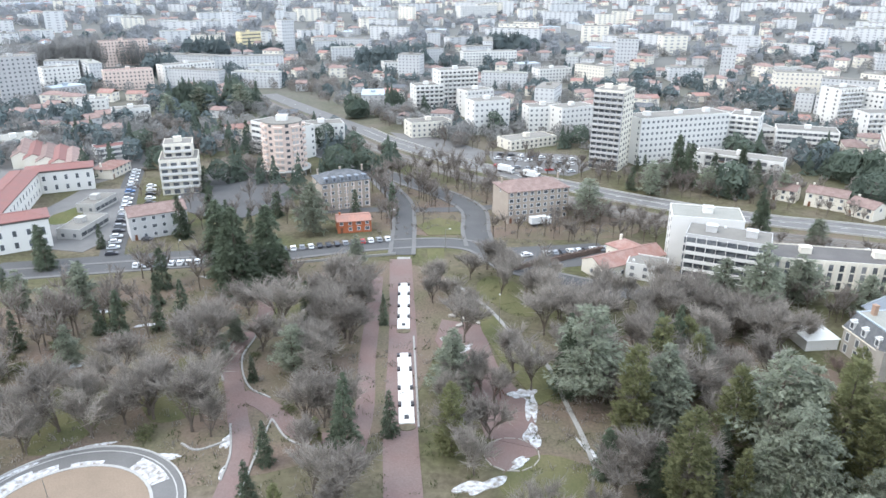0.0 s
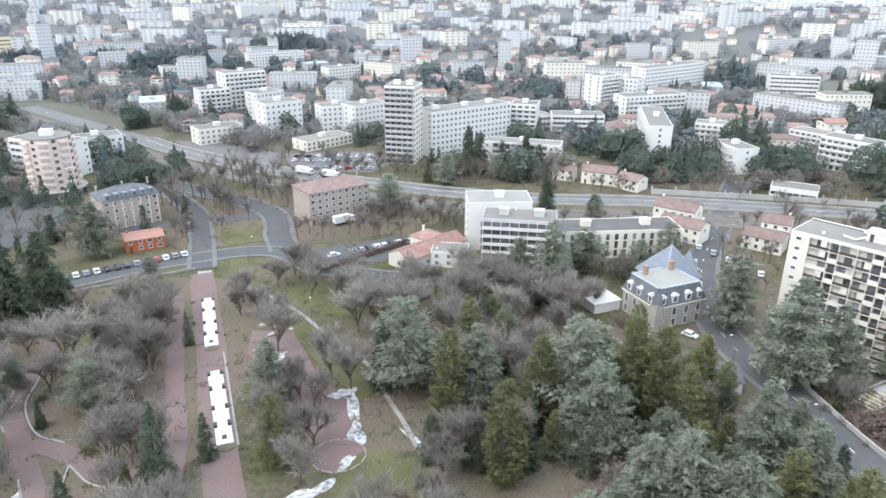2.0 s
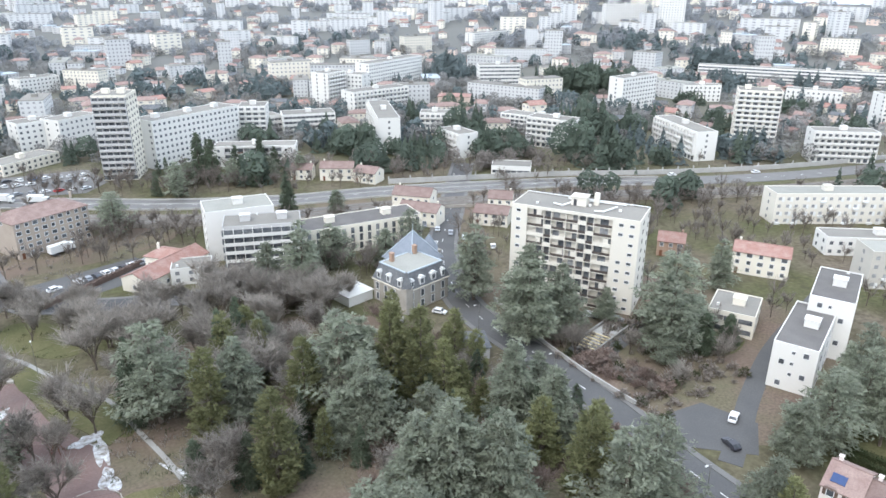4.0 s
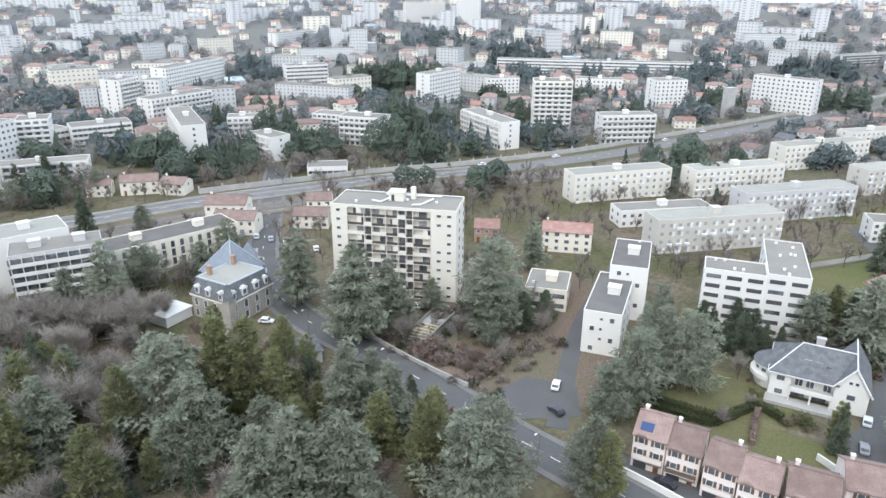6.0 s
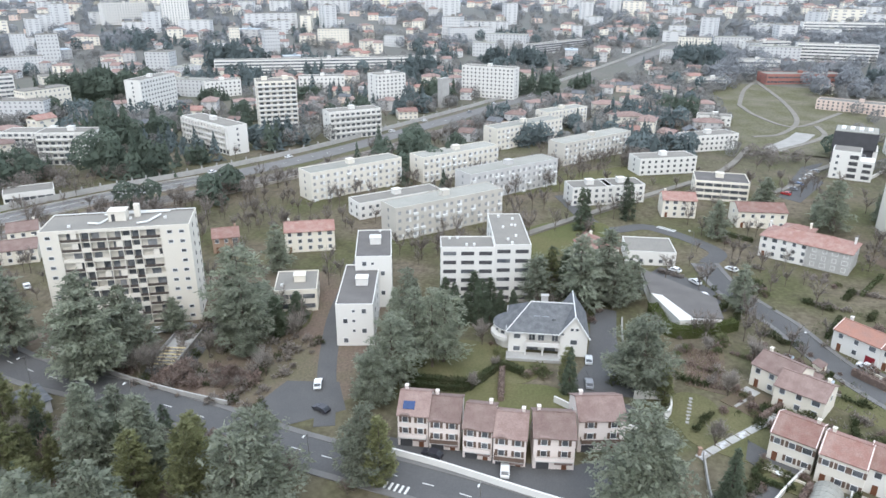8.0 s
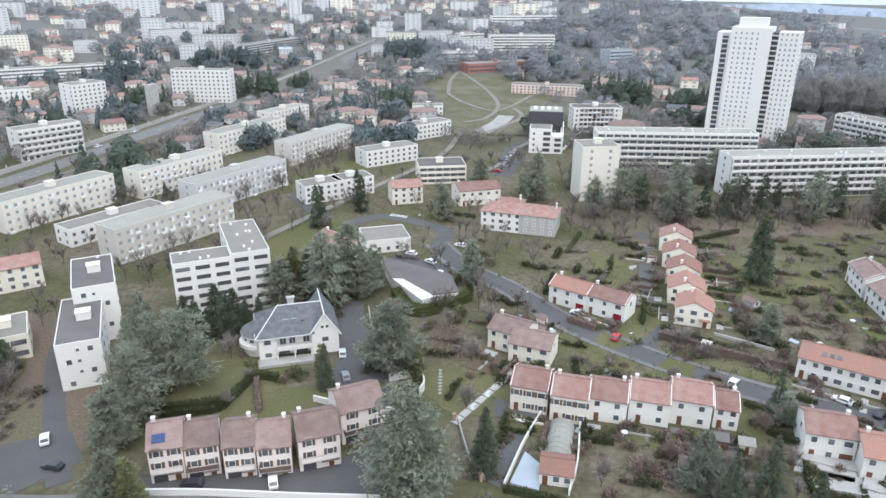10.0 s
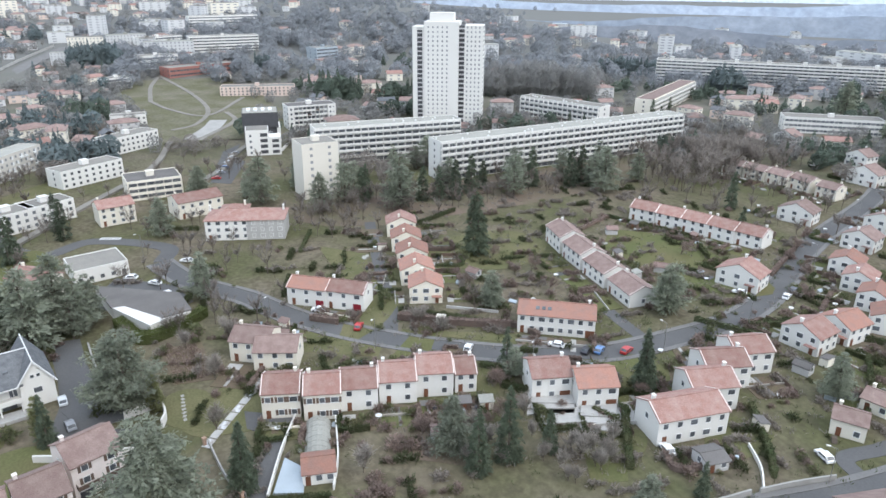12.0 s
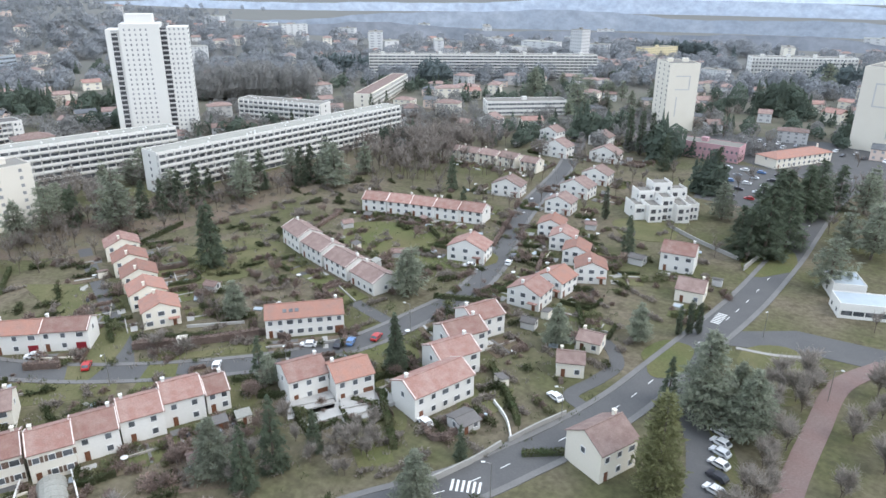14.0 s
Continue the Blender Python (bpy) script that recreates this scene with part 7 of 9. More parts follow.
for k, q in enumerate((((150, 25.9), (143, 24.8), (136.8, 23.6)), ((203, -60), (190, -54)), ((203, -30), (190, -22), (183, -14)), ((163, -83), (150, -95), (143, -101)), ((146, -96), (141, -104), (133, -106)), ((118, -84), (112, -88)), ((108, -104), (100, -109), (94, -113)), ((100, -96), (94, -98)), ((172, -56), (166, -62)), ((182, -82), (168, -76)), ((120, -150), (104, -158)), ((110, -160), (104, -172)), ((112, -200), (106, -186)), ((85, -184), (98, -176)), ((84, -128), (72, -118), (66, -112)), ((51, -112), (60, -104)), ((130, -196), (144, -230)), ((160, -196), (150, -190)), ((200, -190), (165, -202)), ((228, -118), (236, -140)), ((20, 214), (40, 225), (52, 232)), ((240, -80), (222, -70)), ((270, -30), (262, -44)), ((76, -160), (84, -172)), ((190, -160), (200, -190)))):
    hedge(q, 1.4 + 0.3 * (k % 3), 1.2, k + 1, HEDGE if k % 4 else TWIGRED)
hedge(((141, 50), (139.6, 46), (141.3, 32.2), (147, 28.5), (151.2, 26.3), (149.5, 20.8)), 2.0, 1.8, 99)
hedge(((137, 46), (138.3, 33), (143, 30.5)), 1.6, 1.2, 98)
hedge(((193.5, -9), (187, -11), (180.5, -14), (182, -21), (189, -31)), 3.3, 3.2, 97, GREENHEDGE)
hedge(((157.5, 29), (155.5, 27)), 2.2, 2.4, 96, THUJA)
hedge(((106.4, -25), (101.9, -35.6)), 1.4, 1.2, 95)

for gx, gy in ((29.5, -133), (28, -126), (26.5, -119)):
    TAKEN.append((gx, gy, 4.5))

# plots round the estate houses: beds, grass, terraces, hedges, shrubs
plot = random.Random(31)
SHRUBS, LOWGREEN, LOWBROWN = [], [], []
for k, (gx, gy, gr, gw, gd, _) in enumerate(GARDENS):
    for side in (-1, 1):
        m = pose(gx, gy, 0, 0, 0, gr)
        dep = plot.uniform(6, 11)
        y0 = side * (gd / 2 + 1.6)

        def spot(u, v):
            q = m @ Vector((u * gw / 2, y0 + side * v * dep, 0))
            return q.x, q.y

        ring4 = [spot(-0.95, 0), spot(0.95, 0), spot(0.95, 1), spot(-0.95, 1)]
        if side > 0:
            ring4.reverse()
        mid = spot(0, 0.5)
        if not is_free(*mid, -1):
            continue
        patch("garden_bed", "small house garden of grass and beds", ring4[::-1] if side > 0 else ring4[::-1], plot.choice((LAWN, GRASS, SOIL, GRASS, LEAFLITTER)), 0.02)
        q1 = [spot(-0.9, 0), spot(-0.2, 0), spot(-0.2, 0.25), spot(-0.9, 0.25)]
        patch("terrace", "small paved garden terrace", q1 if side < 0 else q1[::-1], plot.choice((PAVING, CONCRETE, KERB)), 0.09, "terrace")
        for _ in range(1):
            u, v = plot.uniform(-0.7, 0.4), plot.uniform(0.35, 0.75)
            q2 = [spot(u, v), spot(u + 0.35, v), spot(u + 0.35, v + 0.2), spot(u, v + 0.2)]
            patch("vegetable_bed", "dug winter vegetable bed", q2 if side < 0 else q2[::-1], SOIL, 0.05, "garden bed")
        if plot.random() < 0.8:
            hedge([spot(-0.98, 0.1), spot(-0.98, 0.98), spot(0.5, 0.98)] if plot.random() < 0.5 else [spot(0.98, 0.1), spot(0.98, 0.98)], plot.uniform(0.9, 1.6), 0.9, 200 + k, plot.choice((HEDGE, HEDGE, TWIGRED)))
        u = plot.uniform(-0.6, 0.6)
        q3 = [spot(u - 0.07, 0.0), spot(u + 0.07, 0.0), spot(u + 0.07, 0.95), spot(u - 0.07, 0.95)]
        patch("garden_path", "narrow pale garden path", q3 if side < 0 else q3[::-1], plot.choice((PAVING, CONCRETE, KERB)), 0.07, "path")
        if plot.random() < 0.5:
            a, b = spot(-1.0, plot.uniform(0.3, 0.6)), spot(1.0, plot.uniform(0.3, 0.6))
            wall_line("low garden wall between the beds", (a, ((a[0] + b[0]) / 2, (a[1] + b[1]) / 2), b), 0.6, 0.25, plot.choice((CONCRETE, CREAM, STONE)))
        if plot.random() < 0.5:
            a, b = spot(1.0, 0.0), spot(1.0, 1.0)
            wall_line("wooden fence between two gardens", (a, ((a[0] + b[0]) / 2, (a[1] + b[1]) / 2), b), 1.2, 0.1, SHUTTER)
        for q in range(8):
            px, py = spot(plot.uniform(-1.1, 1.1), plot.uniform(0.1, 1.4))
            if q == 0:
                tree(plot.choice(("bush", "dry", "red")), px, py, plot.uniform(1.4, 3.6), 1.1)
            elif is_free(px, py, -1):
                SHRUBS.append((px, py, plot.uniform(0.7, 2.4)))

# low growth that nobody could count
for label, cx, cy, rx, ry, n, mm, sd in (("tangled brown undergrowth in the park", -65, 150, 65, 55, 9000, TWIG, 1), ("brown undergrowth under the wood", 62, 112, 48, 55, 9000, TWIG, 2), ("dry shrubs in the estate gardens", 145, -130, 75, 85, 9000, TWIG, 3), ("low green growth in the gardens", 140, -120, 85, 95, 9000, HEDGE, 4), ("tangled growth below the long bars", 255, -150, 25, 85, 5000, TWIG, 5), ("green undergrowth in the park", -20, 165, 100, 60, 8000, HEDGE, 6), ("dry growth round the boulevard", 10, 275, 70, 40, 6000, TWIG, 8), ("dry growth along the railway", 210, 215, 80, 26, 5000, TWIG, 7)):
    gr = random.Random(sd)
    pts = []
    while len(pts) < n:
        a, rr = gr.random() * 6.28, math.sqrt(gr.random())
        px, py = cx + rx * rr * math.cos(a), cy + ry * rr * math.sin(a)
        if is_free(px, py, -1.2):
            for _ in range(gr.randrange(6, 20)):
                pts.append((px + gr.gauss(0, 0.6), py + gr.gauss(0, 0.6), hill(px, py) + gr.uniform(-0.05, 0.25)))
        else:
            n -= 1
    lone("undergrowth", sprays(pts, [(0, 0, 1)] * len(pts), 0.75, 0.1, sd, 0.5), mm, label, "shrubs", kind="stuff")

# car-park deck, yards and sheds
lone("asphalt_yard", Shape().prism([(229, -12), (212, -2), (192, -18), (200, -30), (215, -27)], -0.3, 0.05), ASPHALT, "asphalt yard beside the white workshop", "yard", kind="structure")
t = thing("garage_hall", "low hall with a dark flat roof and white walls", "building", 0, 0)
part("wall", Shape().prism([(215.9, -5.4), (197.9, -8.5), (182.1, -16.1), (186.3, -27.1), (199.3, -26.1)], -1, 3.6), PLASTER, t)
part("roof", Shape().prism([(216.2, -5.2), (197.9, -8.2), (184.6, -15.2), (186.5, -27.4), (199.5, -26.4)], 3.6, 4.0), DARKROOF, t)
TAKEN.append((199, -17, 15))
TAKEN.append((208, -8, 8))
part("roof_edge", Shape().prism([(197.5, -8.4), (181.8, -15.9), (183.5, -20), (197, -11.5)], 3.6, 4.1), PLASTER, t)
lone("asphalt_yard", Shape().prism([(121, 76), (115, 66), (124, 56), (134, 62), (131, 74)], -0.3, 0.055), ASPHALT, "asphalt car park below the white block", "yard", kind="structure")
lone("asphalt_yard", Shape().prism([(160, 106), (125, 98), (121, 108), (134, 112)], -0.3, 0.05), ASPHALT, "ramp yard of the apartment block", "yard", kind="structure")
t = thing("ramp", "concrete garage ramp with pale side walls", "ramp", 136, 108, 12)
part("deck", Shape().box(-9, 9, -3, 3, -0.2, 0.4), CONCRETE, t)
part("side_wall", Shape().box(-9, 9, -3.4, -3, -0.2, 1.3), PAVING, t)
part("side_wall", Shape().box(-9, 9, 3, 3.4, -0.2, 1.3), PAVING, t)
for k in range(6):
    part("beam", Shape().box(-8.5 + k * 1.6, -8.2 + k * 1.6, -3, 3, 0.9, 1.1), YELLOWISH, t)
lone("car_park", Shape().prism([(18, 234), (24, 214), (58, 222), (52, 240)], -0.3, 0.05), ASPHALT, "asphalt car park near the brick building", "yard", kind="structure")
lone("car_park", Shape().prism([(16, 379), (20.5, 343), (35, 338), (55, 330), (67, 343), (64, 372), (31, 378)], -0.3, 0.05), KERB, "station forecourt beside the motorway", "yard", kind="structure")
lone("car_park", Shape().prism([(-41, 426), (-30, 398), (-6, 372), (14, 352), (16, 379), (-8, 410)], -0.3, 0.045), KERB, "paved goods yard beside the railway", "yard", kind="structure")
lone("car_park", Shape().prism([(-168, 440), (-138, 367), (-112, 381), (-134, 455)][::-1], -0.3, 0.05), KERB, "large asphalt car park with old snow", "yard", kind="structure")
for q in ((-146, 418, 9, 2.2, 20, 111), (-132, 430, 5, 1.6, 60, 112), (-140, 392, 6, 1.5, 10, 113), (-124, 400, 3, 4, 0, 114)):
    patch("snow_patch", "cleared heap of dirty snow on the car park", blob(*q, n=30, wob=0.35), SNOW, 0.1, "snow")
lone("car_park", Shape().prism([(-150, 214), (-100, 226), (-60, 233), (-61, 224), (-102, 216), (-148, 204)], -0.3, 0.06), ASPHALT, "car park strip along the park street", "yard", kind="structure")
lone("car_park", Shape().prism([(70, -300), (96, -300), (110, -370), (70, -372)], -0.3, 0.05), ASPHALT, "car park behind the stepped white block", "yard", kind="structure")
lone("car_park", Shape().prism([(28, -345), (20, -470), (140, -440), (120, -390)], -0.3, 0.045), ASPHALT, "large car park round the slab towers", "yard", kind="structure")
lone("car_park", Shape().prism([(300, -500), (385, -440), (405, -458), (318, -520)], -0.3, 0.05), ASPHALT, "distant car park before the long bar", "yard", kind="structure")
lone("car_park", Shape().prism([(325.6, -61.7), (319.1, -69.6), (356, -86), (372, -84), (398, -94), (384, -81)], -0.3, 0.07), ASPHALT, "curving asphalt car park below the slope", "yard", kind="structure")
lone("drive", Shape().prism([(113.2, 44), (117.5, 44), (117, 8), (125, -3), (119, -8), (108, -4), (109.5, 12), (112, 30)][::-1], -0.3, 0.06), ASPHALT, "asphalt forecourt of the terrace of town houses", "yard", kind="structure")
lone("crossroad", Shape().prism([(42, -176), (54, -176), (30, -196), (0, -200), (0, -188), (26, -184)], -0.3, 0.085), ASPHALT, "asphalt junction at the park corner", "road", kind="structure")

# verge, tall hedges and terraces along the estate road
hedge(((160.9, -77.8), (157, -82.5), (153.8, -86.2)), 2.2, 1.8, 301, TWIGRED)
hedge(((151.4, -88.6), (146.5, -95.5), (142, -102.9)), 2.2, 1.8, 302, TWIGRED)
hedge(((97.2, -102.6), (89, -95.8), (81.3, -89.4)), 1.8, 1.6, 303)
hedge(((128.5, -84.5), (124, -88), (120.7, -91.2)), 1.5, 1.2, 304)
wall_line("pale retaining wall above the hedge", ((160.5, -93.2), (155.5, -99), (150.5, -104.6)), 0.8, 0.4, CONCRETE)
lone("kiosk", Shape().box(-1.1, 1.1, -0.9, 0.9, 0, 2.3).box(-1.25, 1.25, -1.05, 1.05, 2.3, 2.5), CREAM, "small pale service kiosk in the hedge", "kiosk", 152.7, -87, -130)
for k, (o, mm) in enumerate((([(168.1, -51.4), (150.6, -68.5), (144.7, -64.4), (156, -48.9)], LAWN), ([(155.1, -75.9), (137.4, -101.8), (133.6, -98.9), (152.6, -75.8)], LAWN), ([(128, -83.7), (120.7, -90.5), (116.2, -80.9), (120, -77.9)], LAWN), ([(94.8, -87.9), (88.5, -94.5), (79, -86.9), (82, -80.4)], GRASS), ([(225.3, -77.4), (210.7, -89.2), (175.3, -78.7), (171.3, -71.8)], LAWN), ([(125.9, -56.7), (118.2, -65.9), (96.1, -63.9), (107.1, -51.3)], LEAFLITTER))):
    patch("lawn" if mm is not LEAFLITTER else "leaf_litter", "green garden grass beside the road" if mm is not LEAFLITTER else "brown scrub ground below the houses", o[::-1], mm, 0.03)
for o in ([(112.5, -87.5), (106.1, -96.4), (101.3, -91.9), (105.8, -82.4)], [(103, -95.2), (98.9, -102.2), (92.1, -95), (96.2, -89.2)]):
    n = len(o)
    mx, my = sum(p[0] for p in o) / n, sum(p[1] for p in o) / n
    t = thing("terrace", "grey concrete terrace stepping down from the house", "terrace", mx, my)
    for k in range(3):
        s = 1 - 0.22 * k
        low = [((o[0][0] - mx) * 1 + 0, (o[0][1] - my)), ((o[1][0] - mx), (o[1][1] - my))]
        u = [(low[0][0] + (o[3][0] - o[0][0]) * s, low[0][1] + (o[3][1] - o[0][1]) * s), (low[1][0] + (o[2][0] - o[1][0]) * s, low[1][1] + (o[2][1] - o[1][1]) * s)]
        part("step", Shape().prism([low[0], u[0], u[1], low[1]], -0.3 if k == 0 else 0.35 * k, 0.35 * (k + 1)), CONCRETE, t)
# plot with a greenhouse, its drive and fence
lone("drive", Shape().prism([(137.2, -28.7), (130.5, -27.5), (127.3, -30.4), (122.4, -28.2), (110.4, -21.2), (107, -24.6), (119.8, -31.4), (130, -37.9)][::-1], -0.3, 0.12), ASPHALT, "dark asphalt drive beside the greenhouse", "yard", kind="structure")
t = thing("greenhouse", "long arched white plastic greenhouse", "greenhouse", 124.6, -41.3, 69)
arch = [(2.7 * math.cos(a * math.pi / 8), 2.5 * math.sin(a * math.pi / 8)) for a in range(9)]
for k in range(7):
    s = Shape()
    n = len(arch)
    s.v = [(x, k * 1.7, z) for x, z in arch] + [(x, k * 1.7 + 1.62, z) for x, z in arch]
    s.f = [(i, i + 1, n + i + 1, n + i) for i in range(n - 1)] + [tuple(range(n - 1, -1, -1)), tuple(range(n, 2 * n))]
    part("panel", s, BARROOF, t)
    part("hoop", Shape().box(-2.8, 2.8, k * 1.7 - 0.06, k * 1.7 + 0.02, 0, 0.3), RAIL, t)
house("garden house with an orange roof beside the greenhouse", 109.6, -36, -108, 6.2, 6, 2.8, PLASTER, TILES[1], 1.3, bays=3, chimneys=0)
lone("sheet_cover", Shape().prism([(117, -31.5), (108, -26.5), (105.5, -31.5), (112, -34)], 0, 0.5), ZINC, "silvery corrugated sheets beside the greenhouse", "cover")
wall_line("white wall along the greenhouse plot", ((129.9, -38.1), (119.8, -31.8), (107.5, -25.3)), 1.1, 0.35, PLASTER)
wall_line("white wall behind the greenhouse", ((124.7, -45.2), (112.2, -40.9), (103.9, -36.8)), 1.3, 0.3, PLASTER)
wall_line("pale garden wall with a fence along the drive", ((129.5, -19.4), (117, -20), (109.7, -22)), 1.0, 0.3)
for k in range(9):
    u = k / 8
    lone("slab", Shape().box(-1.4, 1.4, -0.9, 0.9, -0.1, 0.16), CONCRETE if k % 2 else SNOW, "worn concrete slab with old snow on the garden path", "paving", 148.4 - 18.9 * u, -36.2 + 16.8 * u, -41, group="path slabs")
for x, y in ((129.3, -18.6), (109.6, -21.2)):
    lone("gate_post", Shape().box(-0.3, 0.3, -0.3, 0.3, 0, 1.7).box(-0.4, 0.4, -0.4, 0.4, 1.7, 1.9), BRICK, "brick gate post of the garden", "post", x, y, 20, group="gate posts")
lone("lawn", Shape().prism(blob(143, -19, 9.5, 6.5, 20, 71, 24, 0.1), -0.3, 0.1), LAWN, "green garden lawn beside the retaining wall", "grass", kind="structure")
for k in range(8):
    lone("stepping_stone", Shape().box(-0.45, 0.45, -0.35, 0.35, 0, 0.16), PAVING, "pale stepping stone on the lawn", "stone", 150 - k * 1.4, -17.9 + k * 0.17, k * 25, group="stepping stones")
wall_line("white retaining wall round the drive's end", ((146.4, -5.3), (147.5, -9), (147.5, -12.6), (143, -13.3), (139.5, -12)), 2.2, 0.4, PLASTER)
wall_line("pale kerb wall of the mansion drive", ((186, -1), (174.6, -1.6), (162.7, -3), (153.7, -6.3), (148.7, -10.2)), 0.9, 0.4, PAVING)
lone("drive", Shape().prism([(191.9, 6.6), (156.6, 6.6), (146, 3), (147, -8), (154, -5), (163, -1.8), (175, 0), (190.6, 0.7)], -0.3, 0.17), ASPHALT, "broad dark drive beside the mansion", "yard", kind="structure")
lone("vegetable_plot", Shape().prism([(174.7, -16.8), (155.7, -16.9), (153.8, -25.9), (175, -27.1)], -0.3, 0.07), SOIL, "brown winter vegetable plot", "garden", kind="structure")
beds = random.Random(12)
pts = [(156 + k * 1.15 + beds.gauss(0, 0.25), -21.6 + beds.uniform(-4, 4), 0.1) for k in range(16) for _ in range(60)]
lone("withered_plants", sprays(pts, [(0, 0, 1)] * len(pts), 0.8, 0.12, 12, 0.5), TWIGRED, "rows of withered plants in the vegetable plot", "plants", kind="stuff")
for q in ((75, -104.5, -104, 5, 5, 2.4), (99, -126, -110, 4, 3, 2.3), (190, -24, -60, 3, 3, 2.2), (88, -152, 10, 4, 3, 2.3), (176, -112, 20, 4, 3, 2.2), (150, -168, 40, 5, 3, 2.2), (108, -62, -112, 4, 3, 2.2), (185, -178, 60, 4, 3, 2.3), (112, -235, 20, 4, 3, 2.3), (84, -214, 0, 5, 4, 2.5)):
    house("small garden shed with a low roof", *q, GREYWALL, DARKROOF if q[0] < 100 else TILES[2], 0.7, chimneys=0, bays=2, name="shed", group="garden sheds")
for q in ((103, -89, 5, 9, -20), (97, -99, 5, 8, -20)):
    lone("terrace", Shape().box(-q[2], q[2], -q[3] / 2, q[3] / 2, -0.3, 0.35).box(-q[2], q[2], -q[3] / 2, -q[3] / 2 + 0.3, 0.35, 0.9), CONCRETE, "raised concrete garden terrace with a low wall", "terrace", q[0], q[1], -112)
t = thing("zebra_crossing", "worn white zebra crossing on the avenue", "road marking", 63.3, -89.8, 118)
for k in range(6):
    part("stripe", Shape().box(-1.6, 1.6, -3 + k * 1.05, -2.5 + k * 1.05, 0.085, 0.1), PAINT, t)
for k, (x, y, r) in enumerate(((103, 38, 85), (-20, 269, 0), (8, 270.5, 5), (49, -190, 90), (-18.7, 244.8, 0), (141, 190, 50), (268, -14, 60))):
    t = thing("zebra_crossing", "worn white zebra crossing", "road marking", x, y, r, group="zebra crossings")
    for j in range(7):
        part("stripe", Shape().box(-3.6 + j * 1.1, -3.1 + j * 1.1, -1.3, 1.3, 0.09, 0.105), PAINT, t)


# ---------- cars and lamps ----------
def car_parts(paint):
    side = ((-2.1, 0.35), (2.1, 0.35), (2.1, 0.78), (1.15, 0.92), (0.55, 1.42), (-1.3, 1.45), (-1.95, 0.95), (-2.1, 0.85))
    s, n = Shape(), len(side)
    s.v = [(x, -0.86, z) for x, z in side] + [(x, 0.86, z) for x, z in side]
    s.f = [tuple(range(n)), tuple(range(2 * n - 1, n - 1, -1))] + [(k, n + k, n + (k + 1) % n, (k + 1) % n) for k in range(n)]
    g = Shape().poly((1.12, -0.74, 0.96), (1.12, 0.74, 0.96), (0.6, 0.7, 1.43), (0.6, -0.7, 1.43)).poly((-1.92, 0.74, 1.0), (-1.92, -0.74, 1.0), (-1.36, -0.7, 1.47), (-1.36, 0.7, 1.47))
    for sg in (-1, 1):
        g.poly((-1.5, sg * 0.875, 0.95), (0.95, sg * 0.875, 0.95), (0.5, sg * 0.875, 1.34), (-1.2, sg * 0.875, 1.36))
    return s.mesh("body", paint), g.mesh("windows", GLASS)


CARS = [car_parts(mat("car_paint", c, 0.3, 0.1, 1, 3, 0, spec=0.5)) for c in ((0.75, 0.75, 0.75), (0.6, 0.62, 0.64), (0.25, 0.26, 0.28), (0.04, 0.04, 0.05), (0.4, 0.03, 0.03), (0.1, 0.2, 0.4))]
CARNAMES = ("white", "silver", "grey", "black", "red", "blue")
TYRE = Shape().tube((0, -0.1, 0), (0, 0.1, 0), 0.32, 0.32, 10).mesh("wheel", DARK)
car_seed = random.Random(8)


def lorry(x, y, rot, wheel_mat):
    """A rigid lorry: box body, cab with windscreen, six wheels."""
    t = thing("lorry", "white box lorry on the road", "lorry", x, y, rot, hill(x, y) + 0.25)
    part("cargo_box", Shape().box(-4.4, 2.2, -1.25, 1.25, 0.95, 3.5), FRAME, t)
    part("chassis", Shape().box(-4.3, 3.9, -0.9, 0.9, 0.55, 0.95), DARK, t)
    cab = part("cab", Shape().prism([(2.4, -1.2), (4.2, -1.15), (4.3, -1.0), (4.3, 1.0), (4.2, 1.15), (2.4, 1.2)], 0.55, 2.8), FRAME, t)
    part("windscreen", Shape().box(4.3, 4.34, -1.0, 1.0, 1.55, 2.5), GLASS, cab)
    for wx in (-3.4, -2.3, 3.3):
        for sgn in (-1, 1):
            part("wheel", Shape().tube((wx, sgn * 0.95, 0.5), (wx, sgn * 1.2, 0.5), 0.5, 0.5, 12), wheel_mat, t)


def car(x, y, rot, colour=None):
    i = car_seed.choice((0, 0, 0, 0, 0, 0, 0, 1, 1, 1, 1, 2, 2, 2, 3, 3, 3, 3, 4, 5)) if colour is None else colour
    t = thing("car", "parked " + CARNAMES[i] + " car on the asphalt", "car", x, y, rot, hill(x, y) + 0.09, "parked cars")
    b, g = CARS[i]
    body = part("body", b, GLASS, t)
    part("glazing", g, GLASS, body)
    for wx in (-1.3, 1.3) if math.hypot(x, y) < 215 else ():
        for wy in (-0.8, 0.8):
            part("wheel", TYRE, DARK, t, at=pose(wx, wy, 0.32))


for x, y, r, c in ((136.5, -86, -45, 0), (161, -66, -38, 4), (121, -112, -60, 3), (119.5, -115, -60, 5), (116, -121, -70, 4), (127, -107, 40, 0), (176, -60, 50, 0), (131, 66, 20, 0), (122, 61, 70, 3), (160, 6, 5, 1), (149, 5, 10, 2), (113, 18, 10, 0), (114, 33, 80, 3), (82, -100, -15, 0), (65, -126, -20, 0), (218, -22, 40, 0), (226, -16, 60, 0), (208, -24, 20, 0), (232, -34, 50, 0), (143, 118, -60, 0), (147, 112, -60, 2), (196, -98, 80, 2), (185, -93, 80, 3), (25, 226, 20, 0), (117, -186, -70, 0), (119, -192, -70, 3), (126, -176, 30, 0), (110, 145, -60, 0)):
    car(x, y, r, c)
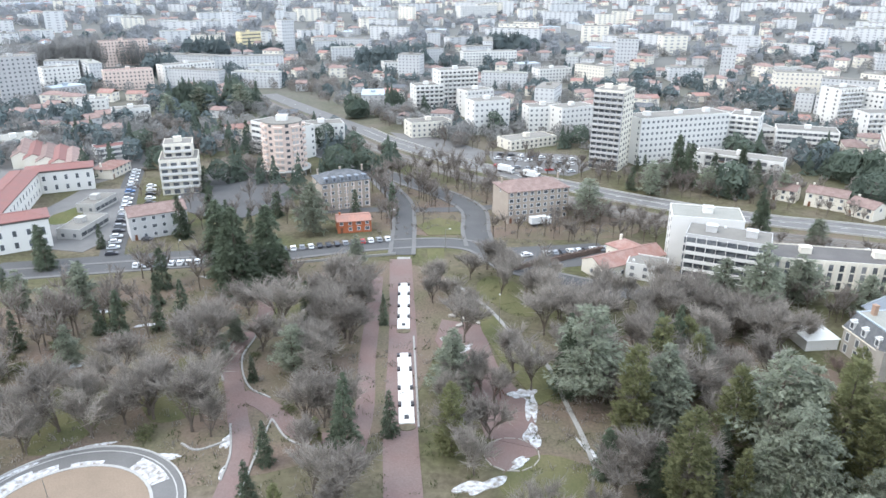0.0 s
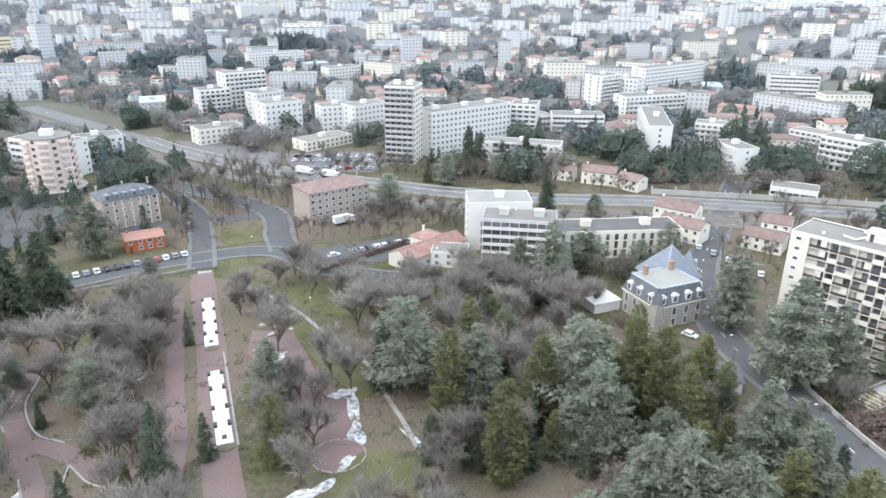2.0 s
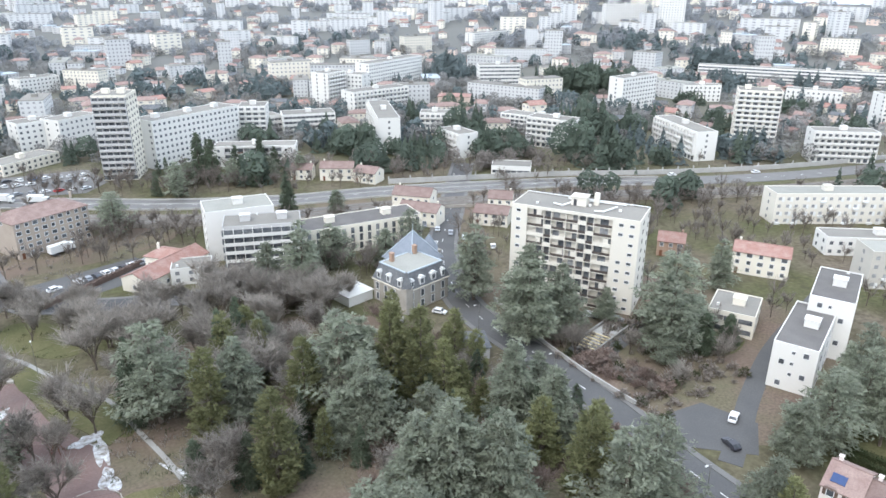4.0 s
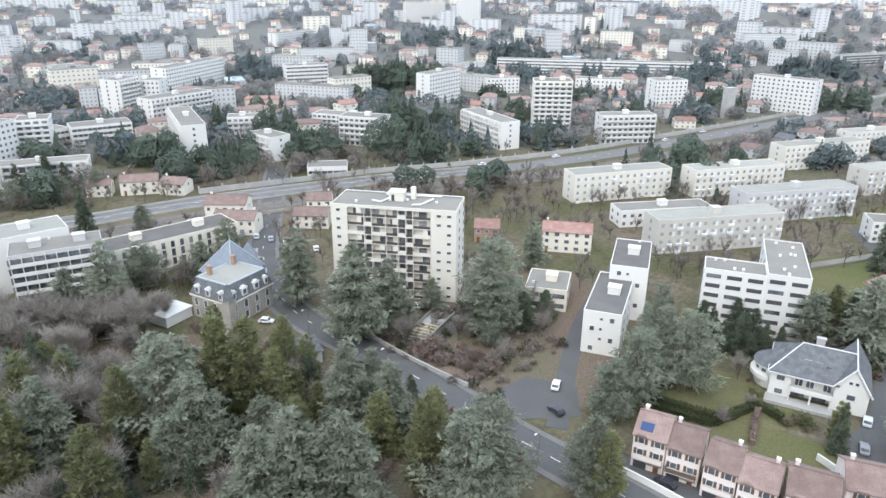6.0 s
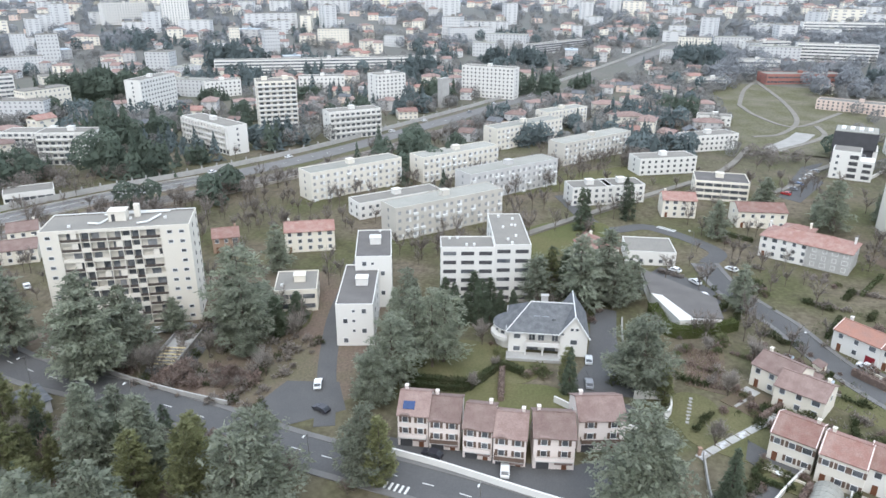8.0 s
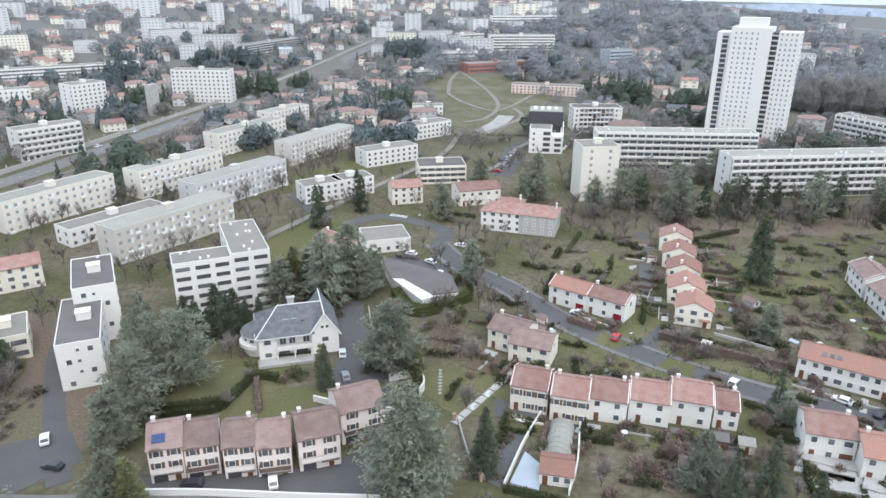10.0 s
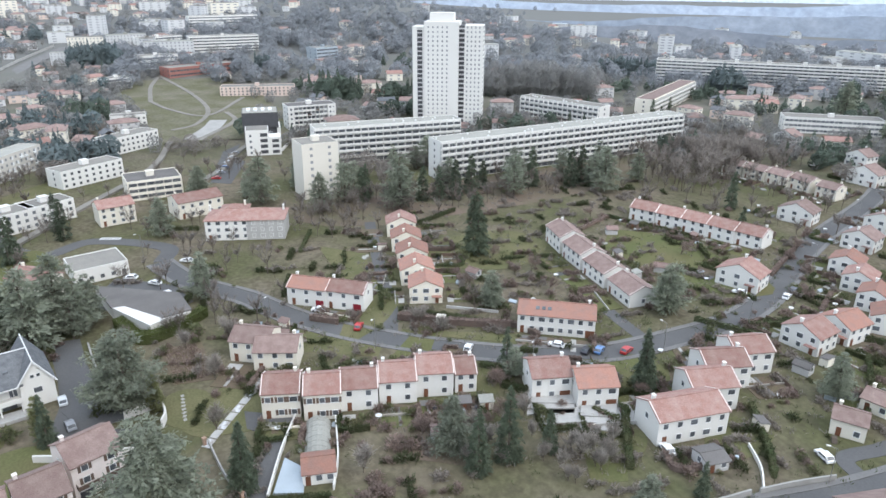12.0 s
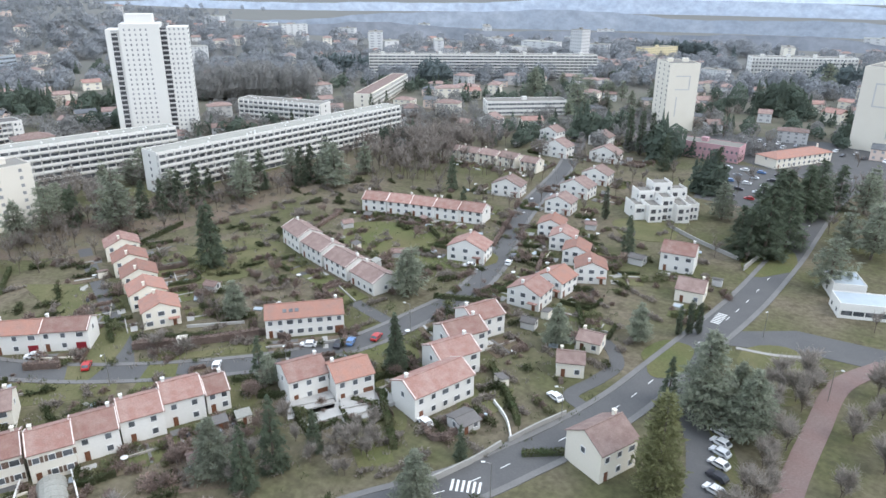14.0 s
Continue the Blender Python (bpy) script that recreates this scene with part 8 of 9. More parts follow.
for k, (x, y) in enumerate(((31.0, -136.2), (29.9, -132.6), (29.0, -129.4), (28.0, -125.6), (27.0, -121.6), (26.2, -117.4))):
    car(x, y, -14, (0, 0, 1, 0, 3, 0)[k])
for k in range(11):
    car(-104 + k * 2.7, 212.2 + k * 0.55, 100, None if k % 4 else 0)
for k in range(14):
    car(-62 + k * 2.9, 227.5 + k * 0.95, 108)
for k in range(20):
    car(-113.5 - k * 2.0 - 3.4, 222 + k * 5.6, 108 - 90 if k % 5 else 20)
for k in range(12):
    car(-121 - k * 2.4 + 10.5, 236 + k * 6.1, 15)
for k in range(9):
    car(32 + k * 2.8, 228 + k * 0.7, 104, (0, 2, 3, 0, 1, 3, 0, 2, 1)[k])
for k in range(20):
    car(76 + (k % 4) * 8, -312 - (k // 4) * 12, 10 + (k % 2) * 180)
for k in range(16):
    car(40 + k * 5, -424 - (k % 2) * 9, 80)
for k in range(10):
    car(132 - k * 1.3 + 24, 175 + k * 6.5, -128 if k % 2 else 52)
for k in range(9):
    car(250 + k * 38, 205 - k * 15 + (k % 2) * 6, -22)
for k in range(6):
    car(330 + k * 9, -65.5 - k * 4.0, 60, 5 if k == 2 else None)


for k in range(24):
    car(20 + (k % 8) * 5.2 + (k // 8) * 2, 346 + (k // 8) * 9 - (k % 8) * 1.4 + (6 if k // 8 else 0), 20 if k % 3 else 110)
for k in range(26):
    u, v = (k % 13) / 13, k // 13
    car(-160 + 30 * v + 22 * u, 428 + 8 * v - 52 * u, 20)


def lamp(x, y, rot, h=8.0):
    t = thing("street_lamp", "slim grey street lamp with a curved arm", "street lamp", x, y, rot, hill(x, y), "street lamps")
    part("pole", Shape().tube((0, 0, 0), (0, 0, h), 0.09, 0.06), RAIL, t)
    a = part("arm", Shape().tube((0, 0, h - 0.1), (1.3, 0, h + 0.35), 0.045, 0.04, 5), RAIL, t)
    part("lantern", Shape().box(1.2, 1.9, -0.16, 0.16, h + 0.27, h + 0.42), FRAME, a)


for x, y, r in ((110, -160, 0), (112, -130, 20), (121, -95, 130), (150, -66, 130), (176, -46, 130), (128, -215, 20), (150, -275, 20), (16, -164, 200), (60, -120, 40), (58, -90, 40), (100, 20, 180), (104, 55, 180), (110, 100, 180), (112, 130, 180), (13, 176, 90), (-3, 230, 0), (-90, 214, 90), (-24, 250, 0), (244, -22, 90), (36, -186, 90)):
    lamp(x, y, r)

# ---------- garden things of the estate ----------
def shed(x, y, rot, wall, roof):
    t = thing("garden_shed", "small weathered garden shed with a sloping roof", "shed", x, y, rot, 0, "garden sheds")
    part("wall", Shape().box(-1.5, 1.5, -1.1, 1.1, 0, 2.0), wall, t)
    s = Shape()
    s.v = [(a, b, 2.0 + (b + 1.3) * 0.2 + e) for e in (0, 0.12) for a, b in ((-1.7, -1.3), (1.7, -1.3), (1.7, 1.3), (-1.7, 1.3))]
    s.f = [(4, 5, 6, 7), (3, 2, 1, 0), (0, 1, 5, 4), (1, 2, 6, 5), (2, 3, 7, 6), (3, 0, 4, 7)]
    part("roof", s, roof, t)
    part("door", Shape().box(-0.4, 0.4, -1.15, -1.1, 0.02, 1.8), BROWNDOOR, t)


def garden_table(x, y, rot):
    s = Shape().tube((0, 0, 0.68), (0, 0, 0.74), 0.75, 0.75, 10)
    for a in range(4):
        s.tube((0.5 * math.cos(a * 1.57), 0.5 * math.sin(a * 1.57), 0), (0.4 * math.cos(a * 1.57), 0.4 * math.sin(a * 1.57), 0.68), 0.05, 0.05, 4)
    lone("garden_table", s, FRAME, "round white garden table on the grass", "table", x, y, rot, group="garden tables")


def log_pile(x, y, rot):
    s = Shape()
    for j in range(4):
        for k in range(7 - j):
            s.tube((-0.5, (k + j / 2) * 0.3, 0.15 + j * 0.26), (0.5, (k + j / 2) * 0.3, 0.15 + j * 0.26), 0.15, 0.15, 6)
    lone("log_pile", s, BARK, "stack of cut firewood in the garden", "firewood", x, y, rot, group="log piles", kind="stuff")


def cold_frame(x, y, rot):
    s = Shape().box(-1.2, 1.2, -0.6, 0.6, 0, 0.3)
    s.v += [(-1.25, -0.65, 0.32), (1.25, -0.65, 0.32), (1.25, 0.65, 0.62), (-1.25, 0.65, 0.62), (-1.25, -0.65, 0.27), (1.25, -0.65, 0.27), (1.25, 0.65, 0.57), (-1.25, 0.65, 0.57)]
    s.f += [(8, 9, 10, 11), (8, 12, 13, 9), (9, 13, 14, 10), (10, 14, 15, 11), (11, 15, 12, 8)]
    lone("cold_frame", s, ZINC, "glazed cold frame on the vegetable bed", "cold frame", x, y, rot, group="cold frames")


def water_butt(x, y, rot):
    lone("water_butt", Shape().tube((0, 0, 0), (0, 0, 0.55), 0.4, 0.48, 10).tube((0, 0, 0.55), (0, 0, 1.1), 0.48, 0.4, 10), DARK if rot % 2 else ZINC, "plastic water butt beside the beds", "water butt", x, y, rot, group="water butts")


def cover(x, y, rot):
    lone("ground_sheet", Shape().prism(blob(0, 0, 1.9, 1.1, 0, round(x * 3 + y), 12, 0.3), 0, 0.3), BARROOF, "pale plastic sheet over stored goods", "cover", x, y, rot, group="ground sheets")


yard = random.Random(64)
for n, make in ((44, garden_table), (40, log_pile), (44, cold_frame), (36, water_butt), (36, cover), (26, shed)):
    while n:
        gx, gy, gr, gw, gd, _ = yard.choice(GARDENS)
        q = pose(gx, gy, 0, 0, 0, gr) @ Vector((yard.uniform(-0.8, 0.8) * gw, yard.choice((-1, 1)) * (gd / 2 + yard.uniform(2, 12)), 0))
        n -= 1
        if not is_free(q.x, q.y, 0):
            continue
        if make is shed:
            shed(q.x, q.y, gr + yard.choice((0, 90, 180)), yard.choice((GREYWALL, SHUTTER, CREAM)), yard.choice((DARKROOF, TILES[2], BARROOF)))
        else:
            make(q.x, q.y, round(gr + yard.uniform(-30, 30)))
        TAKEN.append((q.x, q.y, 0.8))

# ---------- scattered trees and garden growth ----------
scat = random.Random(42)
rest = []


def scatter(kind, n, cx, cy, rx, ry, rot, h0, h1, fat=1.0, gap=0.0):
    c, s = math.cos(radians(rot)), math.sin(radians(rot))
    for _ in range(n):
        u, v = scat.uniform(-1, 1), scat.uniform(-1, 1)
        if u * u + v * v > 1:
            continue
        x, y = cx + u * rx * c - v * ry * s, cy + u * rx * s + v * ry * c
        if is_free(x, y, gap):
            if kind == "bare" and math.hypot(x - 20, y - 110) > 105:
                rest.append((x, y, scat.uniform(h0, h1)))
                continue
            tree(kind, x, y, scat.uniform(h0, h1) * (1.25 if kind == "bare" else 1), fat * scat.uniform(0.85, 1.2) * (1.3 if kind == "bare" else 1))


scatter("bare", 130, -70, 155, 60, 55, 0, 10, 17)
scatter("bare", 30, -95, 125, 30, 30, 0, 9, 14)
scatter("bare", 34, -28, 150, 8, 60, 5, 9, 14)
scatter("bare", 26, 2, 165, 7, 55, 5, 8, 13)
scatter("bare", 90, 45, 165, 45, 38, 0, 10, 16)
scatter("bare", 46, 45, 115, 35, 40, 0, 9, 14)
scatter("red", 34, 70, 120, 35, 50, 0, 8, 13)
scatter("bare", 60, -10, 300, 30, 30, 0, 12, 18)
scatter("bare", 40, 10, 262, 40, 22, 0, 8, 13)
scatter("bare", 34, 60, 250, 40, 18, -20, 8, 12)
scatter("bare", 34, -70, 262, 40, 24, 10, 8, 13)
scatter("fir", 8, -60, 262, 40, 24, 10, 9, 14)
scatter("bare", 30, 145, 105, 36, 36, 0, 7, 12)
scatter("cedar", 10, 160, 110, 30, 36, 0, 9, 14)
scatter("bare", 40, 200, 160, 46, 30, -40, 7, 12)
scatter("bare", 40, 95, 190, 30, 26, 0, 8, 13)
scatter("cedar", 10, 110, 185, 24, 16, 0, 11, 16)
scatter("bare", 46, 180, -10, 40, 50, 0, 6, 11)
scatter("bush", 14, 180, -20, 50, 50, 0, 1.2, 3.2, 1.3)
trees("fir", ((181, 49, 9), (176, 45, 10), (172, 41, 9), (176, 37, 12), (172, 34, 8), (177, 32, 9), (183, 41, 11), (180, 29, 8), (182, 36, 10), (197, 24, 12), (201, 21, 14), (202, 17, 13), (201, 13, 12), (198, 10, 11)), 1.5)
trees("cedar", ((196, 5, 13), (195, 0, 15), (199, -3, 14), (192, 2, 12)))
trees("fir", ((-98, 240, 12), (-132, 209, 15), (-96, 262, 13), (-110, 297, 12), (-149, 399, 14), (-136, 400, 12), (-119, 393, 13), (79, 308, 11), (86, 303, 12), (103, 323, 22), (107, 316, 20), (134, 325, 17), (119, 319, 15), (135, 310, 14), (119, 296, 12), (113, 247, 14)), 1.2)
trees("cedar", ((-185, 448, 18), (-175, 478, 18), (-148, 480, 20), (95, 315, 12), (112, 305, 12), (127, 300, 12), (142, 298, 12)), 1.2)
scatter("fir", 40, 64, 96, 40, 62, 15, 7, 13, 1.5)
scatter("cedar", 9, 70, 84, 30, 40, 0, 12, 18, 1.1, 1.5)
scatter("red", 26, 60, 95, 38, 50, 10, 7, 12, 1.2)
scatter("fir", 8, 210, -10, 40, 40, 0, 9, 14)
scatter("bare", 24, 20, 205, 18, 22, 0, 8, 12)
scatter("red", 16, 122, 98, 8, 16, 10, 3, 6, 1.3)
scatter("dry", 40, 122, 98, 9, 20, 10, 1.6, 3.0, 1.4)
scatter("bare", 60, 230, 190, 60, 14, -28, 7, 12)
scatter("bare", 30, 330, 135, 80, 10, -25, 7, 12)
scatter("bare", 40, 270, 60, 60, 20, -38, 7, 12)
scatter("bare", 46, 250, -150, 25, 90, 0, 7, 12)
scatter("bare", 70, 12, -140, 20, 50, 0, 8, 13)
scatter("dry", 18, 106, 88, 5, 40, 10, 1.2, 2.6, 1.3)
scatter("red", 14, 110, -70, 8, 26, 20, 4, 8, 1.2)
scatter("bare", 24, 96, -84, 14, 22, 0, 5, 8)
scatter("red", 9, 97, 85, 6, 45, 5, 4, 8, 1.2)
scatter("dry", 8, 150, -130, 90, 90, 0, 1.0, 2.6, 1.2)
scatter("bush", 12, 140, -140, 90, 90, 0, 1.0, 2.8, 1.1)
scatter("red", 60, 150, -150, 90, 80, 0, 3, 8, 1.1)
scatter("bush", 10, 160, 10, 50, 40, 0, 1.2, 3, 1.2)
scatter("dry", 40, 110, -55, 10, 30, 20, 1, 2.5, 1.3)
scatter("bush", 26, -60, 150, 55, 50, 0, 1.2, 3.2, 1.2)
scatter("fir", 12, -70, 180, 60, 40, 0, 9, 15)
scatter("cedar", 3, 65, 105, 32, 42, 0, 12, 17)
scatter("thuja", 14, 68, 115, 30, 40, 0, 11, 17)
scatter("cedar", 10, 50, -300, 30, 60, 0, 10, 16)
trees("cedar", ((268, -105, 17), (258, -150, 16), (254, -182, 18), (250, -206, 16), (262, -128, 15), (248, -226, 17), (262, -92, 16)))
trees("fir", ((256, -160, 17), (252, -190, 18), (256, -136, 15), (247, -215, 17), (266, -112, 15), (259, -168, 13)), 1.2)
scatter("cedar", 16, 300, -120, 20, 70, 0, 9, 15)
scatter("fir", 14, 120, 310, 60, 18, -30, 7, 13)
scatter("bare", 40, -130, 400, 90, 40, 20, 8, 13)
scatter("bare", 30, 150, 290, 60, 20, -30, 7, 11)
scatter("bare", 20, 320, -330, 50, 40, 0, 8, 12)
scatter("fir", 20, 360, -330, 70, 60, 0, 9, 14)
scatter("cedar", 26, 240, -480, 100, 60, -45, 10, 16)
scatter("bare", 40, 200, -520, 120, 60, -45, 9, 14)

for q in ((24.5, 334.5, -39.5), (36.0, 325.0, -39.5), (33.0, 258.5, 22)):
    lorry(*q, DARK)
motor_line = [(p.x, p.y) for p in ribbon(MOTOR, 1, 0, 1)[1]]
for mx, my in motor_line:
    for off in (-34, -42, 24, 30):
        if scat.random() < 0.75 and is_free(mx + off * 0.35, my + off, 2):
            rest.append((mx + off * 0.35 + scat.uniform(-6, 6), my + off + scat.uniform(-4, 4), scat.uniform(6, 11)))
for cx, cy, sx0, sy0, n in ((150, -130, 50, 60, 130), (165, 10, 40, 45, 34)):
    for _ in range(n):
        px, py, way = cx + scat.gauss(0, sx0), cy + scat.gauss(0, sy0), scat.choice((-112, -22, 70, 160)) + scat.gauss(0, 12)
        for j in range(scat.randrange(3, 9)):
            px += math.cos(radians(way)) * scat.uniform(0.7, 1.6)
            py += math.sin(radians(way)) * scat.uniform(0.7, 1.6)
            if is_free(px, py, -1):
                SHRUBS.append((px, py, scat.uniform(0.8, 2.3)))
scrub = random.Random(5)
for _ in range(420):
    px, py, way = scrub.uniform(60, 240), scrub.uniform(-245, -15), scrub.choice((-112, -22, 70, 160)) + scrub.gauss(0, 10)
    dark = scrub.random() < 0.4
    for j in range(scrub.randrange(2, 9)):
        px += math.cos(radians(way)) * scrub.uniform(0.8, 1.5)
        py += math.sin(radians(way)) * scrub.uniform(0.8, 1.5)
        if is_free(px, py, -0.5):
            (LOWGREEN if dark else LOWBROWN).append((px, py, scrub.uniform(0.8, 2.0)))
for _ in range(260):
    px, py = scrub.uniform(118, 172), scrub.uniform(74, 112)
    if is_free(px, py, -0.5):
        (LOWGREEN if scrub.random() < 0.15 else LOWBROWN).append((px, py, scrub.uniform(0.9, 2.4)))
grove("scrub", LOWGREEN, "dark evergreen shrubs and hedge plants in the gardens")
grove("stems", LOWBROWN, "brown winter shrubs in the gardens")
grove("dry", SHRUBS[::3] + SHRUBS[1::3], "leafless brown shrubs in the gardens")
grove("bush", SHRUBS[2::3], "evergreen garden shrubs past counting")
for cx, cy, rx, ry, rot, n in ((300, 70, 140, 26, -36, 150), (250, 40, 90, 20, -38, 60), (400, 0, 120, 25, -38, 90), (235, -30, 45, 25, 0, 40), (260, -140, 22, 110, 4, 130), (215, 165, 80, 22, -35, 110), (150, 170, 40, 20, -50, 40), (100, 300, 120, 14, -30, 90), (0, 290, 60, 30, 0, 60), (-120, 330, 70, 60, 0, 50), (200, 260, 90, 22, -32, 80), (330, -60, 40, 40, 0, 40), (300, -270, 60, 60, 0, 110), (210, -250, 70, 60, 0, 70), (130, -300, 60, 60, 0, 60), (50, -330, 40, 90, 0, 70), (160, 80, 30, 40, 0, 24), (160, -60, 50, 60, 0, 40), (258, -320, 26, 36, 0, 110), (290, -345, 40, 30, 0, 60), (225, -265, 30, 24, 0, 40), (95, 255, 40, 20, 0, 30)):
    ca, sa = math.cos(radians(rot)), math.sin(radians(rot))
    for _ in range(n):
        u, v = scat.gauss(0, 0.55), scat.gauss(0, 0.55)
        px, py = cx + u * rx * ca - v * ry * sa, cy + u * rx * sa + v * ry * ca
        if is_free(px, py, 0.5):
            rest.append((px, py, scat.uniform(5, 11)))
near = [q for q in rest if math.hypot(q[0], q[1]) < 175]
grove("sparse", near, "leafless winter trees close to the park")
rest = [q for q in rest if math.hypot(q[0], q[1]) >= 175]
grove("thin", rest, "leafless winter trees between the buildings")
tall = random.Random(15)
rows = [(232 + tall.gauss(0, 14), -288 + tall.gauss(0, 22), tall.uniform(11, 17)) for _ in range(110)]
grove("thin", [q for q in rows if is_free(q[0], q[1], 0)], "tall grove of leafless trees at the end of the long bar")

# ---------- the town farther out ----------
def far_tree_shape(s, x, y, h, r, rnd, dark):
    """A distant tree: ragged whorls for a conifer, a lumpy low-poly crown for a bare or round tree."""
    z = hill(x, y)
    if dark and rnd.random() < 0.4:
        r, h = r * 1.25, h * 0.85
    elif dark:
        for ring in range(5):
            u = ring / 5
            rr, z0, off = r * (1.05 - u) * rnd.uniform(0.85, 1.15), z + h * (0.06 + 0.8 * u), rnd.random() * 6.28
            i = len(s.v)
            s.v.append((x, y, z0 + h * 0.3))
            for j in range(6):
                k = rr * (rnd.uniform(0.85, 1.25) if j % 2 else rnd.uniform(0.5, 0.8))
                s.v.append((x + k * math.cos(off + j * 1.047), y + k * math.sin(off + j * 1.047), z0 + rnd.uniform(-0.05, 0.05) * h))
            s.f += [(i, i + 1 + j, i + 1 + (j + 1) % 6) for j in range(6)]
        return
    i, off = len(s.v), rnd.random() * 6.28
    for u, k in ((0.12, 0.55), (0.45, 1.0), (0.78, 0.72)):
        for j in range(5):
            q = r * k * rnd.uniform(0.7, 1.25)
            a = off + (j + u) * 1.257
            s.v.append((x + q * math.cos(a), y + q * math.sin(a), z + h * (u + rnd.uniform(-0.08, 0.08))))
    s.v.append((x + rnd.uniform(-0.3, 0.3) * r, y + rnd.uniform(-0.3, 0.3) * r, z + h))
    for c in (0, 5):
        s.f += [(i + c + j, i + c + (j + 1) % 5, i + c + 5 + (j + 1) % 5, i + c + 5 + j) for j in range(5)]
    s.f += [(i + 10 + j, i + 10 + (j + 1) % 5, i + 15) for j in range(5)]


# dark stands of evergreens among the buildings: x, y, half width, height
DARKWOODS = (
    (-344, 677, 48, 26), (-256, 745, 19, 26), (-181, 479, 18, 25), (-152, 492, 11, 26), (-61, 695, 31, 26), (-127, 785, 16, 17), (-266, 640, 13, 24), (-64, 466, 8, 19),
    (-44, 498, 8, 18), (-204, 774, 15, 18), (51, 825, 30, 26), (434, 387, 31, 26), (247, 355, 4, 20), (237, 276, 21, 17), (185, 318, 10, 20), (311, 267, 19, 24),
    (384, 518, 11, 15), (365, 369, 6, 19), (205, 305, 14, 12), (403, 526, 11, 26), (270, 218, 7, 25), (271, 244, 7, 26), (297, 212, 9, 13), (247, 302, 11, 25),
    (460, 308, 11, 12), (605, 386, 18, 26), (488, 243, 9, 15), (622, 197, 13, 26), (503, 148, 9, 23), (690, 138, 16, 21), (557, 78, 14, 26), (499, -26, 12, 18),
    (594, 48, 10, 16), (732, -47, 27, 23), (655, -182, 14, 19), (510, -198, 18, 22), (444, -335, 41, 26), (534, -299, 15, 12), (475, -234, 13, 19), (687, 110, 17, 22),
    (302, -843, 32, 21), (185, -376, 9, 24), (183, -400, 7, 16), (296, -497, 8, 26), (398, -487, 10, 25), (117, -524, 18, 26), (108, -675, 20, 25), (134, -350, 9, 26),
    (91, -308, 8, 19), (501, -484, 23, 19),
)
stand = random.Random(77)
for cx, cy, r, h in DARKWOODS:
    s, d = Shape(), math.hypot(cx, cy)
    for _ in range(round(5 + r * r / 9)):
        u, v = stand.gauss(0, 0.5) * r, abs(stand.gauss(0, 0.5)) * r
        x, y = cx + (u * cy + v * cx) / d, cy + (-u * cx + v * cy) / d
        if is_free(x, y, -2):
            hh = h * stand.uniform(0.55, 1.05)
            far_tree_shape(s, x, y, hh, hh * stand.uniform(0.22, 0.34), stand, r <= 35)
    # stands past 600 m take FARFIR, the needles with haze in their colour
    if s.v:
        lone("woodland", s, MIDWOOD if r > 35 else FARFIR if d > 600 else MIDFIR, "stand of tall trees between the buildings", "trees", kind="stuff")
    TAKEN.append((cx, cy, r * 0.8))


def town_mesh(w, d, h, floors, pitched, wall, roof, step=3.2):
    """A small complete building in one mesh: wall, roof, windows."""
    s = Shape().box(-w / 2, w / 2, -d / 2, d / 2, -4, h)
    n1 = len(s.f)
    if pitched:
        r = roof_shape(w, d, h, d * 0.22, 0.4, "gable" if floors < 3 else "hip")
    else:
        r = Shape().box(-w / 2 - 0.1, w / 2 + 0.1, -d / 2 - 0.1, d / 2 + 0.1, h, h + 0.3).box(-1.5, 1.5, -1.5, 1.5, h + 0.3, h + 2)
    o = len(s.v)
    s.v += r.v
    s.f += [tuple(o + k for k in q) for q in r.f]
    n2 = len(s.f)
    fh = h / floors
    for side in range(4):
        half = face(w, d, side)[0]
        n = max(1, round(half * 2 / step))
        for f in range(floors):
            for k in range(n):
                cx = -half + 2 * half * (k + 0.5) / n
                turn, yy = radians(face(w, d, side)[1]), face(w, d, side)[2] - 0.07
                c, q = math.cos(turn), math.sin(turn)
                s.poly(*[(u * c - yy * q, u * q + yy * c, z) for u, z in ((cx - step * 0.19, f * fh + 0.9), (cx + step * 0.19, f * fh + 0.9), (cx + step * 0.19, f * fh + 2.1), (cx - step * 0.19, f * fh + 2.1))])
    me = s.mesh("town_building", wall)
    me.materials.append(roof)
    me.materials.append(CURTAIN)
    for i, p in enumerate(me.polygons):
        p.material_index = 0 if i < n1 else 1 if i < n2 else 2
    return me


HOUSES, FARHOUSES = [[town_mesh(w, d, h, f, True, wl_, rf, st) for w, d, h, f, wl_, rf in ((10, 8, 5.5, 2, OFFWHITE, TILES[2]), (12, 9, 6, 2, CREAM, TILES[0]), (9, 9, 5.5, 2, OFFWHITE, TILES[2]), (14, 9, 8, 3, GREYWALL, TILES[2]), (11, 8, 5.5, 2, PINKISH, SLATE), (16, 10, 9, 3, CREAM, TILES[2]))] for st in (3.2, 5.0)]
BLOCKS, FARBLOCKS = [[town_mesh(w, d, h, f, False, wl_, rf, st) for w, d, h, f, wl_, rf in ((26, 12, 14, 5, OFFWHITE, ROOFGREY), (40, 12, 14, 5, OFFWHITE, BARROOF), (18, 14, 24, 8, OFFWHITE, ROOFGREY), (32, 13, 19, 6, CREAM, ROOFGREY), (22, 12, 12, 4, OFFWHITE, BARROOF), (60, 12, 17, 6, OFFWHITE, ROOFGREY), (16, 16, 33, 11, OFFWHITE, ROOFGREY), (24, 14, 9, 3, GREYWALL, ZINC))] for st in (3.2, 9.0)]
town = random.Random(9)


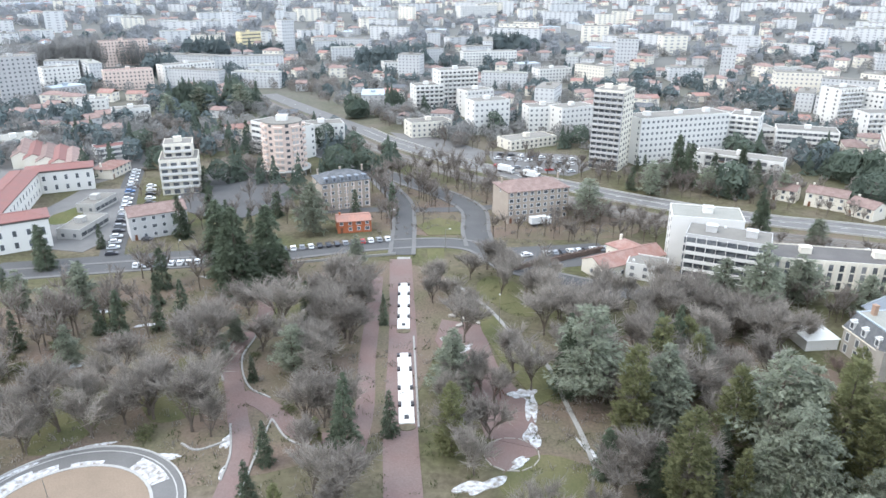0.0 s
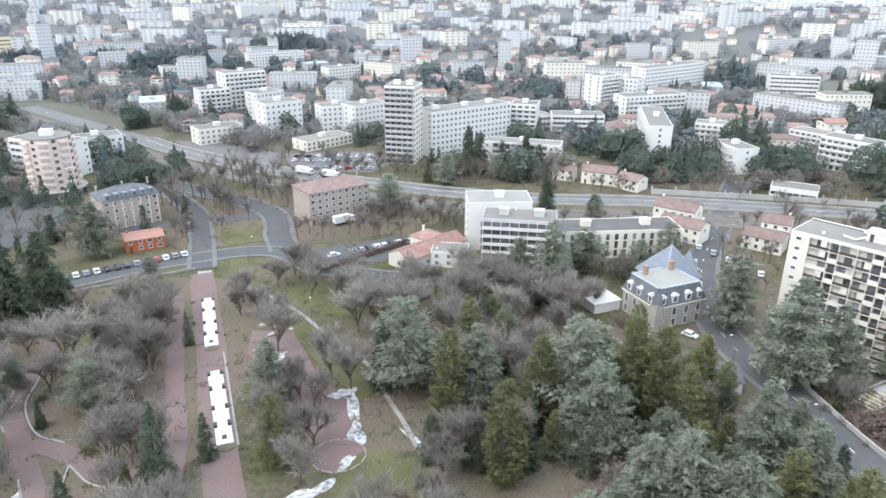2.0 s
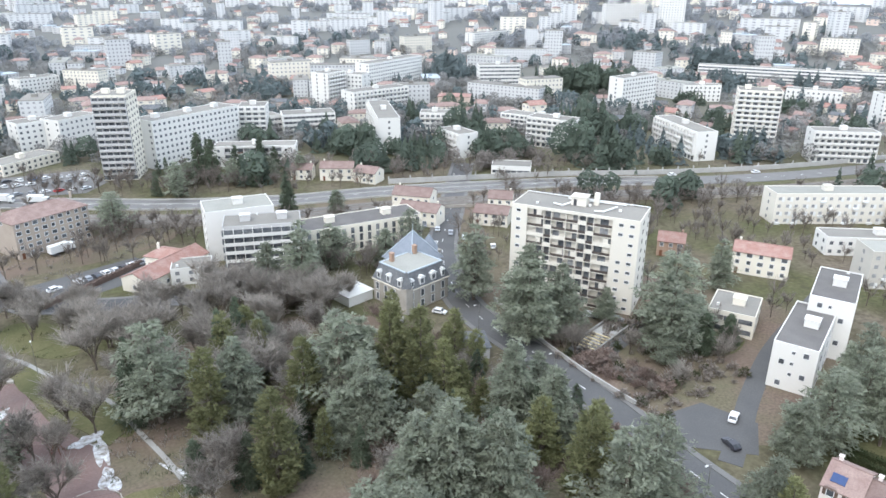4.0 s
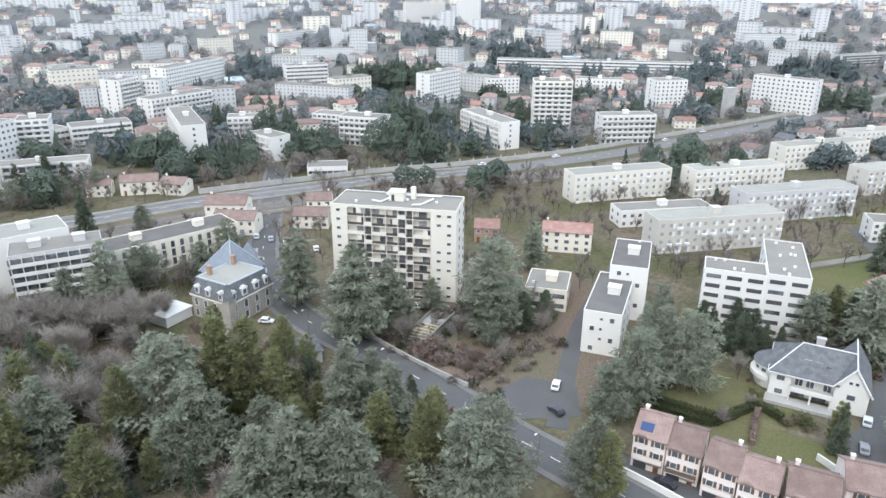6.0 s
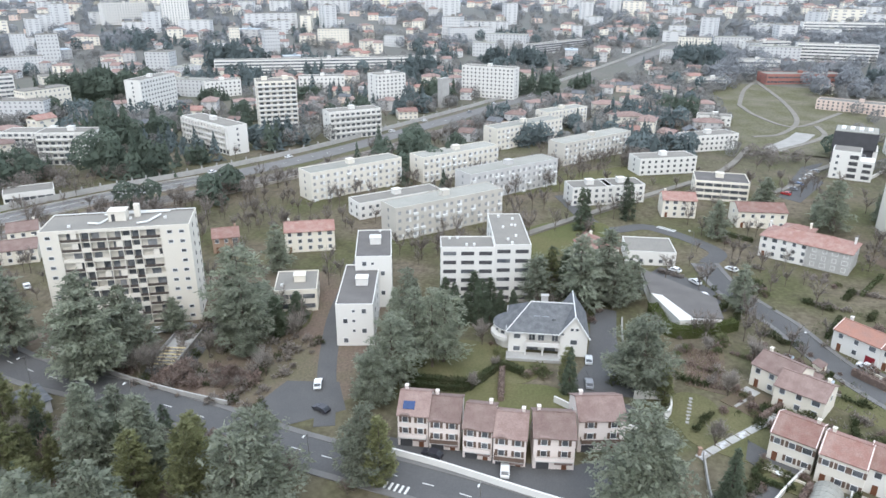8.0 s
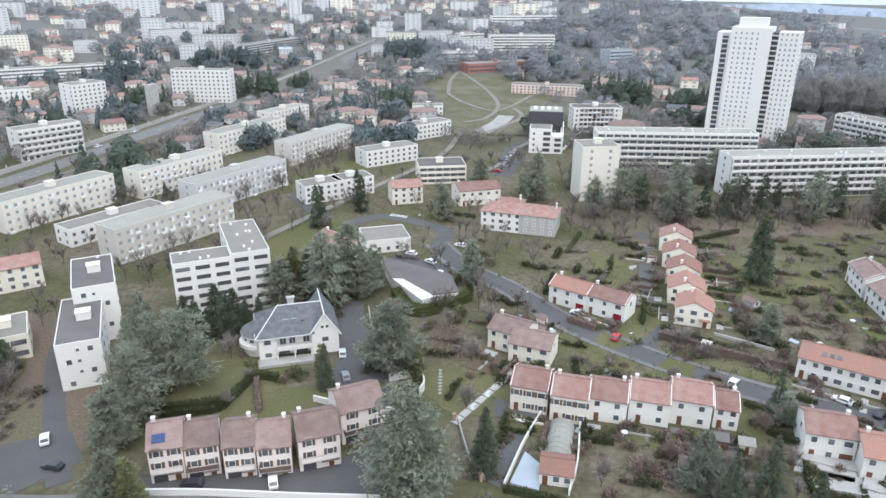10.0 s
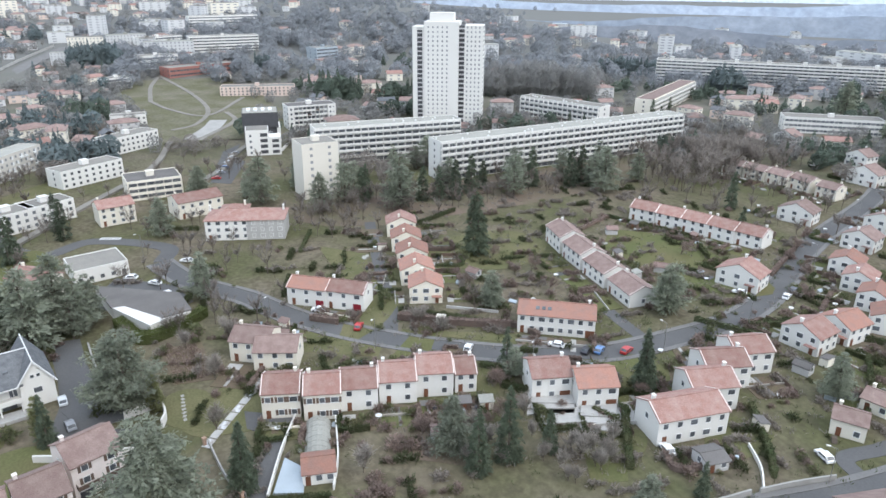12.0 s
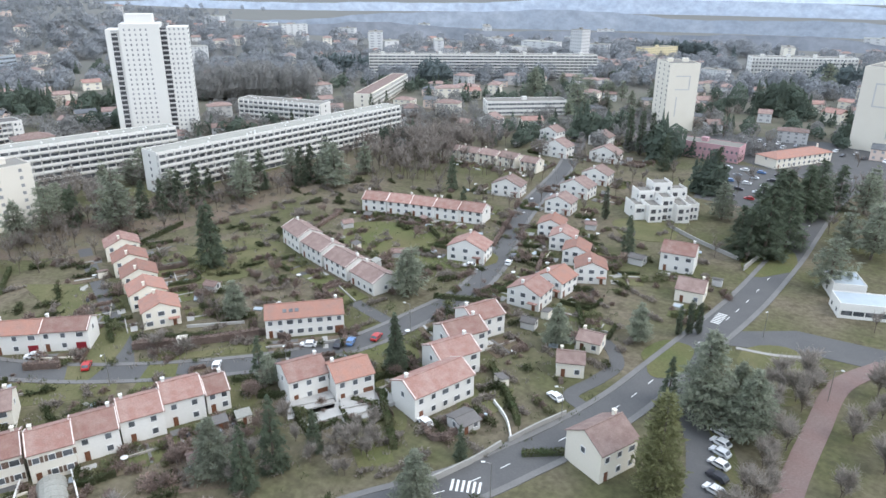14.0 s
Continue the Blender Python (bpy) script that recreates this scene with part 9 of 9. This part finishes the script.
def near_motorway(x, y):
    return x < 900 and any((x - a) ** 2 + (y - b) ** 2 < 22 ** 2 for a, b in motor_line)


def pick_site():
    """A free place in the town, with its turn and whether a block or a house stands there."""
    while True:
        az = town.uniform(-182, 44)
        dist = 400 * math.exp(town.random() ** 0.85 * math.log(2600 / 400))
        x, y = -dist * math.sin(radians(az)), dist * math.cos(radians(az))
        if az < -105 and (town.random() < 0.5 or dist > 1150):
            continue
        if near_motorway(x, y) or not is_free(x, y, 8 if dist < 700 else 4):
            continue
        share = 0.36 if az > -60 else 0.24 if az > -115 else 0.2
        big = town.random() < share * (0.5 if dist < 800 else 1) and dist > (520 if az > -60 else 680)
        turn = az + town.choice((0, 90, 20, -25)) + town.uniform(-12, 12)
        k = town.uniform(0.85, 1.2)
        TAKEN.append((x, y, 13 * k if big else 6 * k))
        return x, y, dist, turn, big, k


sites = sorted((pick_site() for _ in range(2700)), key=lambda q: q[2])
kept = {True: 0, False: 0}
far_v, far_f, far_m, far_n = [], [], [], 0
PAINTS = [OFFWHITE, BARROOF, CREAM, GREYWALL, PINKISH, ROOFGREY, ZINC, SLATE, TILES[0], TILES[2], CURTAIN]
for x, y, dist, turn, big, k in sites:
    me = town.choice(BLOCKS) if big else town.choice(HOUSES)
    if me is BLOCKS[6] and town.random() < 0.7:
        me = BLOCKS[0]
    m = pose(x, y, hill(x, y), 0, 0, turn) @ Matrix.Diagonal((k, k, town.uniform(0.8, 1.15), 1))
    if kept[big] < 90:
        kept[big] += 1
        ob = new("town_block" if big else "town_house", me)
        ob.matrix_basis = m
        tagged(ob, "pale flat-roofed block in the distant town" if big else "small distant house with a tiled roof", "building" if big else "house", "distant town")
    else:
        me = FARBLOCKS[BLOCKS.index(me)] if big else FARHOUSES[HOUSES.index(me)]
        far_v += [tuple(m @ v.co) for v in me.vertices]
        far_f += [tuple(far_n + q for q in p.vertices) for p in me.polygons]
        far_m += [PAINTS.index(me.materials[p.material_index]) for p in me.polygons]
        far_n += len(me.vertices)
far_me = bpy.data.meshes.new("distant_town")
far_me.from_pydata(far_v, [], far_f)
for q in PAINTS:
    far_me.materials.append(q)
far_me.polygons.foreach_set("material_index", far_m)
tagged(new("distant_town", far_me), "dense pale houses and blocks of the far town", "buildings", kind="stuff")


def wood(label, n, az0, az1, d0, d1, material, dark, h0, h1, seed, centres=0):
    """Distant trees that nobody could count, in loose groves."""
    rnd = random.Random(seed)
    s = Shape()
    groves = []
    for _ in range(centres or n // 9):
        az, d = radians(rnd.uniform(az0, az1)), d0 * math.exp(rnd.random() * math.log(d1 / d0))
        groves.append((-d * math.sin(az), d * math.cos(az), d))
    for _ in range(n):
        gx, gy, d = rnd.choice(groves)
        x, y = gx + rnd.gauss(0, d * 0.022), gy + rnd.gauss(0, d * 0.022)
        if is_free(x, y, -3) and not near_motorway(x, y):
            h = rnd.uniform(h0, h1)
            far_tree_shape(s, x, y, h, h * (0.34 if dark else 0.5), rnd, dark)
    ob = lone("woodland", s, material, label, "trees", kind="stuff")


wood("dark conifers scattered through the town", 1900, -95, 44, 390, 950, FARFIR, True, 8, 17, 1, 240)
wood("dark conifers round the estate", 500, -182, -95, 390, 750, MIDFIR, True, 8, 14, 12, 60)
wood("grey winter trees between the houses", 3400, -95, 44, 390, 900, MIDWOOD, False, 6, 11, 2, 400)
wood("grey winter trees round the estate", 1300, -182, -95, 390, 900, MIDWOOD, False, 6, 11, 22, 200)
wood("large dark evergreens beyond the motorway", 240, -75, 30, 300, 520, MIDFIR, True, 11, 19, 21, 60)
wood("brownish bare trees in the nearer town", 700, -182, 44, 330, 600, BROWNWOOD, False, 6, 10, 3)
wood("pale woods with painted haze between distant houses", 4200, -125, 44, 800, 1900, FARWOOD, False, 8, 14, 8, 500)
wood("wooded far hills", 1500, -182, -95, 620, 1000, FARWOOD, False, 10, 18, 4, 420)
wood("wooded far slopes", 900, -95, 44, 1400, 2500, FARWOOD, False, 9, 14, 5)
wood("trees along the far motorway", 900, -100, -72, 480, 1100, MIDWOOD, False, 6, 11, 11, 120)

# ---------- far distance with painted haze ---
def hazed_mat(name, col, pale):
    """Distant hills: haze painted into the base colour, over mottled woods and clearings."""
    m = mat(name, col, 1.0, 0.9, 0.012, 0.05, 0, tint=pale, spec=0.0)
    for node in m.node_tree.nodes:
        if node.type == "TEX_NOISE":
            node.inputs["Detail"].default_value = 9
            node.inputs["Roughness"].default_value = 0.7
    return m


# each farther ridge is coloured paler and bluer to imitate haze
RIDGES = [hazed_mat("haze_tinted_woods", (0.15, 0.165, 0.188), (0.205, 0.215, 0.235)), hazed_mat("haze_tinted_slopes", (0.2, 0.228, 0.268), (0.26, 0.285, 0.32)), hazed_mat("haze_tinted_hills", (0.29, 0.335, 0.4), (0.36, 0.4, 0.46)), hazed_mat("pale_painted_haze", (0.55, 0.61, 0.7), (0.6, 0.66, 0.74))]
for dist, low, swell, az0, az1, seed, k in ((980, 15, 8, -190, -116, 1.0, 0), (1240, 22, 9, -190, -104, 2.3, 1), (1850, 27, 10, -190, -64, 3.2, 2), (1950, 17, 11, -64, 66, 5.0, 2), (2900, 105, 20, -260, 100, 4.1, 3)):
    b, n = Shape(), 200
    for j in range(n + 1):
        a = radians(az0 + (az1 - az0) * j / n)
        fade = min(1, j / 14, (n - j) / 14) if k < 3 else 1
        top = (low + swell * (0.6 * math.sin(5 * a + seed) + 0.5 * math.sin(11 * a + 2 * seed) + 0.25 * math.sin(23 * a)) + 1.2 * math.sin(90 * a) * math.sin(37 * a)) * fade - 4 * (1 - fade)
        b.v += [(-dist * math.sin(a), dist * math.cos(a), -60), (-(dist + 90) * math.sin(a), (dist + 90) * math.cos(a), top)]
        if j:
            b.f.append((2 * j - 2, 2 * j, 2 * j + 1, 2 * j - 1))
    lone("backdrop", b, RIDGES[k], "far hills with painted haze closing the horizon", "backdrop", kind="structure")
